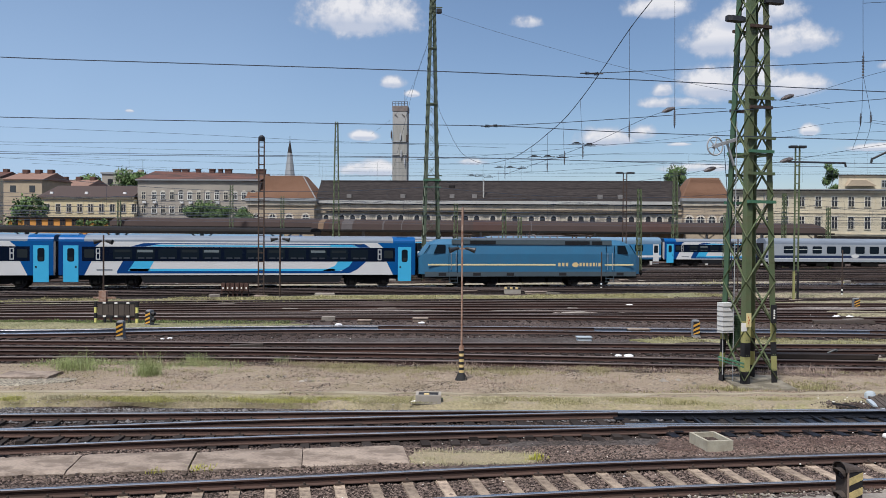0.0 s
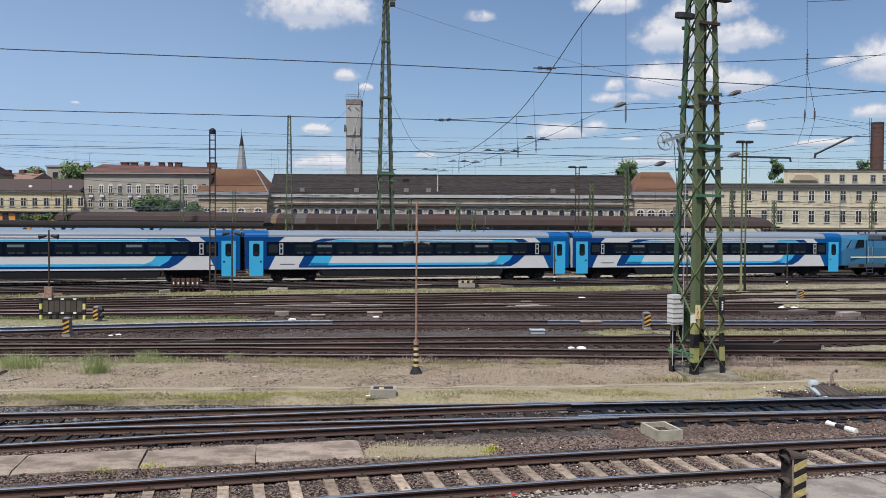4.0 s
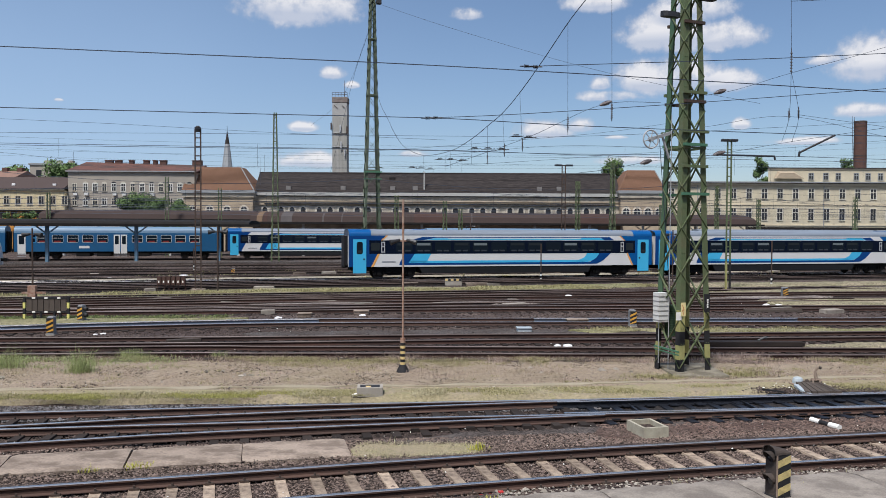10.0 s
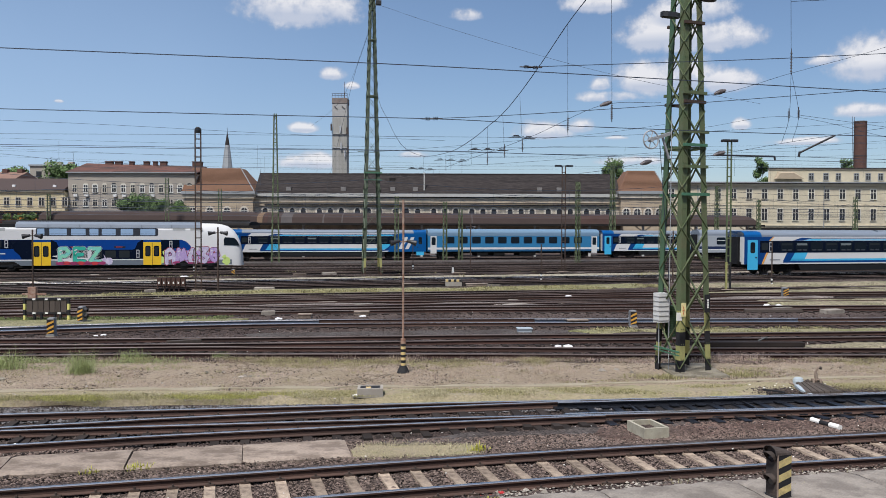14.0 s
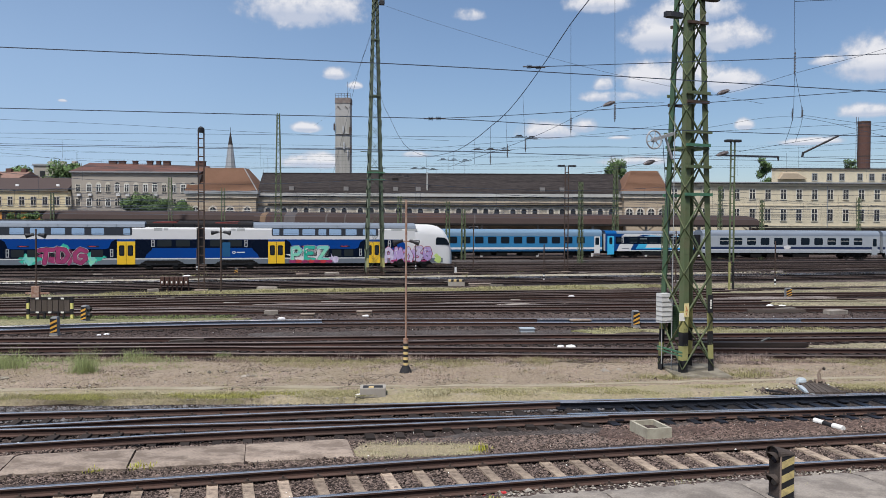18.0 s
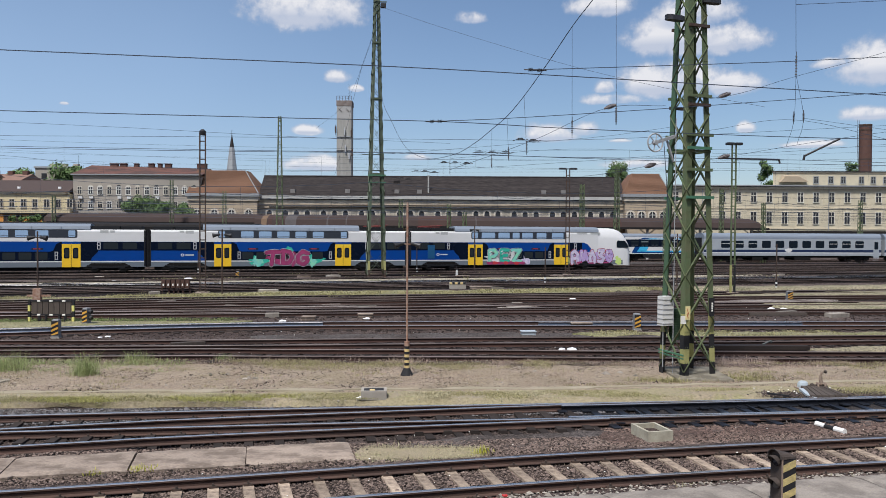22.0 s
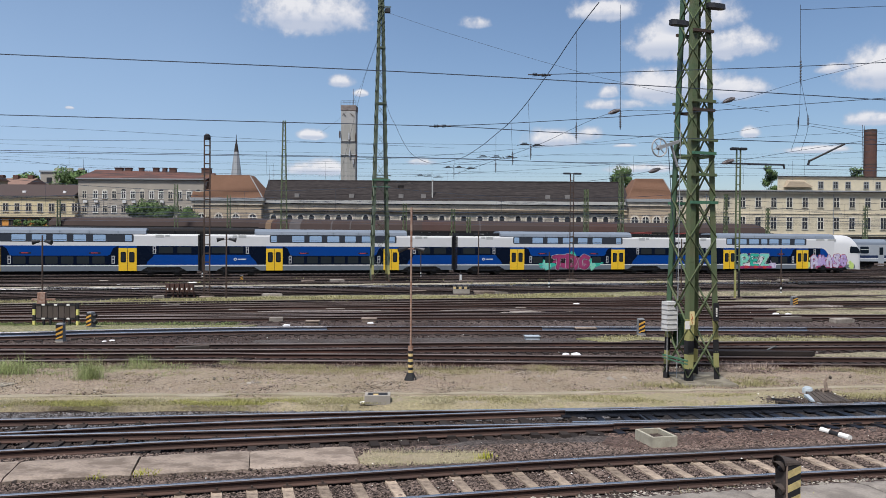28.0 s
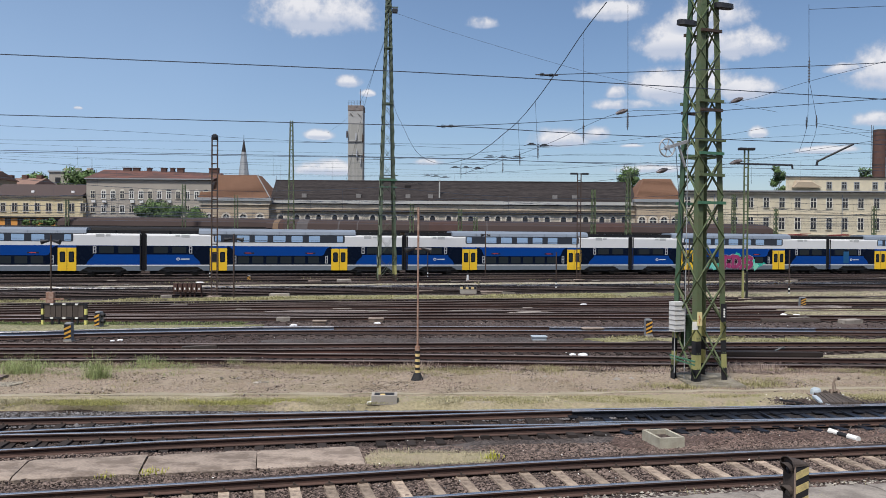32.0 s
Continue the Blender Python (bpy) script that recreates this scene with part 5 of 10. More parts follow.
tree(35.10, 175, GZ, 20.6, 2.7, 3600, "round green treetop behind the hall", 0.24, 2, low=0.72)
tree(62.59, 165, GZ, 19.3, 1.8, 2400, "slim green treetop behind the office", 0.21, 3, low=0.72)
tree(81.22, 168, GZ, 19.68, 1.4, 1500, "slim green treetop behind the office", 0.21, 4, low=0.72)
tree(-92.89, 200, GZ, 20.50, 4.6, 3800, "broad green treetop behind the houses", 0.3, 5, low=0.72)
tree(-89.88, 201, GZ, 20.79, 3.0, 2400, "broad green treetop behind the houses", 0.3, 9, low=0.72)
tree(-120.06, 230, GZ, 22.15, 4.4, 3200, "dark treetop behind the houses", 0.33, 6, low=0.72)
tree(-84.01, 140, GZ, 11.74, 4.0, 2200, "large grey-green tree beside the low house", 0.28, 7)
tree(-82.86, 141, GZ, 10.59, 3.2, 1500, "grey-green tree beside the low house", 0.28, 8)
for k, (bx, bz) in enumerate(((-53.62, 9.26), (-51.70, 9.65), (-49.49, 9.08), (-47.19, 9.38), (-45.46, 8.81))):
    tree(bx, 140 + 0.5 * (k % 2), GZ, bz + 0.3, 2.5, 6000, "bushy green tree before the grey house", 0.14, 20 + k, low=0.3)
for k in range(6):
    tree(-72.58 + k * 1.15, 136.4, GZ + 4.0, 2.75, 0.8, 700, "ivy hedge over the low shed", 0.14, 40 + k)


def reflection_row():
    """Unseen plain building row closing the place behind the viewer, added for dark reflections."""
    t = tagged(thing("rear_building_row", "unseen dark brick row added for dark window reflections", "building"), kind="structure")
    slab_wall(t, "wall", BRICK_RED, -260, 260, GZ, 15.0, -36.0, 8.0)
    quick("roof", lambda bm: loft(bm, [[(x, -27.5, 15.0), (x, -32.0, 18.5), (x, -36.5, 15.0)] for x in (-260, 260)]), ROOF_BROWN, t)


reflection_row()

# ---- masts, posts and small things in the yard ----
SIGN_W = mat("white_sign_plate", (0.78, 0.77, 0.72), 0.5, vary=0.08, bump=0)
SIGN_Y = mat("pale_yellow_sign", (0.72, 0.62, 0.30), 0.5, vary=0.1, bump=0)
LAMP_BLACK = mat("dark_lamp_housing", (0.02, 0.02, 0.022), 0.5, vary=0.2)


def angle_leg(bm, p, q, w, dx, dy, t=0.02):
    """An L-shaped steel leg from p to q, its flanges pointing along dx and dy."""
    prof = [(0, 0), (dx * w, 0), (dx * w, dy * t), (dx * t, dy * t), (dx * t, dy * w), (0, dy * w)]
    loft(bm, [[(p[0] + a, p[1] + b, p[2]) for a, b in prof], [(q[0] + a, q[1] + b, q[2]) for a, b in prof]])


def lattice_mast(name, label, cx, cy, base, top, height, bays, leg_w, turn=0.0, bands=(), material=None, brace_w=0.07, z0=GZ):
    """Tapering square lattice mast with four angle legs and crossed bracing on each face."""
    t = thing(name, label, "lattice mast", at=pose(cx, cy, z0, 0, 0, turn))
    m = material or GREEN_STEEL
    h = height - z0
    side = lambda z: base + (top - base) * z / h
    cor = ((-1, -1), (1, -1), (1, 1), (-1, 1))
    at = lambda k, z: (cor[k][0] * side(z) / 2, cor[k][1] * side(z) / 2, z)
    for k in range(4):
        cuts = [0.0] + [b for b, _ in bands] + [h]
        mats = [mm for _, mm in bands] + [GREEN_MID if k == 3 and bands and m is GREEN_STEEL else m]
        for a, b, mm in zip(cuts[:-1], cuts[1:], mats):
            quick("leg", lambda bm: angle_leg(bm, at(k, a), at(k, b), leg_w, -cor[k][0], -cor[k][1]), mm, t)
    # bay heights grow smaller with the width
    zs, z = [0.35], 0.35
    while z < h - 0.3 and len(zs) < bays:
        z += side(z) * 1.15 + 0.12
        zs.append(min(z, h))
    for f in range(4):
        a, b = f, (f + 1) % 4
        pairs = [(at(a, u), at(b, v)) for u, v in zip(zs[:-1], zs[1:])] + [(at(b, u), at(a, v)) for u, v in zip(zs[:-1], zs[1:])]
        if base > 0.8:
            for p, q in pairs:
                quick("brace", lambda bm: beam(bm, p, q, brace_w, 0.016), m, t)
        else:
            tagged(quick("lacing", lambda bm: [beam(bm, p, q, brace_w, 0.016) for p, q in pairs], m, t), kind="stuff")
    for i in range(5, len(zs), 5):
        quick("collar", lambda bm: [beam(bm, at(k, zs[i]), at((k + 1) % 4, zs[i]), brace_w, brace_w) for k in range(4)], m, t)
    return t, at, side


def near_mast():
    t, at, side = lattice_mast("catenary_mast", "tall green-painted steel lattice mast with black and ochre banded feet", 6.75, 23.42, 1.10, 0.26, 17.5, 34, 0.18, 23.0,
                               ((0.58, BLACK), (0.98, OCHRE), (1.36, BLACK), (1.95, OCHRE)), brace_w=0.055)
    inv = t.matrix_world.inverted()
    W = lambda x, y, z: inv @ Vector((x, y, z))
    for k in range(4):
        x, y, _ = at(k, 0)
        quick("footing", lambda bm: box(bm, x - 0.22, x + 0.22, y - 0.22, y + 0.22, -0.05, 0.16, 0.04), CONCRETE, t)
        def rivets(bm):
            for z in [0.6 + 0.42 * i for i in range(30)]:
                px_, py_, _ = at(k, z)
                s = (-1 if px_ < 0 else 1, -1 if py_ < 0 else 1)
                for u in (0.05, 0.12):
                    tube(bm, (px_ - s[0] * u, py_ + s[1] * 0.012, z), (px_ - s[0] * u, py_ - s[1] * 0.01, z), 0.014, 5)
        tagged(quick("rivets", rivets, GREEN_STEEL, t), kind="stuff")
    # ribbed cable box with conduit
    b = quick("cable_box", lambda bm: [box(bm, *(lambda c: (c.x - 0.26, c.x + 0.10, c.y - 0.25, c.y + 0.02, c.z, c.z + 0.83))(W(6.16, 23.55, 1.37)))], BOX_GREY, t, "pale grey ribbed cable box")
    for i in range(6):
        quick("rib", lambda bm: [box(bm, *(lambda c: (c.x - 0.27, c.x + 0.11, c.y - 0.262, c.y + 0.02, c.z + 0.05 + i * 0.135, c.z + 0.065 + i * 0.135))(W(6.16, 23.55, 1.37)))], T_SEAM, b)
    quick("conduit", lambda bm: [tube(bm, W(6.30, 23.25, 0.0), W(6.34, 23.28, 7.2), 0.012, 6), tube(bm, W(6.05, 23.35, 0.2), W(6.06, 23.4, 1.4), 0.012, 6)], ZINC, t)
    quick("hazard_sign", lambda bm: box(bm, *(lambda c: (c.x - 0.075, c.x + 0.075, c.y - 0.02, c.y, c.z, c.z + 0.37))(W(6.47, 22.42, 1.63))), SIGN_Y, t, "pale yellow high-voltage sign")
    quick("hazard_bolt", lambda bm: [beam(bm, W(6.44, 22.395, 1.94), W(6.49, 22.395, 1.80), 0.02, 0.012), beam(bm, W(6.49, 22.395, 1.81), W(6.44, 22.395, 1.79), 0.02, 0.012), beam(bm, W(6.44, 22.395, 1.80), W(6.48, 22.395, 1.68), 0.02, 0.012)], G_BOLT, t)
    quick("number_plate", lambda bm: box(bm, *(lambda c: (c.x - 0.10, c.x + 0.08, c.y - 0.03, c.y - 0.02, c.z, c.z + 0.22))(W(6.35, 22.42, 1.52))), SIGN_W, t, "small white plate")
    [quick("number_bar", lambda bm: box(bm, *(lambda c: (c.x - 0.022, c.x + 0.022, c.y - 0.02, c.y - 0.005, c.z, c.z + 0.05))(W(7.27, 22.87, 1.82 + 0.065 * i))), SIGN_W, t, "white stencilled mark") for i in range(4)]
    quick("number_back", lambda bm: box(bm, *(lambda c: (c.x - 0.085, c.x + 0.085, c.y - 0.004, c.y + 0.03, c.z, c.z + 0.50))(W(7.27, 22.87, 1.70))), BLACK, t, "black painted leg section")
    quick("brace_bar", lambda bm: [beam(bm, W(6.0, 23.6, 0.66), W(6.38, 22.5, 0.64), 0.045), beam(bm, W(6.0, 23.6, 0.58), W(6.38, 22.5, 0.55), 0.035)], GREEN_FRESH, t, "fresh green stay bars")
    # cross brackets
    for z, mm, l in ((4.98, GREEN_FRESH, 0.46), (5.75, GREEN_STEEL, 0.42), (6.35, GREEN_FRESH, 0.40), (6.72, GREEN_STEEL, 0.46), (7.55, DARK_STEEL, 0.36), (7.8, GREEN_STEEL, 0.40), (9.75, DARK_STEEL, 0.34)):
        for s in (-1, 1):
            yb = s * (side(z) / 2 + 0.05)
            quick("bracket", lambda bm: beam(bm, (-l, yb, z - GZ), (l, yb, z - GZ), 0.07, 0.08), mm, t, "steel cross bracket")
    # tension wheel on its arm
    c = W(5.70, 23.05, 6.50)
    wq = quick("tension_wheel", lambda bm: [tube(bm, c + Vector((0.25 * math.cos(a), 0, 0.25 * math.sin(a))), c + Vector((0.25 * math.cos(a + 0.3), 0, 0.25 * math.sin(a + 0.3))), 0.022, 6) for a in [k * 0.2618 for k in range(24)]] +
               [tube(bm, c, c + Vector((0.25 * math.cos(a), 0, 0.25 * math.sin(a))), 0.014, 5) for a in [k * 1.0472 + 0.3 for k in range(6)]] + [tube(bm, c - Vector((0, 0.06, 0)), c + Vector((0, 0.06, 0)), 0.07, 10)], ZINC, t, "grey spoked tension wheel")
    quick("wheel_arm", lambda bm: [beam(bm, c, c + Vector((0.75, 0.1, 0.22)), 0.07, 0.09), beam(bm, c + Vector((0.45, 0.1, 0.15)), c + Vector((0.7, 0.1, -0.5)), 0.05)], ZINC, t, "grey wheel bracket")
    # floodlights near the top
    for p_, s in (((6.30, 23.0, 9.90), -1), ((7.15, 23.2, 10.45), 1)):
        a = W(*p_)
        quick("floodlight", lambda bm: loft(bm, [[(a.x + s * u, a.y + v * w, a.z + k) for v, k in ((-0.12, -0.05), (0.12, -0.05), (0.10, 0.09), (-0.10, 0.09))] for u, w in ((-0.16, 0.5), (0.0, 1.0), (0.30, 1.0), (0.42, 0.6))]), LAMP_BLACK, t, "dark floodlight housing")
    for p_, q_ in (((4.28, 23.1, 7.44), (4.62, 23.12, 7.56)), ((7.62, 23.6, 7.86), (7.98, 23.65, 7.98)), ((5.45, 23.2, 5.83), (5.78, 23.25, 5.93)), ((7.62, 23.6, 6.12), (7.98, 23.65, 6.22))):
        def discs(bm):
            a, b = W(*p_), W(*q_)
            e = (b - a).normalized()
            u, v = e.orthogonal().normalized(), e.cross(e.orthogonal().normalized())
            prof = [(0.0, 0.02)] + [q for i in range(11) for q in ((i / 11 + 0.010, 0.034), (i / 11 + 0.020, 0.055), (i / 11 + 0.06, 0.044), (i / 11 + 0.07, 0.034))] + [(1.0, 0.02)]
            loft(bm, [[a.lerp(b, f) + (u * math.cos(k * 0.6283) + v * math.sin(k * 0.6283)) * rad * (0.55 + 0.75 * math.sin(math.pi * min(max(f, 0), 1))) for k in range(10)] for f, rad in prof])
        quick("insulator", discs, INSUL_GREY, t, "ribbed grey insulator")
    # grey-green cabinet between the legs
    [quick("tension_weight", lambda bm: tube(bm, W(6.46, 23.62, 0.95 + 0.068 * i), W(6.46, 23.62, 1.013 + 0.068 * i), 0.17, 14), GREEN_DARK, t, "dark green tension weight") for i in range(13)]
    quick("weight_rope", lambda bm: tube(bm, W(6.46, 23.62, 1.7), W(5.94, 23.05, 6.5), 0.01, 5), WIRE, t)
    return t


T_SEAM = mat("dark_seam", (0.26, 0.26, 0.255), 0.8, vary=0.1, bump=0)
G_BOLT = mat("red_bolt_paint", (0.50, 0.10, 0.03), 0.6, vary=0.1, bump=0)
GREEN_DARK = mat("dark_green_weights", (0.03, 0.055, 0.03), 0.7, scale=4, vary=0.3)
near_mast()
PLINTH = mat("mossy_dirty_concrete", (0.24, 0.215, 0.165), 0.95, scale=2.2, vary=0.4, second=(0.13, 0.115, 0.085), amount=0.9, bump=0.6, fine=25.0, hard=True)
tagged(quick("mast_foundation", lambda bm: box(bm, 6.20, 7.72, 22.25, 24.4, GZ - 0.1, GZ + 0.25, 0.06), PLINTH), "weathered concrete foundation block under the green mast", "foundation")

mid, _, _ = lattice_mast("catenary_mast", "slender green steel lattice mast rising high over the tracks", -6.60, 73.6, 1.66, 0.40, 25.05, 40, 0.20, 12.0, ((0.8, DARK_STEEL), (1.6, OCHRE)), DEEP_GREEN, brace_w=0.13)
for p_, q_, w in (((-0.3, -0.2, 24.5), (0.85, -0.2, 24.55), 0.09), ((-0.4, -0.3, 9.6), (0.9, -0.3, 9.6), 0.09), ((-1.3, -0.4, 11.0), (0.4, -0.4, 11.0), 0.07)):
    quick("bracket", lambda bm: beam(bm, p_, q_, w), DEEP_GREEN, mid)
quick("floodlight", lambda bm: box(bm, 0.32, 0.78, -0.45, -0.05, 24.0, 24.40, 0.05), LAMP_BLACK, mid, "dark floodlight housing")
quick("work_cage", lambda bm: [box(bm, -0.8, 0.8, -0.75, -0.68, 9.1, 9.22), box(bm, -0.8, 0.8, -0.75, -0.68, 8.5, 8.58)], GREEN_FRESH, mid)
lattice_mast("catenary_mast", "narrow green lattice mast behind the trains", -19.63, 95.0, 0.95, 0.35, 17.2, 34, 0.12, 10.0, brace_w=0.07)
lattice_mast("catenary_mast", "narrow green lattice mast beside the pavilion", 24.39, 121.0, 0.9, 0.5, 13.6, 26, 0.12, 10.0, brace_w=0.07)
for x, y, z in ((15.97, 100, 9.8), (39.01, 119, 10.3), (44.85, 118.5, 8.4), (58.4, 118, 8.8), (-6.32, 106, 8.2), (-0.11, 108, 7.6), (1.92, 108, 6.6), (-56.84, 118, 8.9), (-39.88, 118, 11.2), (-30.66, 112, 9.4), (30.5, 117, 7.5)):
    lattice_mast("signal_post", "slim weathered lattice post on the station side", x, y, 0.55, 0.45, z, 22, 0.09, 12.0, brace_w=0.05)


def ladder_post(x, y, z, label, w=0.36, material=None, lower=None, lamps=1, cross=0.0, head=0.35):
    """Two uprights with rungs, lamp heads on top."""
    t = thing("yard_light_mast", label, "light mast", at=pose(x, y, GZ, 0, 0, 8))
    m = material or DARK_STEEL
    h = z - GZ
    for s in (-1, 1):
        quick("upright", lambda bm: box(bm, s * w / 2 - 0.04, s * w / 2 + 0.04, -0.05, 0.05, 2.0 if lower else 0.0, h), m, t)
        if lower:
            quick("upright_foot", lambda bm: box(bm, s * w / 2 - 0.055, s * w / 2 + 0.055, -0.065, 0.065, 0, 2.0), (OCHRE, BLACK)[s > 0], t)
    n = int(h / 0.62)
    for k in range(1, n + 1):
        quick("rung", lambda bm: box(bm, -w / 2, w / 2, -0.02, 0.02, k * h / (n + 1) - 0.035, k * h / (n + 1) + 0.035), m, t)
    if lamps == 1:
        quick("lamp_head", lambda bm: [tube(bm, (0, 0, h - 0.2), (0, 0, h + 0.08), 0.17, 12, 0.22), tube(bm, (0, 0, h + 0.08), (0, 0, h + 0.2), 0.22, 12, 0.08)], LAMP_BLACK, t, "dark round lamp head")
    else:
        quick("lamp_bar", lambda bm: beam(bm, (-cross, 0, h), (cross, 0, h + 0.05), 0.08), m, t)
        for s in (-1, 1):
            quick("lamp_head", lambda bm: box(bm, s * cross - head, s * cross + head, -0.18, 0.18, h - 0.05, h + 0.12, 0.04), LAMP_BLACK, t, "dark flat lamp head")
    quick("foot", lambda bm: box(bm, -0.45, 0.45, -0.4, 0.4, -0.05, 0.12, 0.05), CONCRETE_PINK, t)
    return t


ladder_post(-16.41, 54.65, 10.5, "dark ladder-like yard light mast")
ladder_post(19.48, 56.91, 10.1, "green ladder-like yard light mast with ochre foot", 0.28, GREEN_STEEL, True, 2, 0.30, 0.26)
ladder_post(11.55, 81.06, 10.2, "rusty yard light mast with crossbar", 0.34, DARK_STEEL, None, 2, 0.55)


def loudspeaker_post(x, y, z, label, r=0.05, m=None, head=0.42, horn=0.22, mouth=0.155):
    t = thing("loudspeaker_post", label, "post", at=pose(x, y, GZ, 0, 0, 6))
    quick("pole", lambda bm: tube(bm, (0, 0, 0), (0, 0, z - GZ + 0.35), r, 8, r * 0.85), m or DARK_STEEL, t)
    h = z - GZ
    quick("arm", lambda bm: beam(bm, (-head, 0, h), (head, 0, h), 0.04), m or DARK_STEEL, t)
    for s in (-1, 1):
        quick("loudspeaker", lambda bm: [tube(bm, (s * head * 0.35, 0, h + 0.02), (s * head * 0.7, -0.02, h), mouth * 0.45, 10, mouth * 0.6), tube(bm, (s * head * 0.7, -0.02, h), (s * (head + horn * 0.6), -0.06, h - 0.05), mouth * 0.5, 12, mouth)], LAMP_BLACK, t, "dark horn loudspeaker")
    return t


pole = loudspeaker_post(-1.18, 22.95, 3.64, "thin rusty pole with striped foot and horn loudspeakers", 0.029, RUST, 0.26, 0.16, 0.085)
quick("pole_tip", lambda bm: tube(bm, (0, 0, 3.9), (0, 0, 5.0), 0.03, 8), RUST, pole)
for k in range(8):
    quick("band", lambda bm: tube(bm, (0, 0, 0.38 + k * 0.077), (0, 0, 0.457 + k * 0.077), 0.069, 14), (YELLOW, BLACK)[k % 2], pole)
quick("foot", lambda bm: tube(bm, (0, 0, 0.15), (0, 0, 0.385), 0.20, 12, 0.09), BLACK, pole, "flared black foot")
quick("mount", lambda bm: tube(bm, (0, 0, 0.996), (0, 0, 1.13), 0.073, 10), RUST, pole)
loudspeaker_post(-14.60, 52.81, 3.72, "dark post with two horn loudspeakers", 0.06, None, 0.42, 0.3)
p_ = loudspeaker_post(-23.42, 46.67, 3.55, "rusty post with two horn loudspeakers and a junction box", 0.055, None, 0.36, 0.28)
quick("junction_box", lambda bm: [box(bm, -0.22, 0.22, -0.2, 0.1, 0.2, 0.85, 0.03), beam(bm, (-0.55, -0.1, 0.45), (0.75, -0.1, 0.45), 0.1)], RUST, p_, "rust-brown junction box")
loudspeaker_post(18.06, 65.62, 3.6, "dark post with two horn loudspeakers", 0.06, None, 0.45, 0.3)
loudspeaker_post(2.42, 80.33, 4.2, "dark post with two horn loudspeakers", 0.06, None, 0.3, 0.25)
for x, y, z in ((7.7, 66.5, 3.0), (-3.3, 83.0, 2.6), (24.5, 62.0, 3.4), (-24.0, 78.5, 2.2)):
    q = thing("marker_post", "thin dark marker post among the tracks", "post", at=pose(x, y, GZ))
    quick("pole", lambda bm: tube(bm, (0, 0, 0), (0, 0, z), 0.05, 8), DARK_STEEL, q)
    for k in range(4):
        quick("band", lambda bm: tube(bm, (0, 0, 0.1 + 0.16 * k), (0, 0, 0.24 + 0.16 * k), 0.07, 8), (WHITE, BLACK)[k % 2], q)


def striped_face(t, x0, x1, z0, z1, y, n=4, name="stripe", slant=0.10, paint=None):
    """Slanted yellow stripes on a dark plate."""
    h = (z1 - z0) / n
    for k in range(n):
        a = z0 + k * h
        lo, hi = a + slant * 0.1, a + h * 0.55
        quick(name, lambda bm: plate(bm, [(x0, max(lo - slant / 2, z0)), (x1, min(lo + slant / 2, z1)), (x1, min(hi + slant / 2, z1)), (x0, max(hi - slant / 2, z0))], y - 0.008, y), paint or YELLOW, t)


def dwarf_signal(x, y, turn, h, w, d, label, lenses=True, stripes=4, group="striped dwarf signals", side=-1):
    """Low signal box: tapered body with sloping hood, striped face, lenses under visors on the other side."""
    t = thing("dwarf_signal", label, "dwarf signal", group, at=pose(x, y, GZ, 0, 0, turn))
    def body(bm):
        loft(bm, [[(-w / 2 * a, -d / 2 * b, z), (w / 2 * a, -d / 2 * b, z), (w / 2 * a, d / 2 * b, z), (-w / 2 * a, d / 2 * b, z)] for z, a, b in ((0, 1.08, 1.0), (h * 0.14, 1.08, 1.0), (h * 0.15, 1.0, 0.95), (h * 0.90, 0.96, 0.9), (h * 0.97, 0.84, 0.8), (h, 0.6, 0.55))])
    quick("housing", body, BLACK_HOUSE if h > 0.9 else HOUSE_GREY, t, "dark grey metal housing")
    if h <= 0.9:
        quick("face_plate", lambda bm: plate(bm, rect_xz(-w / 2 * 0.98, w / 2 * 0.98, h * 0.15, h * 0.91), -d / 2 * 0.955 - 0.003, -d / 2 * 0.9), BLACK, t)
    striped_face(t, -w / 2 * 0.97, w / 2 * 0.97, h * 0.16, h * 0.90, -d / 2 * 0.955, stripes, slant=w * 0.45, paint=None if h > 0.9 else SIG_ORANGE)
    if lenses:
        for z in (h * 0.78, h * 0.42):
            v = quick("visor", lambda bm: [tube(bm, (side * (w / 2 + 0.14), 0.0, z - 0.02), (side * (w / 2 - 0.02), 0.0, z), 0.10, 14, 0.085)], LAMP_BLACK, t, "black round visor")
            quick("lens", lambda bm: tube(bm, (side * (w / 2 + 0.145), 0.0, z - 0.02), (side * (w / 2 + 0.135), 0.0, z - 0.02), 0.07, 14), T_LENS, v)
    quick("base", lambda bm: box(bm, -w / 2 - 0.03, w / 2 + 0.03, -d / 2 - 0.03, d / 2 + 0.03, -0.05, 0.04), CONCRETE, t)
    return t


HOUSE_GREY = mat("weathered_grey_housing", (0.20, 0.205, 0.21), 0.6, scale=4, vary=0.3)


def rect_xz(x0, x1, z0, z1):
    return [(x0, z0), (x1, z0), (x1, z1), (x0, z1)]


BLACK_HOUSE = mat("dark_grey_housing", (0.045, 0.047, 0.05), 0.55, scale=4, vary=0.3)
T_LENS = glass("dark_signal_lens", (0.015, 0.015, 0.02), 0.1)
LEVER = mat("weathered_pale_steel", (0.30, 0.24, 0.19), 0.8, scale=6, vary=0.3, second=(0.17, 0.10, 0.07), amount=0.6)
HOUSE_BROWN = mat("dirty_brown_black_housing", (0.048, 0.040, 0.037), 0.75, scale=6, vary=0.5, second=(0.10, 0.078, 0.065), amount=0.6, bump=0.5)
PALE_STRIPE = mat("worn_yellow_stripe", (0.60, 0.49, 0.21), 0.8, scale=9, vary=0.3, second=(0.22, 0.18, 0.10), amount=0.75)


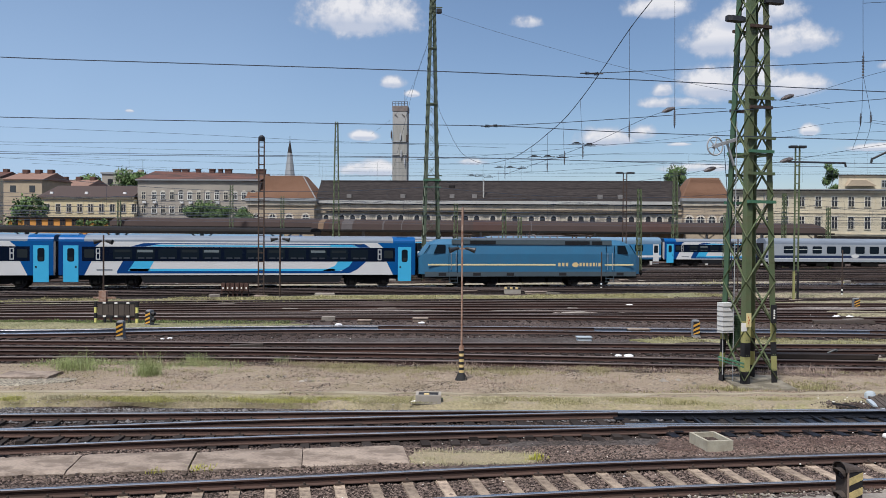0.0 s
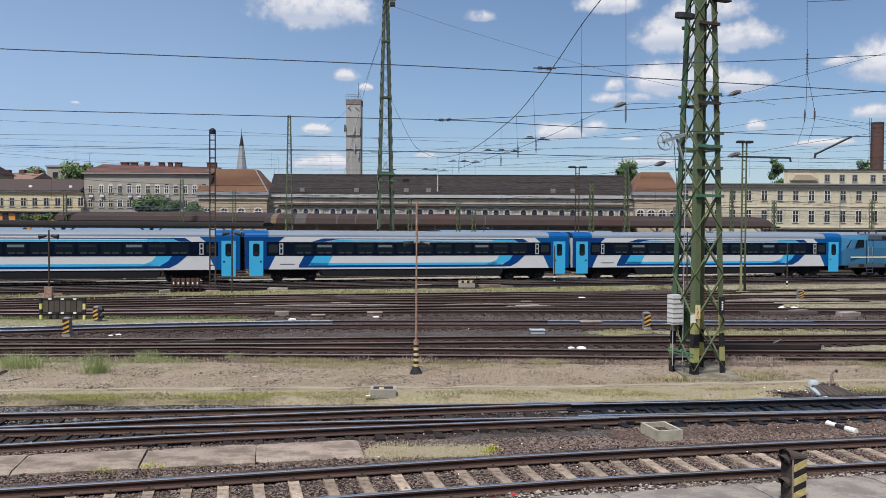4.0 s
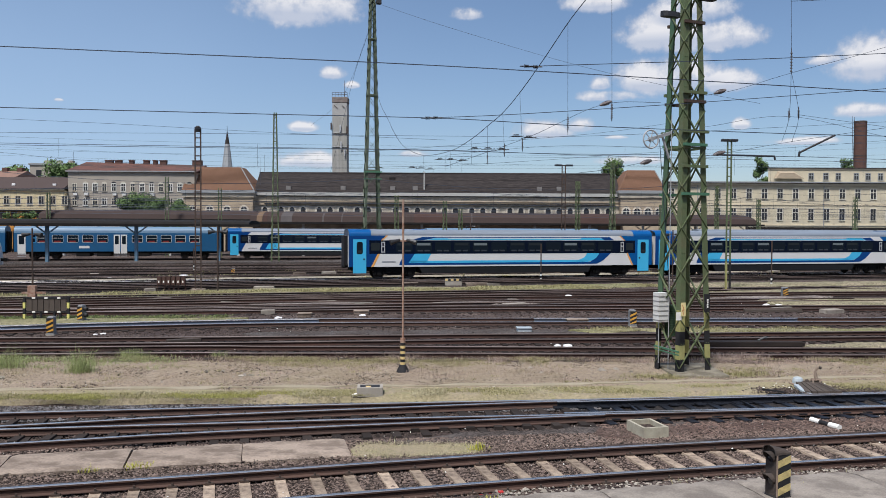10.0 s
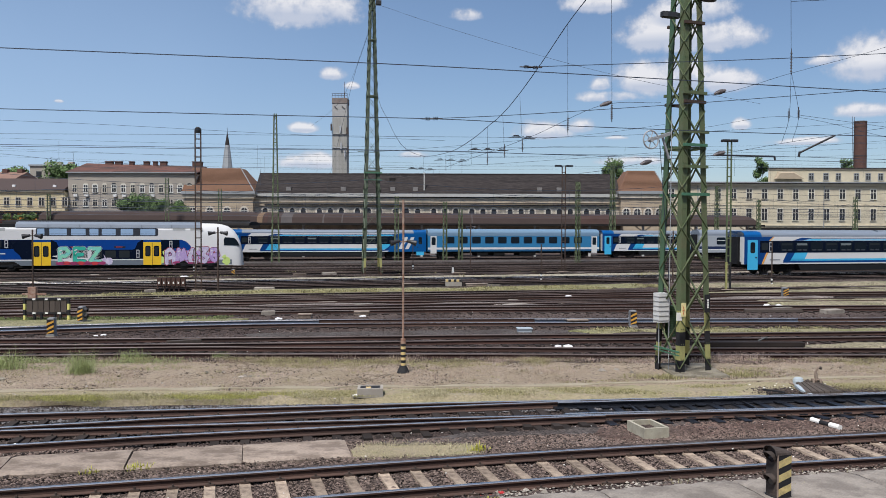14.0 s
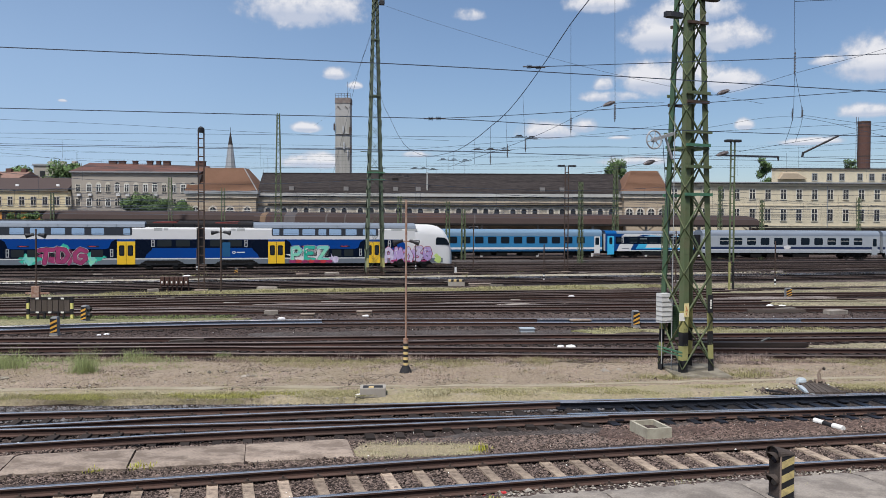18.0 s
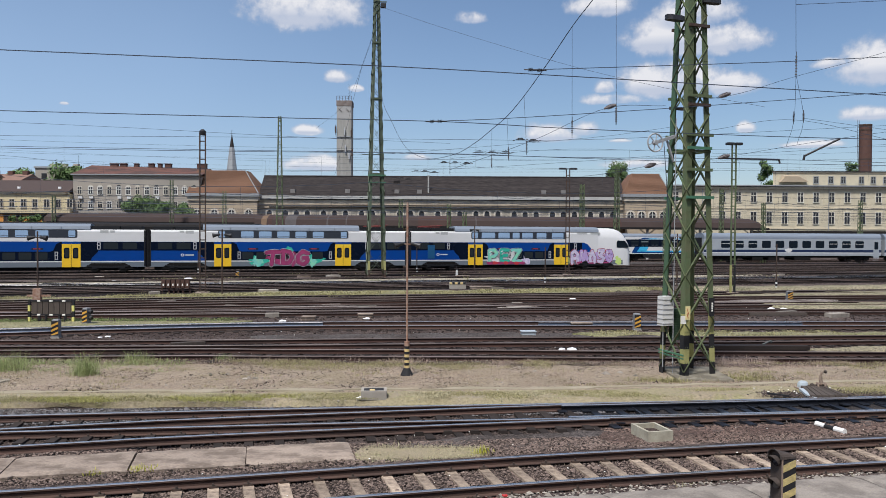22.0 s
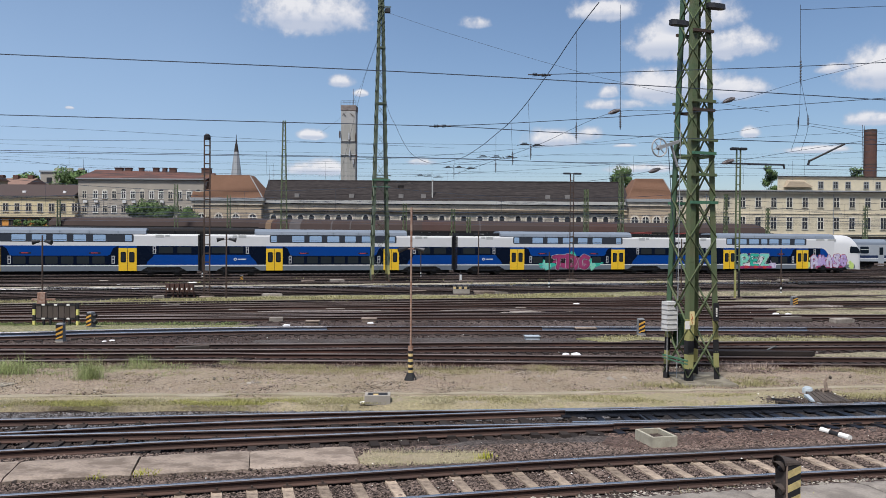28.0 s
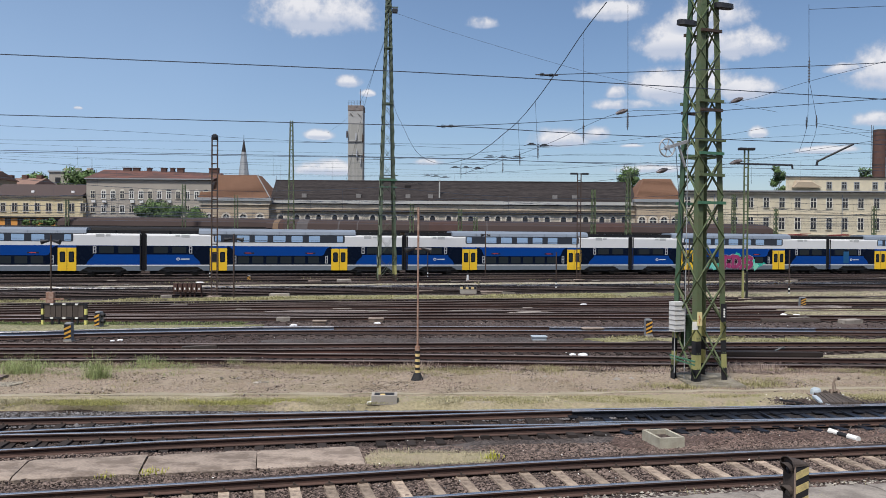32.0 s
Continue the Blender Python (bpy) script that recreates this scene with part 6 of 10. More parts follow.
def hooded_signal():
    """The nearest low signal: tapered housing, striped face, two lenses under curved hoods."""
    t = thing("dwarf_signal", "near dark dwarf signal with worn yellow stripes and two hooded lenses", "dwarf signal", "striped dwarf signals", at=pose(5.06, 12.45, GZ, 0, 0, 20))
    w, d, h = 0.25, 0.25, 0.98
    def housing(bm):
        rings = []
        for x, k in ((-w / 2, 1.0), (w / 2 - 0.03, 0.98), (w / 2, 0.90)):
            rings.append([(x, -d / 2, 0.17), (x, -d / 2, 0.80)] + [(x, -d / 2 * math.cos(math.pi * q / 10), 0.80 + (k * 0.115 - 0.2 * (x + 0.125)) * math.sin(math.pi * q / 10) ** 0.7) for q in range(1, 10)] + [(x, d / 2, 0.80), (x, d / 2, 0.17)])
        loft(bm, rings)
    quick("housing", housing, HOUSE_BROWN, t, "dirty brown-black metal housing with a rounded top")
    def cap(bm):
        arc = lambda x, r: [(x, -r * math.cos(math.pi * q / 12), 0.81 + (r * 0.95 - 0.25 * (x + 0.18)) * math.sin(math.pi * q / 12) ** 0.7) for q in range(13)]
        loft(bm, [arc(-w / 2 - 0.05, 0.140), arc(w / 2 - 0.08, 0.136), arc(w / 2 - 0.08, 0.126), arc(-w / 2 - 0.05, 0.130), arc(-w / 2 - 0.05, 0.140)], caps=False, closed=False)
    quick("cap", cap, HOUSE_BROWN, t, "bent overhanging cap sheet")
    quick("edge_strip", lambda bm: beam(bm, (-w / 2 - 0.004, -d / 2 - 0.004, 0.18), (-w / 2 - 0.004, -d / 2 - 0.004, 0.82), 0.018), LEVER, t, "worn pale edge strip")
    quick("foot", lambda bm: box(bm, -w / 2 - 0.012, w / 2 + 0.012, -d / 2 - 0.01, d / 2 + 0.01, 0.0, 0.175, 0.012), BLACK, t, "black foot box")
    y = -d / 2
    quick("face_plate", lambda bm: plate(bm, rect_xz(-w / 2 * 0.97, w / 2 * 0.97, 0.18, 0.81), y - 0.005, y + 0.02), BLACK, t)
    for k in range(3):
        z = 0.19 + k * 0.21
        quick("stripe", lambda bm: plate(bm, [(-w / 2 * 0.97, z), (w / 2 * 0.97, z + 0.075), (w / 2 * 0.97, z + 0.185), (-w / 2 * 0.97, z + 0.11)], y - 0.008, y), PALE_STRIPE, t, "worn yellow stripe")
    for z in (0.76, 0.42):
        def hood(bm):
            rings = []
            for x, rad in ((-w / 2 + 0.01, 0.088), (-w / 2 - 0.13, 0.094), (-w / 2 - 0.13, 0.084), (-w / 2 + 0.01, 0.078)):
                rings.append([(x + (0.07 * (1 - math.sin(a)) if x < -w / 2 else 0), rad * math.cos(a), z + rad * math.sin(a)) for a in [radians(-35 + 25 * i) for i in range(11)]])
            loft(bm, rings + rings[:1], caps=False, closed=False)
        v = quick("hood", hood, HOUSE_BROWN, t, "curved lens hood")
        quick("lens", lambda bm: tube(bm, (-w / 2 - 0.015, 0.0, z), (-w / 2 + 0.01, 0.0, z), 0.075, 16), T_LENS, v)
    quick("base", lambda bm: box(bm, -w / 2 - 0.04, w / 2 + 0.04, -d / 2 - 0.04, d / 2 + 0.04, -0.05, 0.03), CONCRETE, t)


hooded_signal()
dwarf_signal(-15.20, 31.71, 4.0, 0.74, 0.27, 0.30, "grey dwarf signal with orange-and-black stripes", False, 3)
dwarf_signal(-16.02, 36.23, -8.0, 0.76, 0.24, 0.34, "grey hooded dwarf signal with orange-and-black stripes", True, 3, side=1)
dwarf_signal(8.06, 35.49, 6.0, 0.74, 0.28, 0.30, "grey dwarf signal with orange-and-black stripes among weeds", False, 3)
dwarf_signal(21.11, 51.34, 6.0, 0.64, 0.35, 0.30, "small striped dwarf signal on a pale strip", False, 3)
dwarf_signal(-19.11, 74.13, 6.0, 0.55, 0.30, 0.25, "small striped dwarf signal beyond the sand path", False, 3)


def board_barrier():
    t = thing("board_barrier", "dark timber board barrier with yellow-and-black end posts", "barrier", at=pose(-17.85, 36.80, GZ, 0, 0, 2))
    for k in range(7):
        quick("board", lambda bm: box(bm, -0.86 + k * 0.25, -0.64 + k * 0.25, -0.03, 0.03, 0.42, 0.98), BOARD, t)
    for z in (0.38, 1.0):
        quick("rail_bar", lambda bm: box(bm, -0.98, 0.98, -0.05, 0.05, z - 0.03, z + 0.03), BLACK, t)
        for x in (-0.55, 0.0, 0.56):
            quick("white_mark", lambda bm: box(bm, x - 0.07, x + 0.07, -0.058, 0.0, z - 0.034, z + 0.034), SIGN_W, t)
    for s in (-1, 1):
        for k in range(4):
            quick("end_post", lambda bm: box(bm, s * 0.97 - 0.05, s * 0.97 + 0.05, -0.07, 0.05, 0.02 + k * 0.26, 0.28 + k * 0.26), (YELLOW_P, BLACK)[k % 2 == 1], t)
    for x in (-0.55, -0.25, 0.35, 0.6):
        quick("leg", lambda bm: box(bm, x - 0.04, x + 0.04, -0.04, 0.06, 0.0, 0.4), BLACK, t)


BOARD = mat("dark_weathered_board", (0.085, 0.07, 0.06), 0.85, scale=3, vary=0.3, stretch=(3, 3, 0.4), rnd=0.2)
YELLOW_P = mat("pale_yellow_paint", (0.66, 0.62, 0.20), 0.7, vary=0.15)
board_barrier()


def relay_rack():
    t = thing("relay_rack", "rust-brown boxed relay rack on short legs with pale tags", "equipment rack", at=pose(-18.17, 54.60, GZ, 0, 0, 6))
    for k in range(6):
        quick("cabinet", lambda bm: box(bm, -0.92 + k * 0.31, -0.66 + k * 0.31, -0.15, 0.15, 0.38, 0.92, 0.02), RUST_DARK, t)
        quick("tag", lambda bm: box(bm, -0.83 + k * 0.31, -0.75 + k * 0.31, -0.16, -0.14, 0.52, 0.66), SIGN_W, t)
    for x in (-0.9, -0.45, -0.15, 0.15, 0.45, 0.9):
        quick("leg", lambda bm: box(bm, x - 0.04, x + 0.04, -0.04, 0.04, 0, 0.4), RUST_DARK, t)


RUST_DARK = mat("dark_rust", (0.085, 0.05, 0.04), 0.85, scale=4, vary=0.3)
relay_rack()


TROUGH_CONC = mat("lichened_trough_concrete", (0.42, 0.395, 0.31), 0.93, scale=5, vary=0.3, second=(0.26, 0.235, 0.18), amount=0.7, bump=0.25, fine=60.0)


def concrete_trough():
    t = thing("concrete_trough", "open weathered concrete box lying between the tracks", "concrete box", at=pose(4.10, 16.62, GZ + 0.05, 0, 0, 14))
    def shape(bm):
        a, b, h, w = 0.27, 0.375, 0.215, 0.055
        loft(bm, [[(x * a, y * b, 0) for x, y in ((-1, -1), (1, -1), (1, 1), (-1, 1))], [(x * a, y * b, h) for x, y in ((-1, -1), (1, -1), (1, 1), (-1, 1))],
                  [(x * (a - w), y * (b - w), h) for x, y in ((-1, -1), (1, -1), (1, 1), (-1, 1))], [(x * (a - w), y * (b - w), 0.06) for x, y in ((-1, -1), (1, -1), (1, 1), (-1, 1))]])
    quick("box", shape, TROUGH_CONC, t)
    quick("earth_fill", lambda bm: box(bm, -0.225, 0.225, -0.33, 0.33, 0.02, 0.115), BALLAST, t, "dirt gathered in the box")
    for x in (-0.2, 0.2):
        quick("foot", lambda bm: box(bm, x - 0.05, x + 0.05, -0.25, 0.25, -0.06, 0.0), CONCRETE, t)


concrete_trough()


def cable_pit():
    t = thing("cable_pit", "square concrete cable pit with a dark striped lid", "cable pit", at=pose(-1.82, 19.95, GZ + 0.13, 0, 0, 4))
    for x0, x1, y0, y1 in ((-0.31, 0.31, -0.25, -0.18), (-0.31, 0.31, 0.18, 0.25), (-0.31, -0.24, -0.18, 0.18), (0.24, 0.31, -0.18, 0.18)):
        quick("wall", lambda bm: box(bm, x0, x1, y0, y1, 0, 0.23, 0.012), CONCRETE, t)
    quick("lid", lambda bm: box(bm, -0.24, 0.24, -0.18, 0.18, 0.16, 0.22), BLACK, t)
    quick("lid_mark", lambda bm: box(bm, -0.10, 0.02, -0.17, -0.06, 0.222, 0.24), YELLOW, t)
    quick("insulator", lambda bm: tube(bm, (-0.42, -0.2, 0.03), (-0.30, -0.2, 0.06), 0.04, 8), SIGN_W, t)


cable_pit()


def point_machine():
    t = thing("point_machine", "grey turnout machine with a bent hand lever on dark timbers", "point machine", at=pose(9.22, 20.78, GZ + 0.165, 0, 0, 0) @ Matrix.Diagonal((0.82, 0.86, 0.86, 1)))
    rng = random.Random(5)
    for k in range(6):
        a0, a1 = -0.16 + k * 0.115, -0.46 + k * 0.185
        y1, z = 0.70 - 0.05 * (k % 3), 0.03 + rng.uniform(0, 0.03)
        quick("plank", lambda bm: loft(bm, [[(a1, -0.72, z - 0.04), (a1 + 0.17, -0.72, z - 0.04), (a1 + 0.165, -0.72, z + 0.035), (a1 + 0.005, -0.72, z + 0.035)],
                                            [(a0, y1, z + 0.01), (a0 + 0.11, y1, z + 0.01), (a0 + 0.105, y1, z + 0.085), (a0 + 0.005, y1, z + 0.085)]]), BOARD, t)
    def dome(bm):
        loft(bm, [[(-0.08 + 0.17 * q * math.cos(a * math.pi / 5), 0.66 + 0.15 * q * math.sin(a * math.pi / 5), z) for a in range(10)] for z, q in ((0.0, 1.0), (0.14, 1.0), (0.21, 0.85), (0.25, 0.5))])
    quick("cover", dome, BLUE_BOX, t, "rounded pale blue-grey machine cover")
    quick("cover_rim", lambda bm: box(bm, -0.29, 0.12, 0.47, 0.85, 0.0, 0.06, 0.015), LEVER, t)
    quick("cable_duct", lambda bm: [beam(bm, (-0.36, 0.15, 0.09), (-0.45, -0.50, 0.05), 0.13, 0.07), beam(bm, (-0.45, -0.50, 0.05), (-0.33, -0.80, 0.0), 0.12, 0.06)], BLUE_BOX, t)
    quick("rod", lambda bm: [tube(bm, (0.02, 0.55, 0.12), (0.62, 0.52, 0.12), 0.035, 8), tube(bm, (0.12, 0.54, 0.12), (0.20, 0.53, 0.15), 0.075, 8)], BOARD, t)
    for dx in (0.30, 0.52):
        quick("bracket", lambda bm: [beam(bm, (dx, 0.40, 0.0), (dx, 0.46, 0.24), 0.05, 0.04), beam(bm, (dx, 0.60, 0.0), (dx, 0.52, 0.24), 0.05, 0.04)], LEVER, t)
    quick("crossbar", lambda bm: tube(bm, (0.26, 0.49, 0.20), (0.58, 0.49, 0.20), 0.028, 8), LEVER, t)
    pts = [(0.40, 0.49, 0.16), (0.37, 0.49, 0.34), (0.39, 0.49, 0.46), (0.45, 0.49, 0.55), (0.51, 0.49, 0.60)]
    quick("lever", lambda bm: [tube(bm, a, b, 0.034, 8) for a, b in zip(pts[:-1], pts[1:])] + [tube(bm, (0.46, 0.49, 0.18), (0.43, 0.49, 0.42), 0.022, 8)], LEVER, t, "bent weathered hand lever")
    quick("grip", lambda bm: tube(bm, (0.49, 0.49, 0.585), (0.57, 0.49, 0.54), 0.045, 8), BOARD, t)


point_machine()


def slab(x0, y0, length, width, turn, z, h=0.18, group="concrete slabs along the track", label="stained pinkish concrete slab along the track", m=None):
    t = tagged(quick("concrete_slab", lambda bm: slab_shape(bm, length, width, h), m or CONCRETE_PINK), label, "concrete slab", group)
    t.matrix_world = pose(x0, y0, z, 0, 0, turn)
    return t


def slab_shape(bm, length, width, h):
    """A cast slab with worn, wavering edges, a slightly uneven top and one chipped corner."""
    n, m = 26, 8
    seed = length * 37.0
    def wear(k, side):
        return 0.05 * noise.fractal((k * 0.33, seed, side), 0.9, 2.0, 4) - (0.07 if noise.noise((k * 0.8, seed + 4, side)) > 0.42 else 0)
    top = []
    for k in range(n + 1):
        x = length * k / n
        y0, y1 = -wear(k, 0.0), width + wear(k, 7.0)
        x += (0.03 * noise.noise((seed, 3.0, 0.5)) if k in (0, n) else 0)
        top.append([bm.verts.new((x, y0 + (y1 - y0) * j / m, 0.012 * noise.noise((x * 1.7, j * 0.5, seed)) - (0.03 if j in (0, m) else 0) - (0.015 if k in (0, n) else 0))) for j in range(m + 1)])
    for a, b in zip(top[:-1], top[1:]):
        for j in range(m):
            bm.faces.new((a[j], b[j], b[j + 1], a[j + 1]))
    rim = [r[0] for r in top] + top[-1][1:] + [r[m] for r in top[-2::-1]] + top[0][m - 1:0:-1]
    low = [bm.verts.new((v.co.x, v.co.y, -h)) for v in rim]
    for i in range(len(rim)):
        j = (i + 1) % len(rim)
        bm.faces.new((rim[i], low[i], low[j], rim[j]))


x, y = -12.95, 12.12
for L_ in (1.90, 1.88, 1.90, 2.03, 1.96, 1.94):
    slab(x, y, L_ - 0.03, 1.27, 13.2 + random.uniform(-0.6, 0.6), -0.078 + random.uniform(-0.012, 0.012))
    x, y = x + L_ * math.cos(radians(13.2)), y + L_ * math.sin(radians(13.2))
slab(-13.9, 21.5, 1.45, 1.0, 6, GZ + 0.275, 0.1, "", "broken pale concrete patch in the dirt strip")
x, y = 0.75, 10.6
for L_ in (2.1, 2.3, 2.2, 2.4, 2.2):
    slab(x, y, L_ - 0.025, 1.75, 13.0 + random.uniform(-0.4, 0.4), -0.04 + random.uniform(-0.01, 0.01), label="broad grey concrete slab beside the nearest track", group="broad slabs beside the nearest track", m=SLAB_GREY)
    x, y = x + L_ * math.cos(radians(13.0)), y + L_ * math.sin(radians(13.0))
strip("concrete_patch", "flat pale broken concrete patch in the dirt", PALE_STRIP, [(-17, 20.3), (-13, 20.2), (-11.6, 21.4)], [(-17, 22.6), (-12.8, 22.2), (-11.6, 21.9)], 0.205, rough=0.35, seed=27, step=0.15, category="concrete patch")


def litter(x, y, s, m, label, cat="litter", name="litter", turn=0.0, flat=0.5):
    def lump(bm):
        bmesh.ops.create_icosphere(bm, subdivisions=2, radius=s)
        for v in bm.verts:
            k = 1 + 0.35 * noise.noise(v.co * (3.0 / s) + Vector((x, y, 0)))
            v.co = Vector((v.co.x * k * 1.3, v.co.y * k, max(v.co.z * k * flat, -s * 0.25)))
    ob = tagged(quick(name, lump, m), label, cat, "scattered litter")
    ob.matrix_world = pose(x, y, GZ + s * 0.25, 0, 0, turn)


PLASTIC = mat("white_plastic_bag", (0.80, 0.80, 0.80), 0.5, vary=0.08)
for x, y, s in ((4.02, 29.35, 0.10), (4.36, 29.24, 0.14), (-4.41, 45.36, 0.16), (-3.94, 39.16, 0.13), (7.56, 50.71, 0.2), (17.75, 45.57, 0.16), (18.38, 45.46, 0.15), (21.73, 56.39, 0.16), (-13.33, 32.02, 0.09), (-13.55, 31.82, 0.07), (-22.05, 69.30, 0.3), (-26.78, 65.62, 0.25), (10.1, 18.2, 0.07), (9.4, 17.1, 0.06), (-9.9, 23.2, 0.12), (-5.2, 11.9, 0.06), (-4.55, 12.15, 0.05), (5.7, 13.5, 0.07), (-7.67, 37.80, 0.14)):
    litter(x, y, s, PLASTIC, "crumpled white plastic litter on the ballast")
pipe = thing("marker_pipe", "white pipe with a black middle lying on the ballast", "pipe", at=pose(7.93, 17.78, GZ + 0.09, 0, 0, -70))
for a, b, m in ((0.0, 0.28, SIGN_W), (0.28, 0.58, BLACK), (0.58, 0.88, SIGN_W)):
    quick("section", lambda bm: tube(bm, (a * 0.88, 0, 0), (b * 0.88, 0, 0), 0.05 if m is BLACK else 0.062, 12, 0.05 if a == 0 else 0.062 if m is SIGN_W else None), m, pipe)


def cable_box(x, y, w, d, h, m, label, turn=4):
    t = thing("cable_box", label, "cable box", "cable boxes among the tracks", at=pose(x, y, GZ, 0, 0, turn))
    quick("body", lambda bm: box(bm, -w / 2, w / 2, -d / 2, d / 2, 0, h, 0.02), m, t)
    quick("lid", lambda bm: box(bm, -w / 2 - 0.03, w / 2 + 0.03, -d / 2 - 0.03, d / 2 + 0.03, h, h + 0.05, 0.015), m, t)


cable_box(3.20, 33.44, 0.56, 0.40, 0.15, BLUE_BOX, "pale grey-blue cable box beside the track")
for x, y, w in ((-4.09, 40.11, 0.7), (-6.62, 38.74, 0.6), (1.26, 76.23, 1.2), (-13.02, 73.50, 1.1), (-2.52, 60.69, 1.0), (9.97, 76.65, 1.2), (5.88, 36.75, 0.9), (2.31, 60.90, 1.6), (-18.90, 65.10, 1.2)):
    cable_box(x, y, w, 0.5, 0.14, CONCRETE_PINK, "low concrete cable box beside the track")
blk = thing("concrete_block", "grey concrete block with a yellow-and-black marked top edge", "concrete block", at=pose(0.58, 60.59, GZ, 0, 0, 4))
quick("body", lambda bm: box(bm, -0.60, 0.60, -0.3, 0.3, 0, 0.50, 0.04), CONCRETE, blk)
for k in range(6):
    quick("edge_mark", lambda bm: box(bm, -0.60 + 0.2 * k, -0.42 + 0.2 * k, -0.32, -0.29, 0.36, 0.52), (YELLOW, BLACK)[k % 2], blk)
bol = thing("white_bollard", "small white bollard among the tracks", "bollard", at=pose(0.68, 77.70, GZ))
quick("post", lambda bm: tube(bm, (0, 0, 0), (0, 0, 0.62), 0.12, 10, 0.10), BOX_GREY, bol)
quick("cap", lambda bm: tube(bm, (0, 0, 0.62), (0, 0, 0.95), 0.05, 8, 0.03), BLACK, bol)
brk = tagged(quick("brake_shoe", lambda bm: [box(bm, -0.20, 0.20, -0.04, 0.04, 0, 0.05, 0.01), box(bm, 0.10, 0.18, -0.04, 0.04, 0.05, 0.09, 0.01)], mat("red_paint", (0.45, 0.03, 0.03), 0.6, vary=0.2)), "red steel brake shoe beside the rail", "brake shoe")
brk.matrix_world = pose(0.74, 12.70, -0.18, 0, 0, 14)
# concrete cover slabs, short planks and sleepers' ends lying among the far tracks
TARRED = mat("tarred_timber", (0.020, 0.016, 0.015), 0.75, scale=2, vary=0.4, second=(0.045, 0.034, 0.028), amount=0.6, stretch=(0.3, 3, 3), rnd=0.2)
STEEL_GREY = mat("worn_grey_bar", (0.10, 0.11, 0.11), 0.6, 0.2, scale=4, vary=0.3)
COVER = mat("pale_cover_concrete", (0.27, 0.245, 0.21), 0.93, scale=3, vary=0.3, second=(0.15, 0.13, 0.11), amount=0.8, rnd=0.35)
rng_c = random.Random(77)
for k in range(34):
    far = k < 22
    x, y = rng_c.uniform(-32, 34), rng_c.uniform(57, 80) if far else rng_c.uniform(38.5, 50)
    y += 0.26 * x if far else 0.14 * x
    l, w = rng_c.uniform(0.5, 1.5), rng_c.uniform(0.25, 0.5)
    h = rng_c.uniform(0.05, 0.12)
    ob = tagged(quick("cable_cover", lambda bm: loft(bm, [[(a * l / 2 * q, b * w / 2 * q, z) for a, b in ((-1, -1), (1, -0.94), (0.97, 1), (-0.98, 0.96))] for z, q in ((-0.1, 1.0), (h * 0.8, 1.0), (h, 0.95))]), COVER), "pale weathered concrete cable cover among the tracks", "cable cover", "cable covers among the yard tracks")
    ob.matrix_world = pose(x, y, GZ + 0.10, rng_c.uniform(-4, 4), rng_c.uniform(-3, 3), rng_c.uniform(0, 30))
# old rails and timber lying about
for x, y, l, turn, m in ((-30.8, 62.15, 3.0, 8, BLACK), (19.43, 57.96, 2.4, 8, BOARD), (-20.48, 50.19, 2.5, 10, BOARD), (15.23, 42.00, 3.0, 4, BOARD), (-9.97, 29.40, 1.2, 30, BOARD), (7.3, 25.4, 0.9, 20, BOARD)):
    ob = tagged(quick("old_timber", lambda bm: box(bm, 0, l, -0.12, 0.12, 0, 0.16, 0.02), m), "dark old timber lying on the ballast", "timber", "loose timbers")
    ob.matrix_world = pose(x, y, GZ, 0, 0, turn)
ob = tagged(quick("iron_bar", lambda bm: beam(bm, (0, 0, 0), (0.40, -0.36, 0.0), 0.05, 0.05), BLACK), "rusty iron bar lying by the turnout machine", "iron bar")
ob.matrix_world = pose(7.92, 20.52, GZ + 0.21)
ob = thing("timber_stack", "stack of tarred black timbers lying between the yard tracks", "timber", "loose timbers", at=pose(8.75, 28.56, GZ, 0, 0, 1.4))
for k, (y0, z0, a, l) in enumerate(((-0.16, 0.0, 0.0, 3.6), (0.14, 0.0, 0.1, 3.5), (-0.10, 0.165, 0.05, 3.62), (0.13, 0.165, -0.2, 2.5))):
    quick("timber", lambda bm: box(bm, a, a + l, y0 - 0.13, y0 + 0.13, z0, z0 + 0.16, 0.02), TARRED, ob)
ob = tagged(quick("bent_rail_clip", lambda bm: [tube(bm, (0, 0, 0), (0.28, 0, 0.12), 0.03, 6), tube(bm, (0.28, 0, 0.12), (0.33, 0, 0.08), 0.04, 6)], STEEL_GREY), "bent grey steel bar lying on the timbers", "steel bar")
ob.matrix_world = pose(10.9, 28.72, GZ + 0.33, 0, 0, 5)

# ---- overhead wires ----
wiring = thing("overhead_wiring", "cross span and line wires with insulators strung between the masts", "overhead wires")


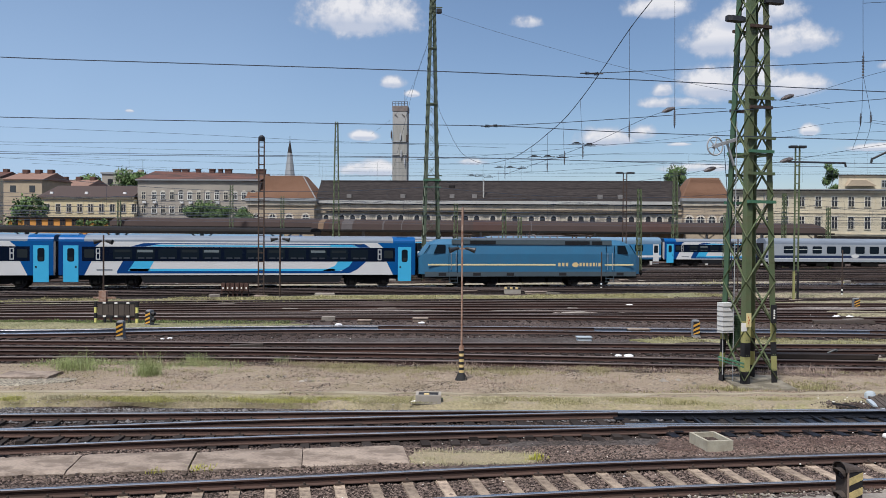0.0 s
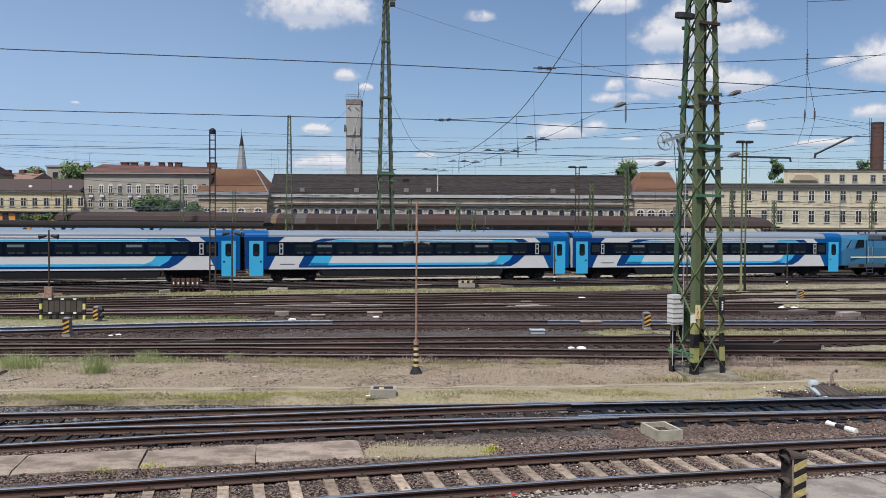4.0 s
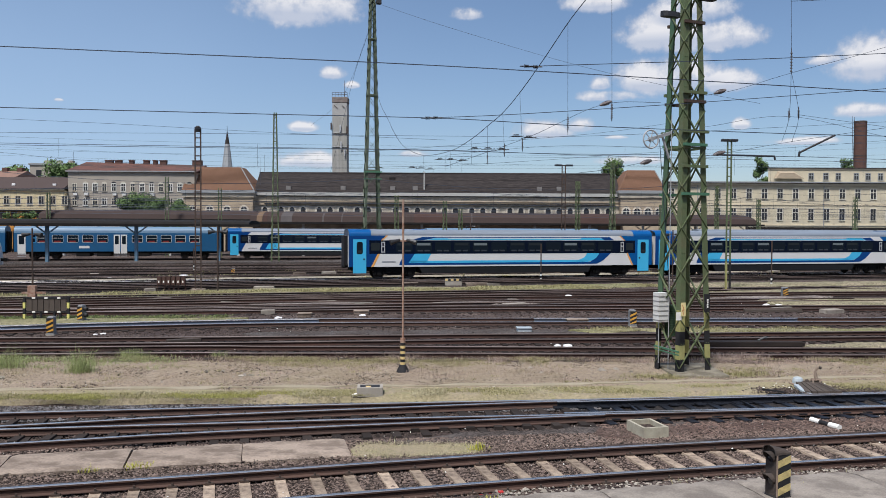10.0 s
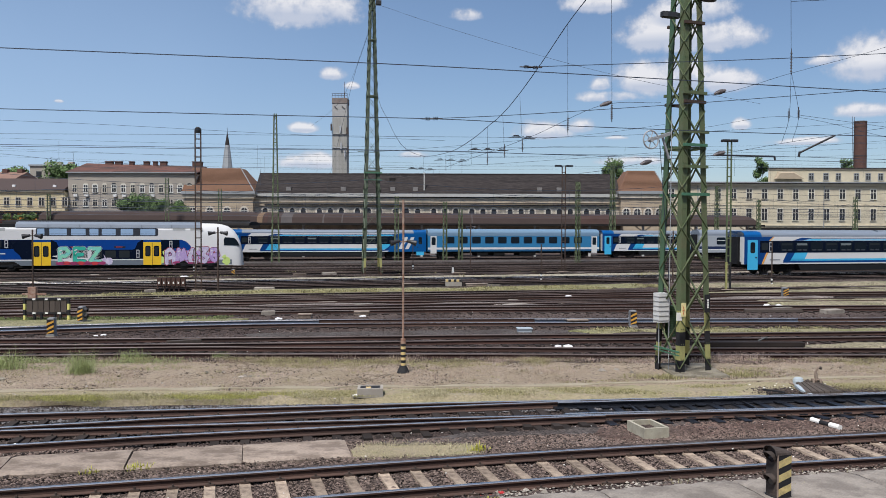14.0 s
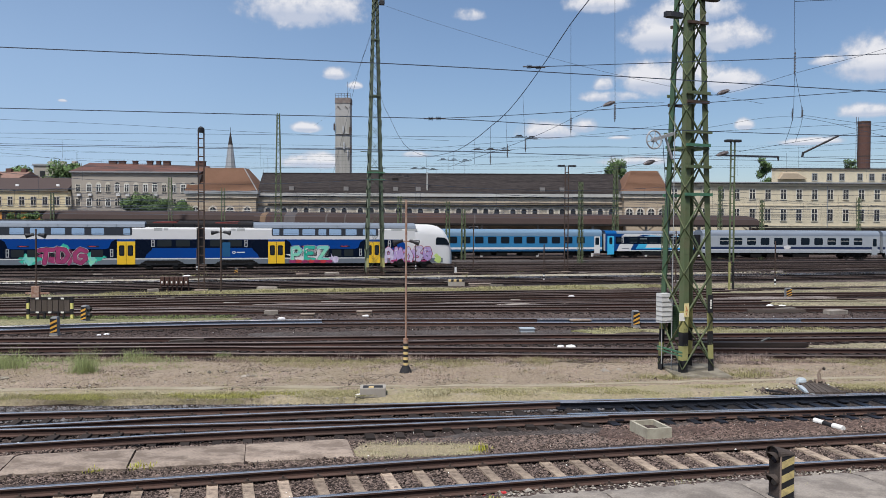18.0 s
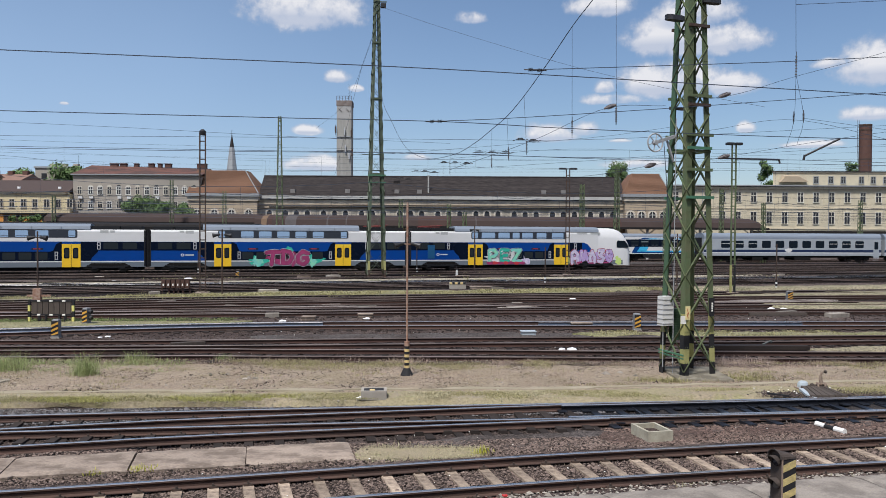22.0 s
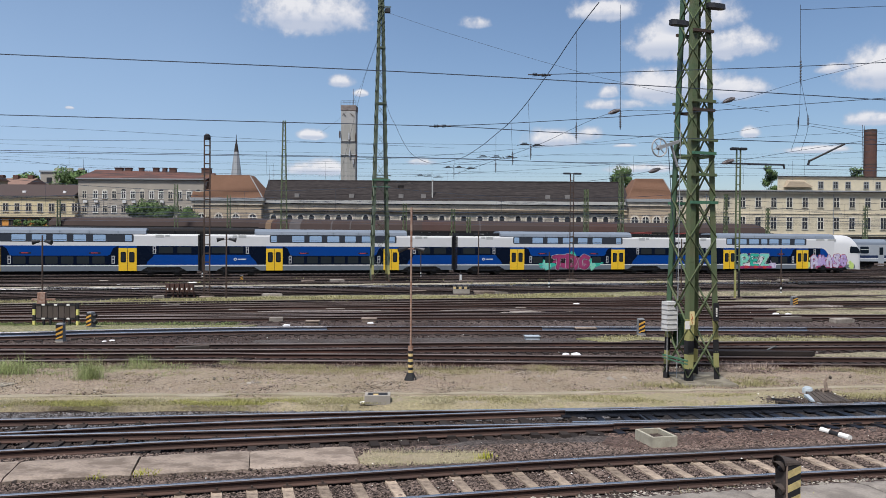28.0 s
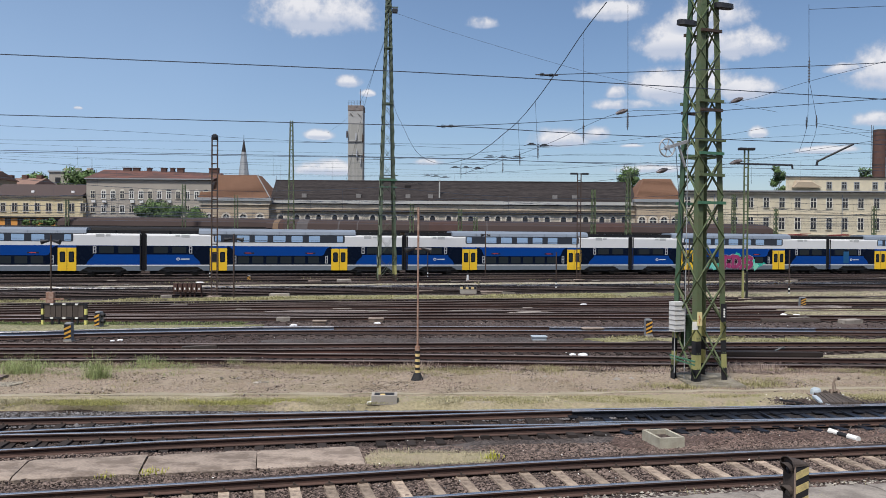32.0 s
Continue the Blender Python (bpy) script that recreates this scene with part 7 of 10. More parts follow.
def wire(pts, r):
    """A bare overhead wire through the given points, softly curved."""
    r *= 0.74
    P = [Vector(p) for p in pts]
    P = [2 * P[0] - P[1]] + P + [2 * P[-1] - P[-2]]
    bm = bmesh.new()
    run = []
    for i in range(1, len(P) - 2):
        a, b, c, d = P[i - 1:i + 3]
        n = 1 if len(pts) == 2 else 8
        for k in range(n):
            t = k / n
            run.append(0.5 * (2 * b + (c - a) * t + (2 * a - 5 * b + 4 * c - d) * t * t + (3 * b - a - 3 * c + d) * t ** 3))
    run.append(P[-2])
    rings = []
    for i, p in enumerate(run):
        d = (run[min(i + 1, len(run) - 1)] - run[max(i - 1, 0)]).normalized()
        u = d.orthogonal().normalized()
        v = d.cross(u)
        rings.append([p + (u * math.cos(k * 1.5708) + v * math.sin(k * 1.5708)) * r for k in range(4)])
    loft(bm, rings)
    return part("wire", bm, WIRE, wiring)


wire([(-10.63, 16.70, 7.69), (-9.04, 16.91, 7.66), (-3.43, 17.65, 7.59), (-0.01, 18.10, 7.53), (5.05, 18.76, 7.39), (10.39, 19.47, 7.23)], 0.016)
wire([(1.68, 18.32, 7.57), (7.25, 19.05, 7.91), (10.37, 19.47, 8.14)], 0.013)
wire([(-10.65, 16.70, 6.43), (-9.05, 16.91, 6.42), (-3.66, 17.62, 6.40), (-0.01, 18.10, 6.39), (2.71, 18.46, 6.30), (7.27, 19.06, 6.22), (10.41, 19.47, 6.20)], 0.014)
wire([(-0.43, 18.04, 6.39), (1.44, 18.29, 6.51), (4.66, 18.71, 6.78), (7.26, 19.06, 7.02), (10.39, 19.47, 7.32)], 0.012)
wire([(-17.72, 27.76, 6.84), (-14.98, 27.95, 6.81), (-7.48, 28.48, 6.77), (-0.01, 29.00, 6.73), (3.91, 29.27, 6.65), (11.39, 29.80, 6.65), (16.12, 30.13, 6.57)], 0.014)
wire([(-17.72, 27.76, 6.78), (-14.98, 27.95, 6.75), (-8.43, 28.41, 6.73), (-0.01, 29.00, 6.71), (8.40, 29.59, 6.54), (16.13, 30.13, 6.47)], 0.014)
wire([(-24.85, 38.95, 8.47), (-21.11, 39.41, 8.48), (-10.69, 40.69, 8.61), (-0.02, 42.00, 8.68), (8.08, 42.99, 8.85), (24.02, 44.95, 9.89)], 0.014)
wire([(-24.84, 38.95, 9.21), (-21.10, 39.41, 9.12), (-15.98, 40.04, 8.98), (-8.52, 40.95, 8.70), (-0.02, 42.00, 8.48)], 0.012)
wire([(-24.86, 38.95, 7.70), (-21.12, 39.41, 7.51), (-17.55, 39.85, 7.21), (-10.15, 40.75, 7.01), (-0.02, 42.00, 7.19), (11.73, 43.44, 8.09)], 0.012)
wire([(-5.21, 41.36, 7.80), (-2.41, 41.70, 7.96), (3.34, 42.41, 8.51), (8.08, 42.99, 9.00), (11.71, 43.44, 9.56)], 0.012)
wire([(-0.02, 42.00, 7.71), (6.29, 42.77, 8.30), (15.45, 43.90, 8.23), (24.04, 44.95, 8.88)], 0.012)
wire([(-0.01, 22.43, 5.67), (2.26, 22.78, 6.51), (4.33, 23.10, 7.45), (6.05, 23.36, 7.57)], 0.01)
wire([(7.36, 23.56, 7.80), (8.32, 23.71, 8.00), (9.95, 23.96, 8.52), (11.98, 24.27, 9.09), (13.01, 24.43, 9.41)], 0.01)
wire([(3.70, 23.00, 5.55), (4.51, 23.13, 5.66), (5.71, 23.31, 5.90), (6.07, 23.36, 5.95)], 0.01)
wire([(7.38, 23.56, 6.08), (8.35, 23.71, 6.25), (9.90, 23.95, 6.53), (11.30, 24.17, 6.76), (13.06, 24.44, 7.03)], 0.01)
wire([(5.16, 29.85, 12.44), (4.64, 31.79, 11.87), (3.97, 34.29, 10.93), (3.27, 36.88, 10.05), (2.67, 39.10, 9.46), (2.07, 41.34, 9.12), (1.36, 43.96, 8.76), (0.27, 47.99, 8.50), (-1.47, 54.47, 8.81), (-2.98, 60.06, 9.88), (-3.88, 63.42, 11.15), (-4.77, 66.71, 12.93), (-5.55, 69.60, 14.49), (-6.25, 72.21, 16.85), (-6.40, 72.76, 19.16)], 0.022)
wire([(-1.47, 54.47, 8.81), (-1.47, 54.46, 7.66)], 0.012)
wire([(-0.05, 49.20, 8.25), (-0.05, 49.19, 7.44)], 0.012)
wire([(0.27, 47.99, 8.50), (0.28, 47.97, 7.42)], 0.012)
wire([(1.36, 43.96, 8.76), (1.36, 43.94, 7.44)], 0.012)
wire([(2.07, 41.34, 9.12), (2.07, 41.31, 7.37)], 0.012)
wire([(2.67, 39.10, 9.46), (2.74, 38.83, 7.44)], 0.012)
wire([(3.27, 36.88, 10.05), (3.37, 36.49, 7.48)], 0.012)
wire([(4.64, 31.79, 11.87), (4.66, 31.71, 7.59)], 0.012)
wire([(5.60, 28.21, 11.90), (5.63, 28.13, 7.68)], 0.012)
wire([(-6.48, 73.06, 22.43), (-7.65, 77.41, 21.18), (-9.27, 83.39, 19.40), (-11.61, 92.11, 15.38), (-14.23, 101.81, 10.89)], 0.02)
wire([(-6.01, 73.36, 23.80), (-0.07, 71.63, 21.42), (10.05, 68.70, 17.77), (17.88, 66.42, 15.45), (24.42, 64.52, 13.83)], 0.02)
wire([(-6.48, 73.06, 22.43), (-11.61, 92.11, 18.50), (-20.42, 124.77, 19.40)], 0.014)
wire([(12.42, 30.00, 12.42), (12.45, 30.00, 10.52)], 0.012)
wire([(12.42, 30.00, 12.24), (16.21, 31.00, 12.67), (19.58, 32.00, 13.09)], 0.014)
wire([(12.46, 30.00, 9.66), (12.41, 30.00, 8.10), (12.15, 30.00, 7.16)], 0.01)
wire([(12.48, 30.00, 9.66), (12.75, 30.00, 8.16), (12.52, 30.00, 7.18)], 0.01)
wire([(9.32, 30.00, 7.70), (12.41, 30.00, 8.10), (16.04, 30.00, 7.35)], 0.01)
wire([(12.75, 30.00, 8.16), (16.03, 30.00, 7.72)], 0.01)


def catenary(line, z_wire, z_carry, s0=-95, s1=95, span=24.0, shift=0.0):
    """Contact wire, sagging carrier wire and droppers above one track."""
    t = thing("overhead_line", "contact wire with sagging carrier wire and droppers", "overhead line", "track overhead lines")
    a, b = along(line, s0, 1.4), along(line, s1, 1.4)
    quick("contact_wire", lambda bm: tube(bm, (a[0], a[1], z_wire), (b[0], b[1], z_wire), 0.016, 5), WIRE, t)
    n = int((s1 - s0) / span)
    pts = []
    for i in range(n * 8 + 1):
        u = i / 8
        f = u - math.floor(u)
        x, y = along(line, s0 + span * u + shift, 1.4)
        pts.append((x, y, z_carry - 0.55 * 4 * f * (1 - f)))
    def carry(bm):
        loft(bm, [[(x + dx * 0.013, y, z + dz * 0.013) for dx, dz in ((-1, 0), (0, 1), (1, 0), (0, -1))] for x, y, z in pts])
    quick("carrier_wire", carry, WIRE, t)
    for i, p in enumerate(pts):
        if i % 2 and i % 8:
            quick("dropper", lambda bm: tube(bm, p, (p[0], p[1], z_wire), 0.008, 3), WIRE, t)


catenary(LINE_IC, 5.65, 7.2)
catenary((72.6, 17.2), 5.65, 7.2, shift=7)
catenary((78.0, 16.4), 5.65, 7.3, shift=13)
catenary(LINE_DD, 5.7, 7.3, shift=4)
catenary((93.5, 14.5), 5.7, 7.3, shift=9)
catenary(LINE_PARK, 5.7, 7.4, shift=2)
catenary((57.0, 17.0), 5.7, 7.4, shift=18)

# thin cross wires and hangers over the middle of the yard
for x0, x1, y, z0, z1, sag in ((-30, 30, 50, 9.2, 9.7, 0.5), (-32, 32, 55, 8.9, 9.9, 0.6), (-35, 34, 60, 9.6, 8.9, 0.5), (-38, 36, 66, 8.7, 9.6, 0.4), (-12, 30, 47, 8.2, 8.7, 0.3), (-40, 40, 72, 9.9, 10.3, 0.6)):
    pts = [(x0 + (x1 - x0) * k / 6, y + 0.12 * (x0 + (x1 - x0) * k / 6), z0 + (z1 - z0) * k / 6 - sag * 4 * (k / 6) * (1 - k / 6)) for k in range(7)]
    wire(pts, 0.009)
    for k in (1, 2, 3, 4, 5):
        x, yy, z = pts[k]
        wire([(x + 1.1 * (k - 3), yy + 0.13 * (k - 3), z), (x + 1.1 * (k - 3), yy + 0.13 * (k - 3), z - 0.8 - 0.25 * (k % 3))], 0.008)


def disc_stack(x, y, z, l, r, m, horizontal=False, turn=0.0):
    t = (quick("line_insulator", lambda bm: loft(bm, [[(q * math.cos(a * 0.6283), q * math.sin(a * 0.6283), z) for a in range(10)] for z, q in [(-0.1, r * 0.3)] + [p for k in range(7) for p in ((l * k / 7, r * 0.3), (l * (k + 0.1) / 7, r), (l * (k + 0.6) / 7, r * 0.55), (l * (k + 0.7) / 7, r * 0.3))] + [(l + 0.1, r * 0.3)]]), m, wiring, "ribbed line insulator"))
    t.matrix_world = pose(x, y, z, 0, 90 if horizontal else 0, turn)


for x, y, z, l in ((4.66, 31.72, 7.8, 0.5), (5.62, 28.13, 7.75, 0.5), (3.37, 36.49, 7.5, 0.4), (2.74, 38.83, 7.45, 0.45), (2.07, 41.32, 7.3, 0.4), (12.46, 30.0, 9.7, 0.75), (12.4, 30.0, 8.05, 0.25), (12.75, 30.0, 8.1, 0.25)):
    disc_stack(x, y, z, l, 0.045, INSUL)
for x, y, z in ((1.72, 18.33, 7.58), (1.92, 18.35, 7.57), (-0.45, 18.04, 6.39), (-0.28, 18.06, 6.40)):
    disc_stack(x, y, z, 0.10, 0.045, INSUL, True)
# section insulators hanging at each track
for k in range(14):
    f = k / 13
    x, y, z = 3.6 - 8.1 * f ** 1.15, 36.0 + 30.0 * f ** 1.15, 7.95 + 0.25 * math.sin(k * 2.1) + 0.12 * f
    t = quick("section_insulator", lambda bm: [beam(bm, (-0.20, 0, 0), (0.20, 0, 0.02), 0.05), beam(bm, (-0.12, 0, 0.07), (0.12, 0, 0.08), 0.07, 0.04)], LAMP_BLACK, wiring, "dark section insulator")
    t.matrix_world = pose(x, y, z, 0, 0, 10)
    quick("horn", lambda bm: [tube(bm, (-0.20, 0, 0), (-0.34, 0, -0.04), 0.015, 5), tube(bm, (0.20, 0, 0), (0.36, 0, 0.04), 0.015, 5)], LAMP_BLACK, t)
quick("steady_arm", lambda bm: [tube(bm, (14.52, 43.78, 7.95), (17.5, 44.15, 7.92), 0.05, 6), tube(bm, (17.5, 44.15, 7.95), (17.55, 44.16, 7.72), 0.05, 6)], LAMP_BLACK, wiring)
quick("steady_arm", lambda bm: [tube(bm, (18.93, 44.32, 8.15), (20.91, 44.57, 9.1), 0.06, 6), tube(bm, (18.93, 44.32, 8.2), (18.87, 44.32, 7.92), 0.06, 6)], LAMP_BLACK, wiring)

# ---- loose stones, grass and weeds ----


def scatter_stones(name, label, n, where, size, material, seed, low=0.008):
    """Many loose stones, each a small squashed lump."""
    rng = random.Random(seed)
    base = [(0, 0, 1), (0.9, 0, 0.1), (0.28, 0.86, 0.1), (-0.73, 0.53, 0.05), (-0.73, -0.53, 0.1), (0.28, -0.86, 0.05), (0, 0, -0.6)]
    fc = [(0, 1, 2), (0, 2, 3), (0, 3, 4), (0, 4, 5), (0, 5, 1), (6, 2, 1), (6, 3, 2), (6, 4, 3), (6, 5, 4), (6, 1, 5)]
    V, F = [], []
    for _ in range(n):
        x, y = where(rng)
        s = size * rng.lognormvariate(0, 0.35)
        a, tilt = rng.uniform(0, 6.28), rng.uniform(0.4, 0.8)
        c, q = math.cos(a), math.sin(a)
        k = len(V)
        j = [rng.uniform(0.7, 1.25) for _ in base]
        V += [(x + s * m * (u * c - v * q), y + s * m * (u * q + v * c) * 0.8, GZ + low + s * m * w * tilt) for (u, v, w), m in zip(base, j)]
        F += [tuple(k + i for i in f) for f in fc]
    return tagged(part(name, mesh_of(name, V, F, material), None), label, "ballast stones", kind="stuff")


def near_line(x0, x1, a, b, c, d):
    """Random plan points between two straight lines y = a + b x and y = c + d x."""
    def f(rng):
        x = rng.uniform(x0, x1)
        return x, rng.uniform(a + b * x, c + d * x)
    return f


scatter_stones("ballast_stones", "loose grey-brown ballast stones round the nearest track", 62000, near_line(-10, 12, 11.6, 0.24, 14.75, 0.24), 0.019, STONE_LOOSE, 1)
scatter_stones("ballast_stones", "loose ballast stones between the two nearest tracks", 44000, near_line(-9, 13, 14.6, 0.20, 16.25, 0.14), 0.020, STONE_LOOSE, 2, 0.05)
scatter_stones("ballast_stones", "rust-stained stones beside the oily turnout", 16000, near_line(3.2, 13, 15.15, 0.225, 16.9, 0.14), 0.021, STONE_RED, 21, 0.05)
scatter_stones("white_pebbles", "small pale pebbles and bits of rubbish on the ballast", 170, near_line(-9, 13, 12.0, 0.24, 17.6, 0.14), 0.014, SIGN_W, 22, 0.06)
scatter_stones("white_pebbles", "small pale bits of rubbish among the yard tracks", 220, near_line(-20, 24, 21.0, 0.08, 46.0, 0.1), 0.022, SIGN_W, 23, 0.06)
scatter_stones("ballast_stones", "loose stones banked beside the nearest track", 9000, lambda r: (lambda x, o: (x, 13.5 + 0.245 * x + o))(r.uniform(-9, 11), r.choice((r.uniform(-1.75, -0.86), r.uniform(0.86, 1.3)))), 0.019, STONE_LOOSE, 8, 0.075)
scatter_stones("ballast_stones", "dark ballast stones in the turnout track", 40000, near_line(-12, 14, 16.6, 0.15, 19.4, 0.14), 0.020, STONE_TURNOUT, 3)
scatter_stones("ballast_stones", "scattered stones on the dry dirt strip", 9000, near_line(-15, 16, 19.6, 0.11, 25.6, 0.02), 0.016, STONE_PALE, 4, 0.18)
scatter_stones("ballast_stones", "brown ballast stones of the middle tracks", 26000, near_line(-20, 22, 25.6, 0.02, 38.0, 0.06), 0.030, STONE_YARD, 5)
scatter_stones("ballast_stones", "brown ballast stones of the far tracks", 16000, near_line(-30, 34, 38.0, 0.08, 60.0, 0.2), 0.045, STONE_YARD, 6)


def grass(name, label, n, where, h, material, seed, blades=7, spread=0.09, wide=0.006, lift=0.0):
    """Tufts of thin bent blades."""
    rng = random.Random(seed)
    V, F = [], []
    for _ in range(n):
        x, y = where(rng)
        s = h * rng.lognormvariate(0, 0.35)
        for _ in range(blades):
            a = rng.uniform(0, 6.28)
            lean = rng.uniform(0.1, 0.9)
            bx, by = x + rng.gauss(0, spread), y + rng.gauss(0, spread)
            hh = s * rng.uniform(0.5, 1.1)
            dx, dy = math.cos(a) * lean * hh, math.sin(a) * lean * hh
            px_, py_ = -math.sin(a) * wide, math.cos(a) * wide
            k = len(V)
            V += [(bx - px_, by - py_, GZ + lift), (bx + px_, by + py_, GZ + lift), (bx + dx * 0.4 + px_ * 0.7, by + dy * 0.4 + py_ * 0.7, GZ + lift + hh * 0.6), (bx + dx * 0.4 - px_ * 0.7, by + dy * 0.4 - py_ * 0.7, GZ + lift + hh * 0.6), (bx + dx, by + dy, GZ + lift + hh)]
            F += [(k, k + 1, k + 2, k + 3), (k + 3, k + 2, k + 4)]
    return tagged(part(name, mesh_of(name, V, F, material), None), label, "grass", kind="stuff")


def patchy(f, scale, cut, seed):
    """Keeps only points where a broad noise is high, so that growth comes in patches."""
    def g(rng):
        for _ in range(12):
            x, y = f(rng)
            if noise.noise((x * scale, y * scale * 1.6, seed)) > cut:
                break
        return x, y
    return g


def clumps(spots, seed):
    """Random plan points gathered round a few spots (x, y, spread)."""
    def f(rng):
        x, y, s = rng.choice(spots)
        return x + rng.gauss(0, s), y + rng.gauss(0, s * 0.5)
    return f


BLADE_LIME = mat("lime_low_blade", (0.37, 0.36, 0.12), 0.85, vary=0.3, island=0.4, bump=0)
BLADE_WISP = mat("pale_green_wisp", (0.30, 0.35, 0.15), 0.85, vary=0.3, island=0.4, bump=0)
grass("dry_weeds", "feathery dried weeds along the yard track edge", 240, patchy(near_line(-15, 17, 25.0, 0.03, 25.9, 0.02), 1.4, 0.1, 31), 0.075, BLADE_PINK, 31, 16, 0.17, 0.003, 0.14)
grass("dry_weeds", "grey-brown dried tufts scattered on the dirt strip", 1500, patchy(near_line(-15, 17, 21.2, 0.10, 25.4, 0.02), 0.8, 0.12, 32), 0.06, BLADE_PINK, 32, 9, 0.10, 0.004, 0.17)
grass("green_weeds", "small yellow-green plants dotted over the dirt strip", 420, patchy(near_line(-15, 17, 20.9, 0.10, 25.3, 0.02), 0.6, 0.2, 41), 0.05, BLADE_YG, 41, 12, 0.07, 0.006, 0.18)
grass("green_weeds", "yellow-green plants at the mast foundation", 150, clumps(((5.6, 22.3, 0.35), (6.1, 22.2, 0.2), (7.9, 22.6, 0.35), (8.4, 22.8, 0.3)), 42), 0.085, BLADE_YG, 42, 12, 0.08, 0.006, 0.18)
grass("dry_grass", "bright dry tufts along the turnout verge", 900, patchy(near_line(-12, 3, 19.75, 0.06, 20.4, 0.09), 0.8, 0.15, 43), 0.05, BLADE_PALE, 43, 9, 0.08, 0.004, 0.185)
scatter_stones("edge_rubble", "pale rubble along the edge of the broad slabs", 700, near_line(0.8, 11, 12.25, 0.215, 12.62, 0.222), 0.026, STONE_PALE, 44, 0.09)
scatter_stones("ballast_stones", "grey ballast fringe along the turnout", 15000, near_line(-12, 4, 18.5, 0.12, 19.65, 0.075), 0.024, STONE_FRINGE, 45, 0.03)
scatter_stones("edge_crumbs", "crumbs and ballast spilt over the slab edges", 1500, lambda r: (lambda u, o: (-12.95 + u * 0.9736 - o * 0.2284, 12.12 + u * 0.2284 + o * 0.9736))(r.uniform(0.2, 11.5), r.choice((r.gauss(0.02, 0.05), r.gauss(1.26, 0.05), r.uniform(0, 1.25) if r.random() < 0.25 else r.gauss(0.03, 0.06)))), 0.014, STONE_LOOSE, 46, 0.085)
grass("dry_grass", "withered straw-coloured stubble on the dirt strip", 3600, patchy(near_line(-15, 17, 20.6, 0.10, 25.5, 0.02), 0.35, -0.1, 1), 0.035, BLADE_DRY, 1, 6, 0.10, 0.004, 0.18)
grass("dry_grass", "taller withered grass along the yard track edge", 1100, patchy(near_line(-15, 17, 24.5, 0.03, 25.75, 0.02), 0.9, 0.0, 2), 0.05, BLADE_DRY, 2, 9, 0.12, 0.005, 0.16)
grass("green_grass", "low yellow-green grass along the turnout verge", 5200, patchy(near_line(-12, 15, 19.72, 0.075, 20.5, 0.10), 0.5, 0.0, 3), 0.03, BLADE_YG, 3, 6, 0.08, 0.005, 0.185)
grass("dry_grass", "pale dry grass patch beside the concrete slabs", 1700, near_line(-1.6, 0.6, 14.85, 0.05, 15.75, 0.0), 0.035, BLADE_PALE, 4, 7, 0.08, 0.004, 0.05)
grass("green_weeds", "tall wispy green weeds at the edge of the dirt strip", 22, clumps(((-12.3, 23.1, 0.16), (-12.6, 23.3, 0.2), (-12.9, 23.6, 0.3), (-10.1, 22.55, 0.10), (-10.0, 22.6, 0.14), (-10.1, 22.8, 0.1)), 5), 0.38, BLADE_WISP, 5, 60, 0.15, 0.0034, 0.17)
grass("green_weeds", "thin wispy green weeds at the edge of the yard track", 14, clumps(((-9.9, 25.5, 0.16), (-9.7, 25.5, 0.2), (-7.1, 25.7, 0.15)), 75), 0.26, BLADE_WISP, 75, 26, 0.10, 0.0034, 0.15)
grass("green_grass", "bright yellow-green low growth at the turnout verge", 1500, patchy(near_line(-12, -3.5, 19.7, 0.075, 20.25, 0.09), 0.7, 0.1, 76), 0.035, BLADE_LIME, 76, 8, 0.09, 0.005, 0.185)
grass("green_weeds", "low green weeds on the dirt strip", 420, patchy(near_line(-15, -8.0, 23.2, 0.0, 25.3, 0.0), 0.5, 0.0, 6), 0.06, BLADE_WISP, 6, 14, 0.18, 0.005, 0.18)
grass("dry_grass", "yellowing low grass fading along the yard track edge", 1300, patchy(near_line(-9.5, 3.0, 23.9, 0.06, 25.5, 0.02), 0.45, 0.0, 61), 0.05, BLADE_YG, 61, 9, 0.16, 0.004, 0.18)
grass("dry_grass", "yellowing low grass along the strip beyond the mast", 260, patchy(near_line(3.0, 16.0, 23.2, 0.10, 25.4, 0.02), 0.45, 0.12, 62), 0.05, BLADE_YG, 62, 8, 0.16, 0.004, 0.18)
scatter_stones("dark_crumbs", "dark crumbs and clinker on the dirt strip", 13000, patchy(near_line(-15, 16, 20.9, 0.10, 25.4, 0.02), 0.45, -0.05, 63), 0.019, STONE_YARD, 63, 0.175)
scatter_stones("broken_stones", "pale broken stones lying on the dirt strip", 26, clumps(((-5.6, 22.3, 0.25), (-6.3, 22.6, 0.5), (-10.5, 22.8, 0.15), (1.0, 23.0, 1.5), (5.2, 23.6, 0.6)), 64), 0.07, STONE_PALE, 64, 0.18)
grass("green_weeds", "green weeds between the middle tracks", 420, patchy(near_line(5, 22, 33.3, 0.0, 34.7, 0.02), 0.5, 0.0, 9), 0.06, BLADE_YG, 6, 8, 0.12, 0.012, 0.06)
grass("green_weeds", "green weeds round the striped signals", 600, near_line(-24, -10, 38.5, 0.1, 39.9, 0.12), 0.07, BLADE_GREEN, 7, 8, 0.12, 0.012, 0.06)
grass("green_grass", "grass on the long strip between track groups", 3200, patchy(near_line(-30, 16, 53.4, 0.26, 57.6, 0.30), 0.2, -0.15, 8), 0.09, BLADE_YG, 8, 7, 0.2, 0.02, 0.08)
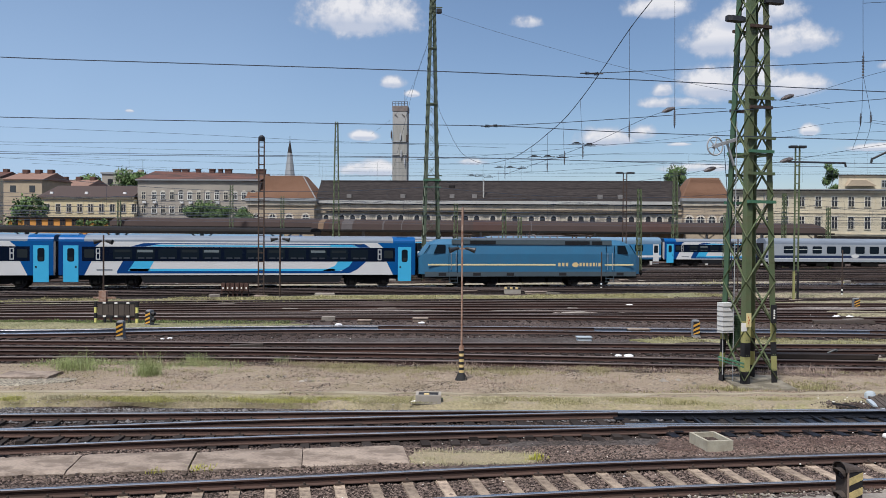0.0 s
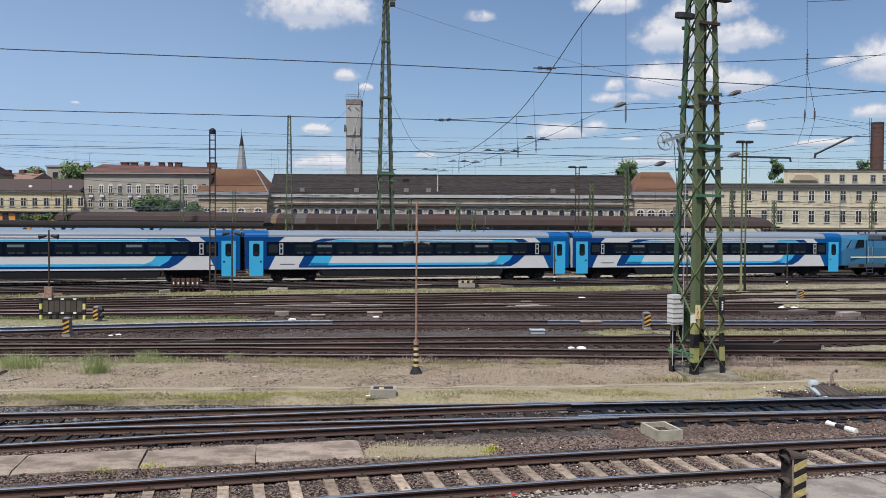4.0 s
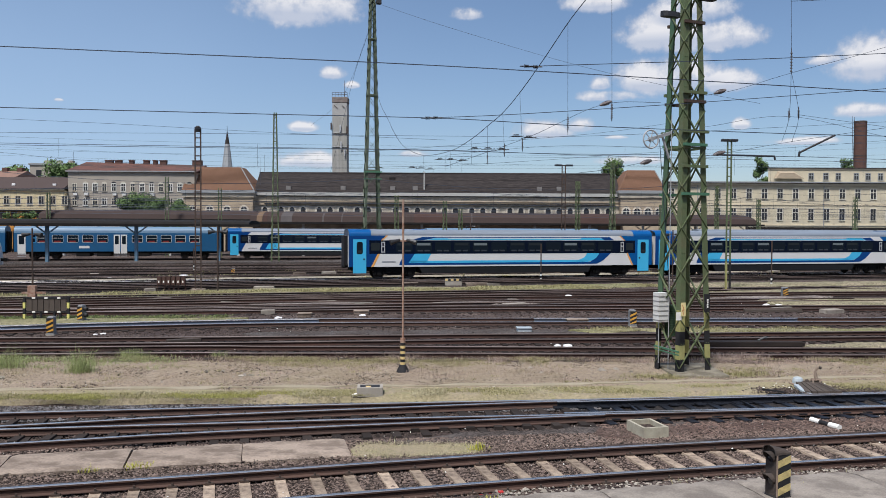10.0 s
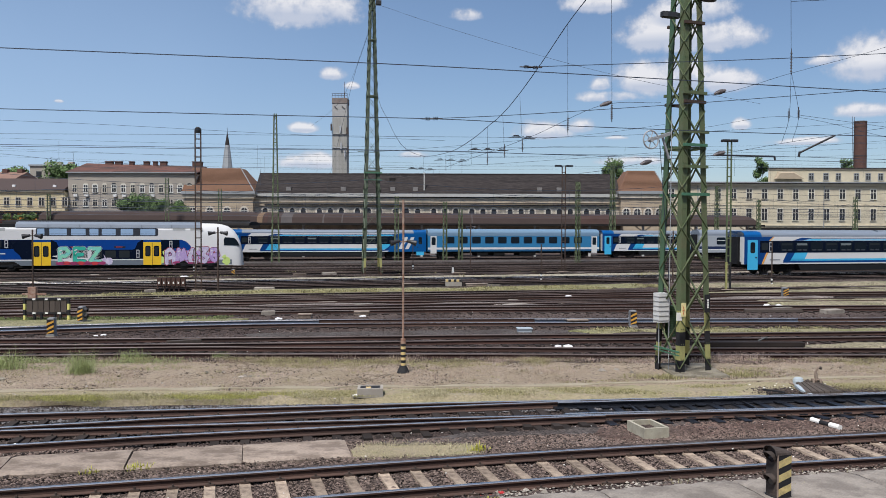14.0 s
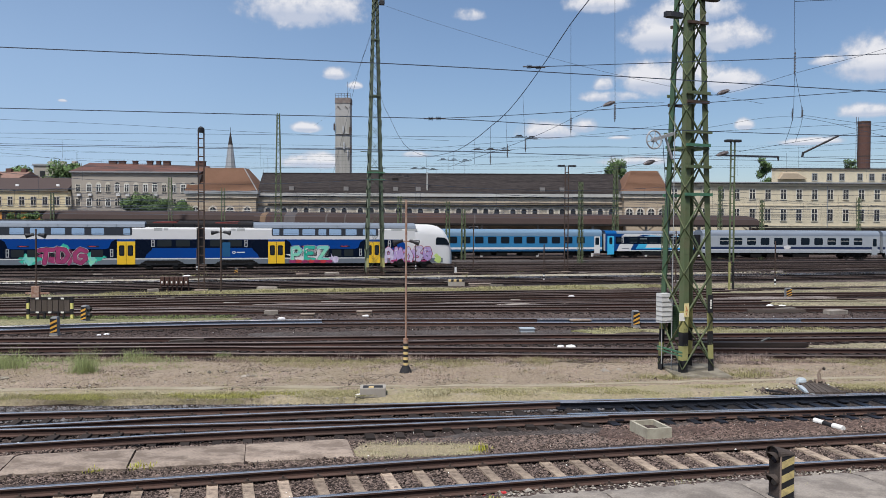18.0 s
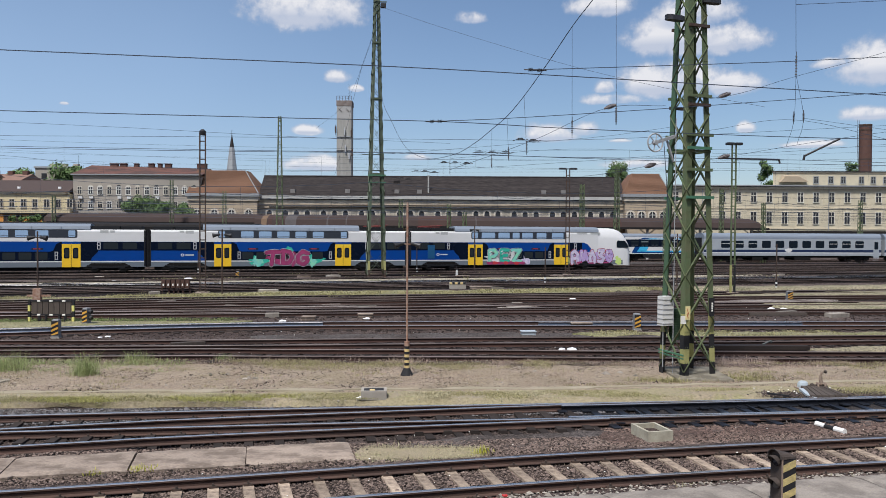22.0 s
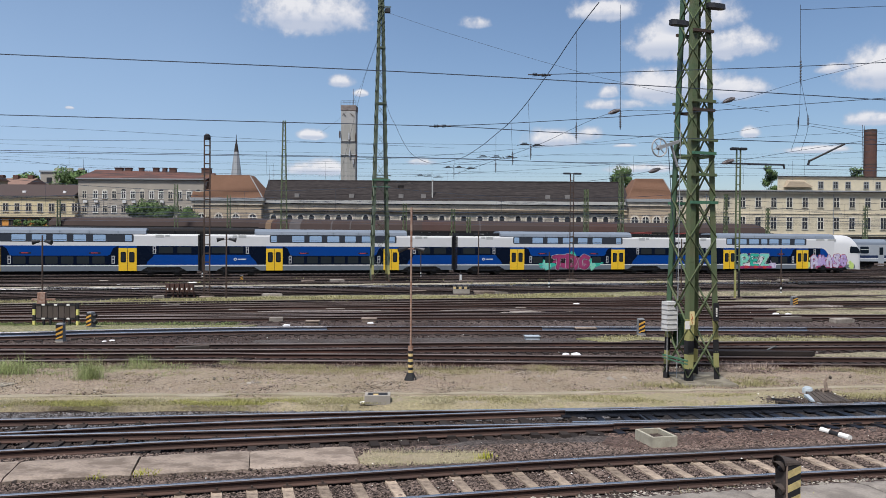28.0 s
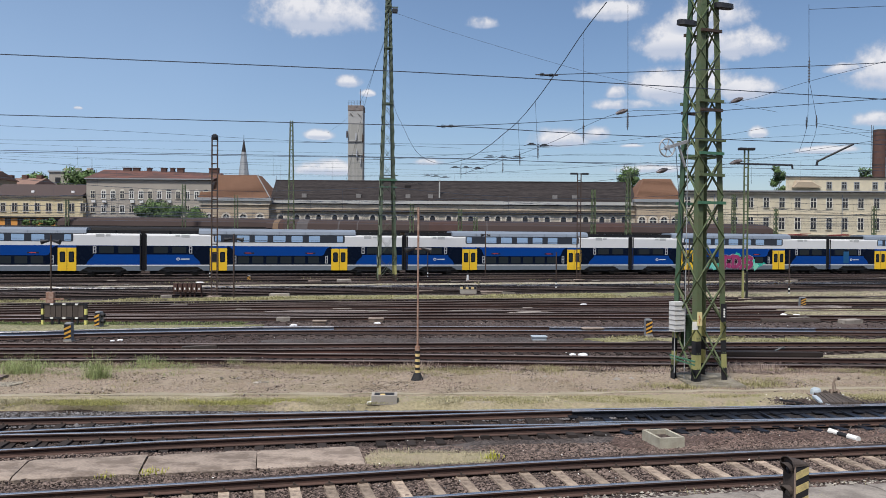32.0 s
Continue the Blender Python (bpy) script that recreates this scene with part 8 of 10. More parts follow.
grass("yellow_weeds", "small yellow-green flowering weeds by the slabs", 60, lambda r: r.choice(((-5.3, 14.0), (-5.1, 14.05), (0.62, 15.25), (0.7, 12.35), (-6.0, 13.75), (6.6, 12.75), (5.55, 13.05))), 0.07, YELLOW_FLOWER, 9, 10, 0.08, 0.006, 0.08)
grass("dry_grass", "dry tufts in the sleepers of the nearest track", 70, near_line(-8, 11, 12.2, 0.24, 14.5, 0.24), 0.05, BLADE_DRY, 10, 6, 0.05, 0.003)
grass("dry_grass", "dry growth beside the broad slabs", 260, patchy(near_line(1, 11, 12.3, 0.21, 12.55, 0.22), 1.2, 0.0, 4), 0.05, BLADE_YG, 11, 6, 0.06, 0.004, 0.03)
grass("pink_growth", "pinkish dried stalks round the mast foot", 420, patchy(near_line(5.6, 11.5, 24.6, 0.0, 25.6, 0.0), 1.1, 0.0, 12), 0.055, BLADE_PINK, 12, 9, 0.14, 0.004, 0.16)
grass("pink_growth", "feathery pinkish plumes beside the mast", 16, clumps(((8.5, 25.7, 0.18), (9.0, 25.8, 0.25), (9.7, 25.8, 0.2)), 71), 0.22, BLADE_PINK, 71, 26, 0.09, 0.004, 0.16)
scatter_stones("dark_crumbs", "grey-brown clinker heap beside the mast", 1500, clumps(((8.9, 25.0, 0.30), (9.15, 24.85, 0.22)), 72), 0.022, STONE_LOOSE, 72, 0.19)
scatter_stones("ballast_stones", "dark oily stones round the turnout machine", 2600, clumps(((8.3, 20.5, 0.3), (9.0, 20.6, 0.5), (10.1, 20.7, 0.4), (10.6, 20.6, 0.4)), 73), 0.022, STONE_TURNOUT, 73, 0.185)
scatter_stones("white_pebbles", "pale bits of rubbish by the turnout machine", 12, clumps(((9.0, 21.0, 0.5), (10.1, 21.2, 0.3)), 74), 0.03, SIGN_W, 74, 0.20)
grass("green_weeds", "weeds among the far tracks", 900, patchy(near_line(-28, 35, 66.0, 0.25, 84.0, 0.26), 0.12, 0.1, 13), 0.12, BLADE_YG, 13, 7, 0.2, 0.025)

# ---- trains ----
T_BLUE = mat("deep_blue_train_paint", (0.002, 0.046, 0.19), 0.4, scale=0.8, vary=0.12, coat=0.0, bump=0.02)
T_BRIGHT = mat("bright_blue_end_paint", (0.002, 0.082, 0.27), 0.4, scale=0.8, vary=0.12, coat=0.0, bump=0.02)
T_CYAN = mat("light_cyan_train_paint", (0.06, 0.44, 0.72), 0.35, scale=0.8, vary=0.1, coat=0.3, bump=0.02)
T_WHITE = mat("white_train_paint", (0.64, 0.64, 0.63), 0.38, scale=0.8, vary=0.08, coat=0.2, bump=0.02)
T_ROOF = mat("grey_train_roof", (0.19, 0.225, 0.27), 0.55, scale=0.8, vary=0.2, second=(0.14, 0.16, 0.19), amount=0.6, stretch=(0.4, 3, 3), bump=0.05)
T_ROOF_BLUE = mat("blue_train_roof", (0.135, 0.225, 0.32), 0.5, scale=0.8, vary=0.15, stretch=(0.4, 3, 3), bump=0.05)
T_SKIRT = mat("dark_grey_skirt", (0.017, 0.018, 0.020), 0.6, scale=1.5, vary=0.25, bump=0.05)
T_UNDER = mat("black_underframe", (0.013, 0.0125, 0.012), 0.8, scale=3, vary=0.4)
T_WHEEL = mat("brown_wheel_steel", (0.085, 0.075, 0.07), 0.6, 0.4, scale=3, vary=0.3)
T_GLASS = glass("dark_train_glass", (0.009, 0.015, 0.022))
# base colour carries the bright sky reflection of the upper deck panes
T_GLASS_SKY = glass("sky_painted_glass", (0.30, 0.43, 0.60), 0.08)
T_GLASS_MID = glass("grey_train_glass", (0.022, 0.028, 0.032), 0.06)
# pale reflections of a few vent panes put into the base colour
T_GLASS_LIT = glass("reflection_painted_vent_glass", (0.16, 0.19, 0.20), 0.06)
T_BAND = mat("black_window_band", (0.004, 0.008, 0.020), 0.25, scale=1, vary=0.2, bump=0)
for m_ in (T_BLUE, T_BRIGHT):
    m_.node_tree.nodes["Principled BSDF"].inputs["Specular IOR Level"].default_value = 0.25
for m_, v_ in ((T_GLASS, 0.25), (T_GLASS_MID, 0.3), (T_BAND, 0.1), (T_SKIRT, 0.15), (T_UNDER, 0.1), (YARD_BALLAST, 0.12), (BLACK_BALLAST, 0.1), (RAIL_SIDE_SOOT, 0.1), (RAIL_SIDE_RUST, 0.15), (STONE_YARD, 0.15)):
    m_.node_tree.nodes["Principled BSDF"].inputs["Specular IOR Level"].default_value = v_
T_RUBBER = mat("black_gangway_rubber", (0.015, 0.015, 0.017), 0.7, vary=0.2)
T_YELLOW = mat("yellow_door_paint", (0.80, 0.50, 0.02), 0.4, scale=1, vary=0.08, coat=0.2, bump=0.02)
T_GREY = mat("mid_grey_sill_paint", (0.135, 0.16, 0.185), 0.5, scale=1, vary=0.15, bump=0.03)
T_KBLUE = mat("royal_blue_train_paint", (0.001, 0.046, 0.24), 0.4, scale=0.8, vary=0.1, coat=0.0, bump=0.02)
T_KBLUE.node_tree.nodes["Principled BSDF"].inputs["Specular IOR Level"].default_value = 0.25
T_MULLION = mat("smoky_window_mullion", (0.032, 0.038, 0.05), 0.35, scale=1, vary=0.15, bump=0)
T_LOUVRE = mat("pale_grey_louvre", (0.42, 0.43, 0.42), 0.6, scale=2, vary=0.2, stretch=(1, 1, 14), bump=0.2)
T_PANTO = mat("red_pantograph_paint", (0.20, 0.035, 0.03), 0.6, scale=3, vary=0.3)
G_MIST = mat("pale_lilac_spray_paint", (0.62, 0.57, 0.68), 0.6, scale=3, vary=0.2, second=(0.30, 0.25, 0.45), amount=0.7, bump=0)
T_LOCO = mat("loco_blue_paint", (0.030, 0.135, 0.245), 0.42, scale=0.9, vary=0.15, second=(0.038, 0.115, 0.20), amount=0.5, coat=0.1, bump=0.02)
T_LOCO_GREY = mat("loco_grey_sill", (0.065, 0.09, 0.105), 0.6, scale=1.5, vary=0.2)
T_CREAM = mat("cream_stripe_paint", (0.78, 0.66, 0.36), 0.45, vary=0.08, bump=0)
T_ORANGE = mat("orange_edge_paint", (0.72, 0.36, 0.09), 0.5, vary=0.08, bump=0)
T_SEAT = mat("dark_red_seat_cloth", (0.22, 0.03, 0.03), 0.8, vary=0.2, bump=0)
T_GOLD = mat("pale_gold_lettering", (0.66, 0.50, 0.24), 0.5, vary=0.08, bump=0)
T_OLDBLUE = mat("old_coach_blue_paint", (0.010, 0.088, 0.205), 0.45, scale=0.9, vary=0.15, coat=0.1, bump=0.02)
T_OLDMID = mat("mid_blue_coach_paint", (0.028, 0.18, 0.36), 0.45, scale=0.9, vary=0.15, coat=0.1, bump=0.02)
T_SILVER = mat("silver_grey_coach_paint", (0.34, 0.37, 0.395), 0.45, 0.1, scale=0.9, vary=0.15, bump=0.03)
T_NAVY = mat("navy_stripe_paint", (0.010, 0.022, 0.065), 0.4, scale=0.9, vary=0.12, bump=0.02)
G_TEAL = mat("teal_spray_paint", (0.03, 0.42, 0.30), 0.6, scale=2, vary=0.2, bump=0)
G_PINK = mat("pink_spray_paint", (0.36, 0.035, 0.14), 0.6, scale=2, vary=0.35, second=(0.13, 0.02, 0.06), amount=0.7, bump=0)
G_GREEN = mat("pale_green_spray_paint", (0.25, 0.62, 0.38), 0.6, scale=2, vary=0.2, second=(0.10, 0.45, 0.55), amount=0.8, bump=0)
G_LILAC = mat("lilac_spray_paint", (0.36, 0.24, 0.52), 0.6, scale=3, vary=0.25, second=(0.55, 0.45, 0.62), amount=0.8, bump=0)
G_LIME = mat("lime_spray_paint", (0.55, 0.70, 0.20), 0.6, scale=2, vary=0.15, bump=0)
G_RED = mat("red_spray_paint", (0.55, 0.04, 0.05), 0.6, scale=2, vary=0.2, bump=0)



def panel(name, pts, material, parent, label="", depth=0.006, y=0.0):
    """A flat panel on the near side of a vehicle, outline in length and height."""
    bm = bmesh.new()
    plate(bm, pts, y - depth, y + 0.012)
    return part(name, bm, material, parent, label)


def rect(x0, x1, z0, z1, r=0.0):
    if not r:
        return [(x0, z0), (x1, z0), (x1, z1), (x0, z1)]
    out = []
    for cx, cz, a0 in ((x1 - r, z0 + r, -90), (x1 - r, z1 - r, 0), (x0 + r, z1 - r, 90), (x0 + r, z0 + r, 180)):
        out += [(cx + r * math.cos(radians(a0 + 30 * k)), cz + r * math.sin(radians(a0 + 30 * k))) for k in range(4)]
    return out


def wheel_mesh(r=0.46):
    bm = bmesh.new()
    n = 24
    prof = [(0.0, -0.02), (0.12, -0.05), (0.30, -0.02), (0.36, -0.06), (r, -0.065), (r, 0.05), (r + 0.03, 0.06), (r + 0.03, 0.08), (0.0, 0.08)]
    rings = [[(max(a, 0.001) * math.cos(k * 2 * math.pi / n), y, max(a, 0.001) * math.sin(k * 2 * math.pi / n)) for k in range(n)] for a, y in prof]
    loft(bm, rings)
    return finish(bm, "wheel", T_WHEEL)


WHEEL = wheel_mesh()


def bogie(parent, x, width=2.8, base=2.5, label=""):
    """Frame, springs, axle boxes and four wheels under a vehicle."""
    bm = bmesh.new()
    for y in (0.30, width - 0.44):
        plate(bm, [(x - base / 2 - 0.45, 0.50), (x - base / 2 - 0.35, 0.36), (x - 0.7, 0.36), (x - 0.45, 0.28), (x + 0.45, 0.28), (x + 0.7, 0.36), (x + base / 2 + 0.35, 0.36), (x + base / 2 + 0.45, 0.50),
                   (x + base / 2 + 0.2, 0.68), (x + 0.6, 0.60), (x - 0.6, 0.60), (x - base / 2 - 0.2, 0.68)], y, y + 0.14)
        for s in (-1, 1):
            box(bm, x + s * base / 2 - 0.17, x + s * base / 2 + 0.17, y - 0.08, y + 0.02, 0.30, 0.60, 0.03)
            for k in (-0.33, 0.33):
                tube(bm, (x + s * base / 2 + k, y - 0.02, 0.34), (x + s * base / 2 + k, y - 0.02, 0.72), 0.075, 8)
        box(bm, x - 0.18, x + 0.18, y - 0.06, y + 0.02, 0.45, 0.85, 0.03)
        tube(bm, (x - 0.55, y - 0.05, 0.42), (x + 0.1, y - 0.05, 0.80), 0.05, 6)
    box(bm, x - 0.35, x + 0.35, 0.44, width - 0.44, 0.35, 0.65)
    b = part("bogie", bm, T_UNDER, parent, label)
    for s in (-1, 1):
        for y, side in ((0.66, 1), (width - 0.66, -1)):
            w = part("wheel", WHEEL, None, b)
            w.matrix_parent_inverse = Matrix()
            w.matrix_basis = Matrix.Translation((x + s * base / 2, y, 0.46)) @ Matrix.Rotation(0 if side > 0 else math.pi, 4, "Z")
    return b


def shell(parent, L, width, z0, zs, top, material, roof, name="body", x0=0.0, rise=7, blue_ends=None, waist=0.0):
    """A coach body: straight sides from z0 to zs, then an arched roof up to top. Two parts: sides and roof."""
    bm = bmesh.new()
    w = width
    box(bm, x0, x0 + L, 0, w, z0, zs)
    body = part(name, bm, material, parent)
    bm = bmesh.new()
    prof = []
    for k in range(rise * 2 + 1):
        a = math.pi * k / (rise * 2)
        c = math.cos(a)
        prof.append((w / 2 - w / 2 * math.copysign(abs(c) ** 0.55, c), zs + (top - zs) * math.sin(a) ** 0.8))
    loft(bm, [[(x0 + 0.0, y, z) for y, z in prof], [(x0 + L, y, z) for y, z in prof]])
    part("roof", bm, roof, parent, smooth=False)
    return body


def buffers(parent, L, width, z=1.06):
    bm = bmesh.new()
    for x, s in ((0, -1), (L, 1)):
        for y in (width / 2 - 0.87, width / 2 + 0.87):
            tube(bm, (x, y, z), (x + s * 0.22, y, z), 0.09, 10)
            tube(bm, (x + s * 0.22, y, z), (x + s * 0.25, y, z), 0.24, 14)
        box(bm, min(x, x + s * 0.3), max(x, x + s * 0.3), width / 2 - 0.08, width / 2 + 0.08, 0.85, 1.05)
    part("buffers", bm, T_UNDER, parent, "black side buffers and screw coupling")


def gangway(parent, x, s, width, z1=3.4):
    bm = bmesh.new()
    for k in range(4):
        a = x + s * 0.075 * k
        box(bm, min(a, a + s * 0.06), max(a, a + s * 0.06), width / 2 - 0.75 - 0.03 * (k % 2), width / 2 + 0.75 + 0.03 * (k % 2), 0.95, z1)
    part("gangway", bm, T_RUBBER, parent, "black folded gangway bellows")


CLASS_GREY = mat("grey_class_sign", (0.40, 0.41, 0.42), 0.5, vary=0.1, bump=0)


def pictogram(parent, x, z0, w, h, y=0.0, c=None):
    """Class number plate and pictograms, as plain pale marks."""
    g = panel("class_sign", rect(x, x + w, z0, z0 + h), c or CLASS_GREY, parent, "pale class number panel", 0.016, y)
    for a, b in ((0.62, 0.9), (0.10, 0.5)):
        panel("mark", rect(x + w * 0.25, x + w * 0.75, z0 + h * a, z0 + h * b), T_BAND, g, depth=0.021, y=y)


WT, WB = 3.04, 1.98      # window band top and bottom


def intercity_coach(name="passenger_coach", label="white, dark blue and cyan striped express coach", tail=False, orange=False, group="coaches of the moving blue train", open_door=False, clock_end=False):
    L, W = 26.15, 2.82
    t = thing(name, label, "train coach", group)
    shell(t, L, W, 0.95, 3.42, 3.90, T_WHITE, T_ROOF)
    # dark skirt and underframe gear
    bm = bmesh.new()
    plate(bm, [(5.6, 0.94), (5.9, 0.38), (L - 5.9, 0.38), (L - 5.6, 0.94)], 0.05, W - 0.05)
    sk = part("skirt", bm, T_SKIRT, t, "dark grey underfloor skirt")
    for x, w in ((7.4, 1.3), (10.2, 2.2), (13.8, 1.2), (16.2, 2.4)):
        panel("hatch", rect(x, x + w, 0.45, 0.86), T_SKIRT, sk, depth=0.012, y=0.05)
    for a in (0.3, L - 5.5):
        quick("underframe", lambda bm: box(bm, a, a + 5.2, 0.25, W - 0.25, 0.62, 0.95), T_UNDER, t)
    bogie(t, 3.7, W)
    bogie(t, L - 3.7, W)
    buffers(t, L, W)
    gangway(t, 0, -1, W)
    gangway(t, L, 1, W)
    s = 0.006
    # blue ends with raised blue roof hoods
    for a, b, sgn in ((0.0, 1, 1), (L, -1, -1)):
        X = lambda u: a + sgn * u
        def P(nm, pts, m, lab="", dep=0.006):
            pts = [(X(u), z) for u, z in pts]
            return panel(nm, pts, m, t, lab, dep)
        P("end_panel", [(0, 0.95), (1.75, 0.95), (2.25, WB), (2.25, WT), (2.5, WT), (2.95, 3.42), (0, 3.42)], T_BLUE if b > 0 else T_BRIGHT, "bright blue coach end")
        d = P("door", rect(0.32, 1.36, 0.46, 3.12), T_CYAN, "light cyan entrance door", 0.03)
        panel("door_window", rect(min(X(0.60), X(1.08)), max(X(0.60), X(1.08)), 1.95, 2.92, 0.14), T_GLASS, d, depth=0.036)
        panel("door_pane", rect(min(X(0.68), X(1.00)), max(X(0.68), X(1.00)), 2.02, 2.26, 0.05), T_GLASS_MID, d, depth=0.040)
        panel("door_handle", rect(min(X(1.12), X(1.24)), max(X(1.12), X(1.24)), 1.50, 1.62), BLACK, d, depth=0.05)
        bm = bmesh.new()
        prof = []
        for k in range(13):
            q = math.pi * k / 12
            c = math.cos(q)
            prof.append((W / 2 - (W / 2 + 0.01) * math.copysign(abs(c) ** 0.55, c), 3.40 + 0.52 * math.sin(q) ** 0.8))
        loft(bm, [[(X(0.0), y, z) for y, z in prof], [(X(1.75), y, z) for y, z in prof]])
        part("roof_hood", bm, T_BRIGHT, t, "bright blue roof end")
        bm = bmesh.new()
        box(bm, min(X(0.6), X(1.4)), max(X(0.6), X(1.4)), 0.40, 0.62, 3.76, 3.87, 0.03)
        part("roof_vent", bm, T_BAND, t)
        # livery sweeps
        if b > 0:
            P("stripe", [(4.0, 1.20), (4.75, 1.20), (5.25, WB), (4.42, WB)], T_BLUE)
            P("stripe", [(4.0, 1.08), (20.4, 1.08), (20.4, 1.24), (4.05, 1.24)], T_BLUE, dep=0.008)
            P("stripe", [(4.75, 1.25), (6.2, 1.25), (6.6, WB), (5.25, WB)], T_CYAN)
            P("stripe", [(4.9, 1.245), (19.9, 1.245), (19.9, 1.42), (4.9, 1.42)], T_CYAN)
            P("stripe", [(2.95, WT + 0.02), (5.0, WT + 0.02), (5.9, 3.32), (22.0, 3.32), (22.0, 3.26), (7.0, 3.26), (6.0, WT + 0.02)], T_BLUE)
            P("stripe", [(6.15, WT + 0.03), (8.0, WT + 0.03), (8.0, 3.21), (6.9, 3.21)], T_CYAN)
            P("stripe", [(8.0, WT + 0.04), (19.6, WT + 0.04), (19.6, WT + 0.14), (8.0, WT + 0.14)], T_CYAN)
        else:
            P("stripe", [(4.9, 1.60), (4.45, WB), (6.0, WB), (6.3, 1.62), (7.2, 1.25), (5.9, 1.25)], T_CYAN)
            P("stripe", [(3.85, WB), (4.9, WB), (5.15, 1.62), (5.75, 1.25), (5.75, 1.08), (5.1, 1.10), (4.5, 1.40)], T_BLUE, dep=0.008)
            P("stripe", [(4.4, WT + 0.03), (6.6, WT + 0.03), (6.6, 3.25), (4.9, 3.25)], T_CYAN)
            P("stripe", [(3.55, WT + 0.02), (4.4, WT + 0.02), (4.9, 3.30), (4.0, 3.34)], T_BLUE)
            if orange:
                P("orange_edge", [(1.75, 0.95), (1.90, 0.95), (2.40, WB), (2.25, WB)], T_ORANGE, dep=0.009)
                P("orange_edge", [(2.5, WT), (2.62, WT), (3.07, 3.42), (2.95, 3.42)], T_ORANGE, dep=0.009)
        if b > 0 and orange:
            P("orange_edge", [(1.75, 0.95), (1.95, 0.95), (2.45, WB), (2.25, WB)], T_ORANGE, dep=0.009)
            P("orange_edge", [(2.5, WT), (2.66, WT), (3.1, 3.42), (2.95, 3.42)], T_ORANGE, dep=0.009)
    # dark window band and its panes
    band = panel("window_band", rect(1.6, L - 1.6, WB, WT), T_BAND, t, "black glazed window band", 0.010)
    for k in range(12):
        x = 3.75 + k * 1.58
        panel("window", rect(x, x + 1.32, WB + 0.16, WT - 0.14, 0.08), T_GLASS, band, depth=0.016)
        panel("vent_pane", rect(x + 0.1, x + 1.2, WT - 0.40, WT - 0.22), (T_GLASS_LIT if k in (1, 4, 9) else T_GLASS_MID) if k % 3 != 2 else T_GLASS, band, depth=0.020)
        for u in (0.15, 0.72):
            panel("seat", rect(x + u, x + u + 0.45, WB + 0.18, WB + 0.30, 0.04), T_MULLION, band, depth=0.018)
    panel("window", rect(1.75, 2.45, WB + 0.25, WT - 0.2, 0.06), T_GLASS_MID, band, depth=0.016)
    panel("window", rect(L - 2.45, L - 1.75, WB + 0.25, WT - 0.2, 0.06), T_GLASS_MID, band, depth=0.016)
    pictogram(t, 2.55, WB + 0.1, 0.30, 0.85)
    pictogram(t, L - 2.95, WB + 0.1, 0.30, 0.85)
    g = panel("lettering", rect(2.6, 3.7, 1.30, 1.38), T_GREY, t, "small unreadable lettering", 0.010)
    return t


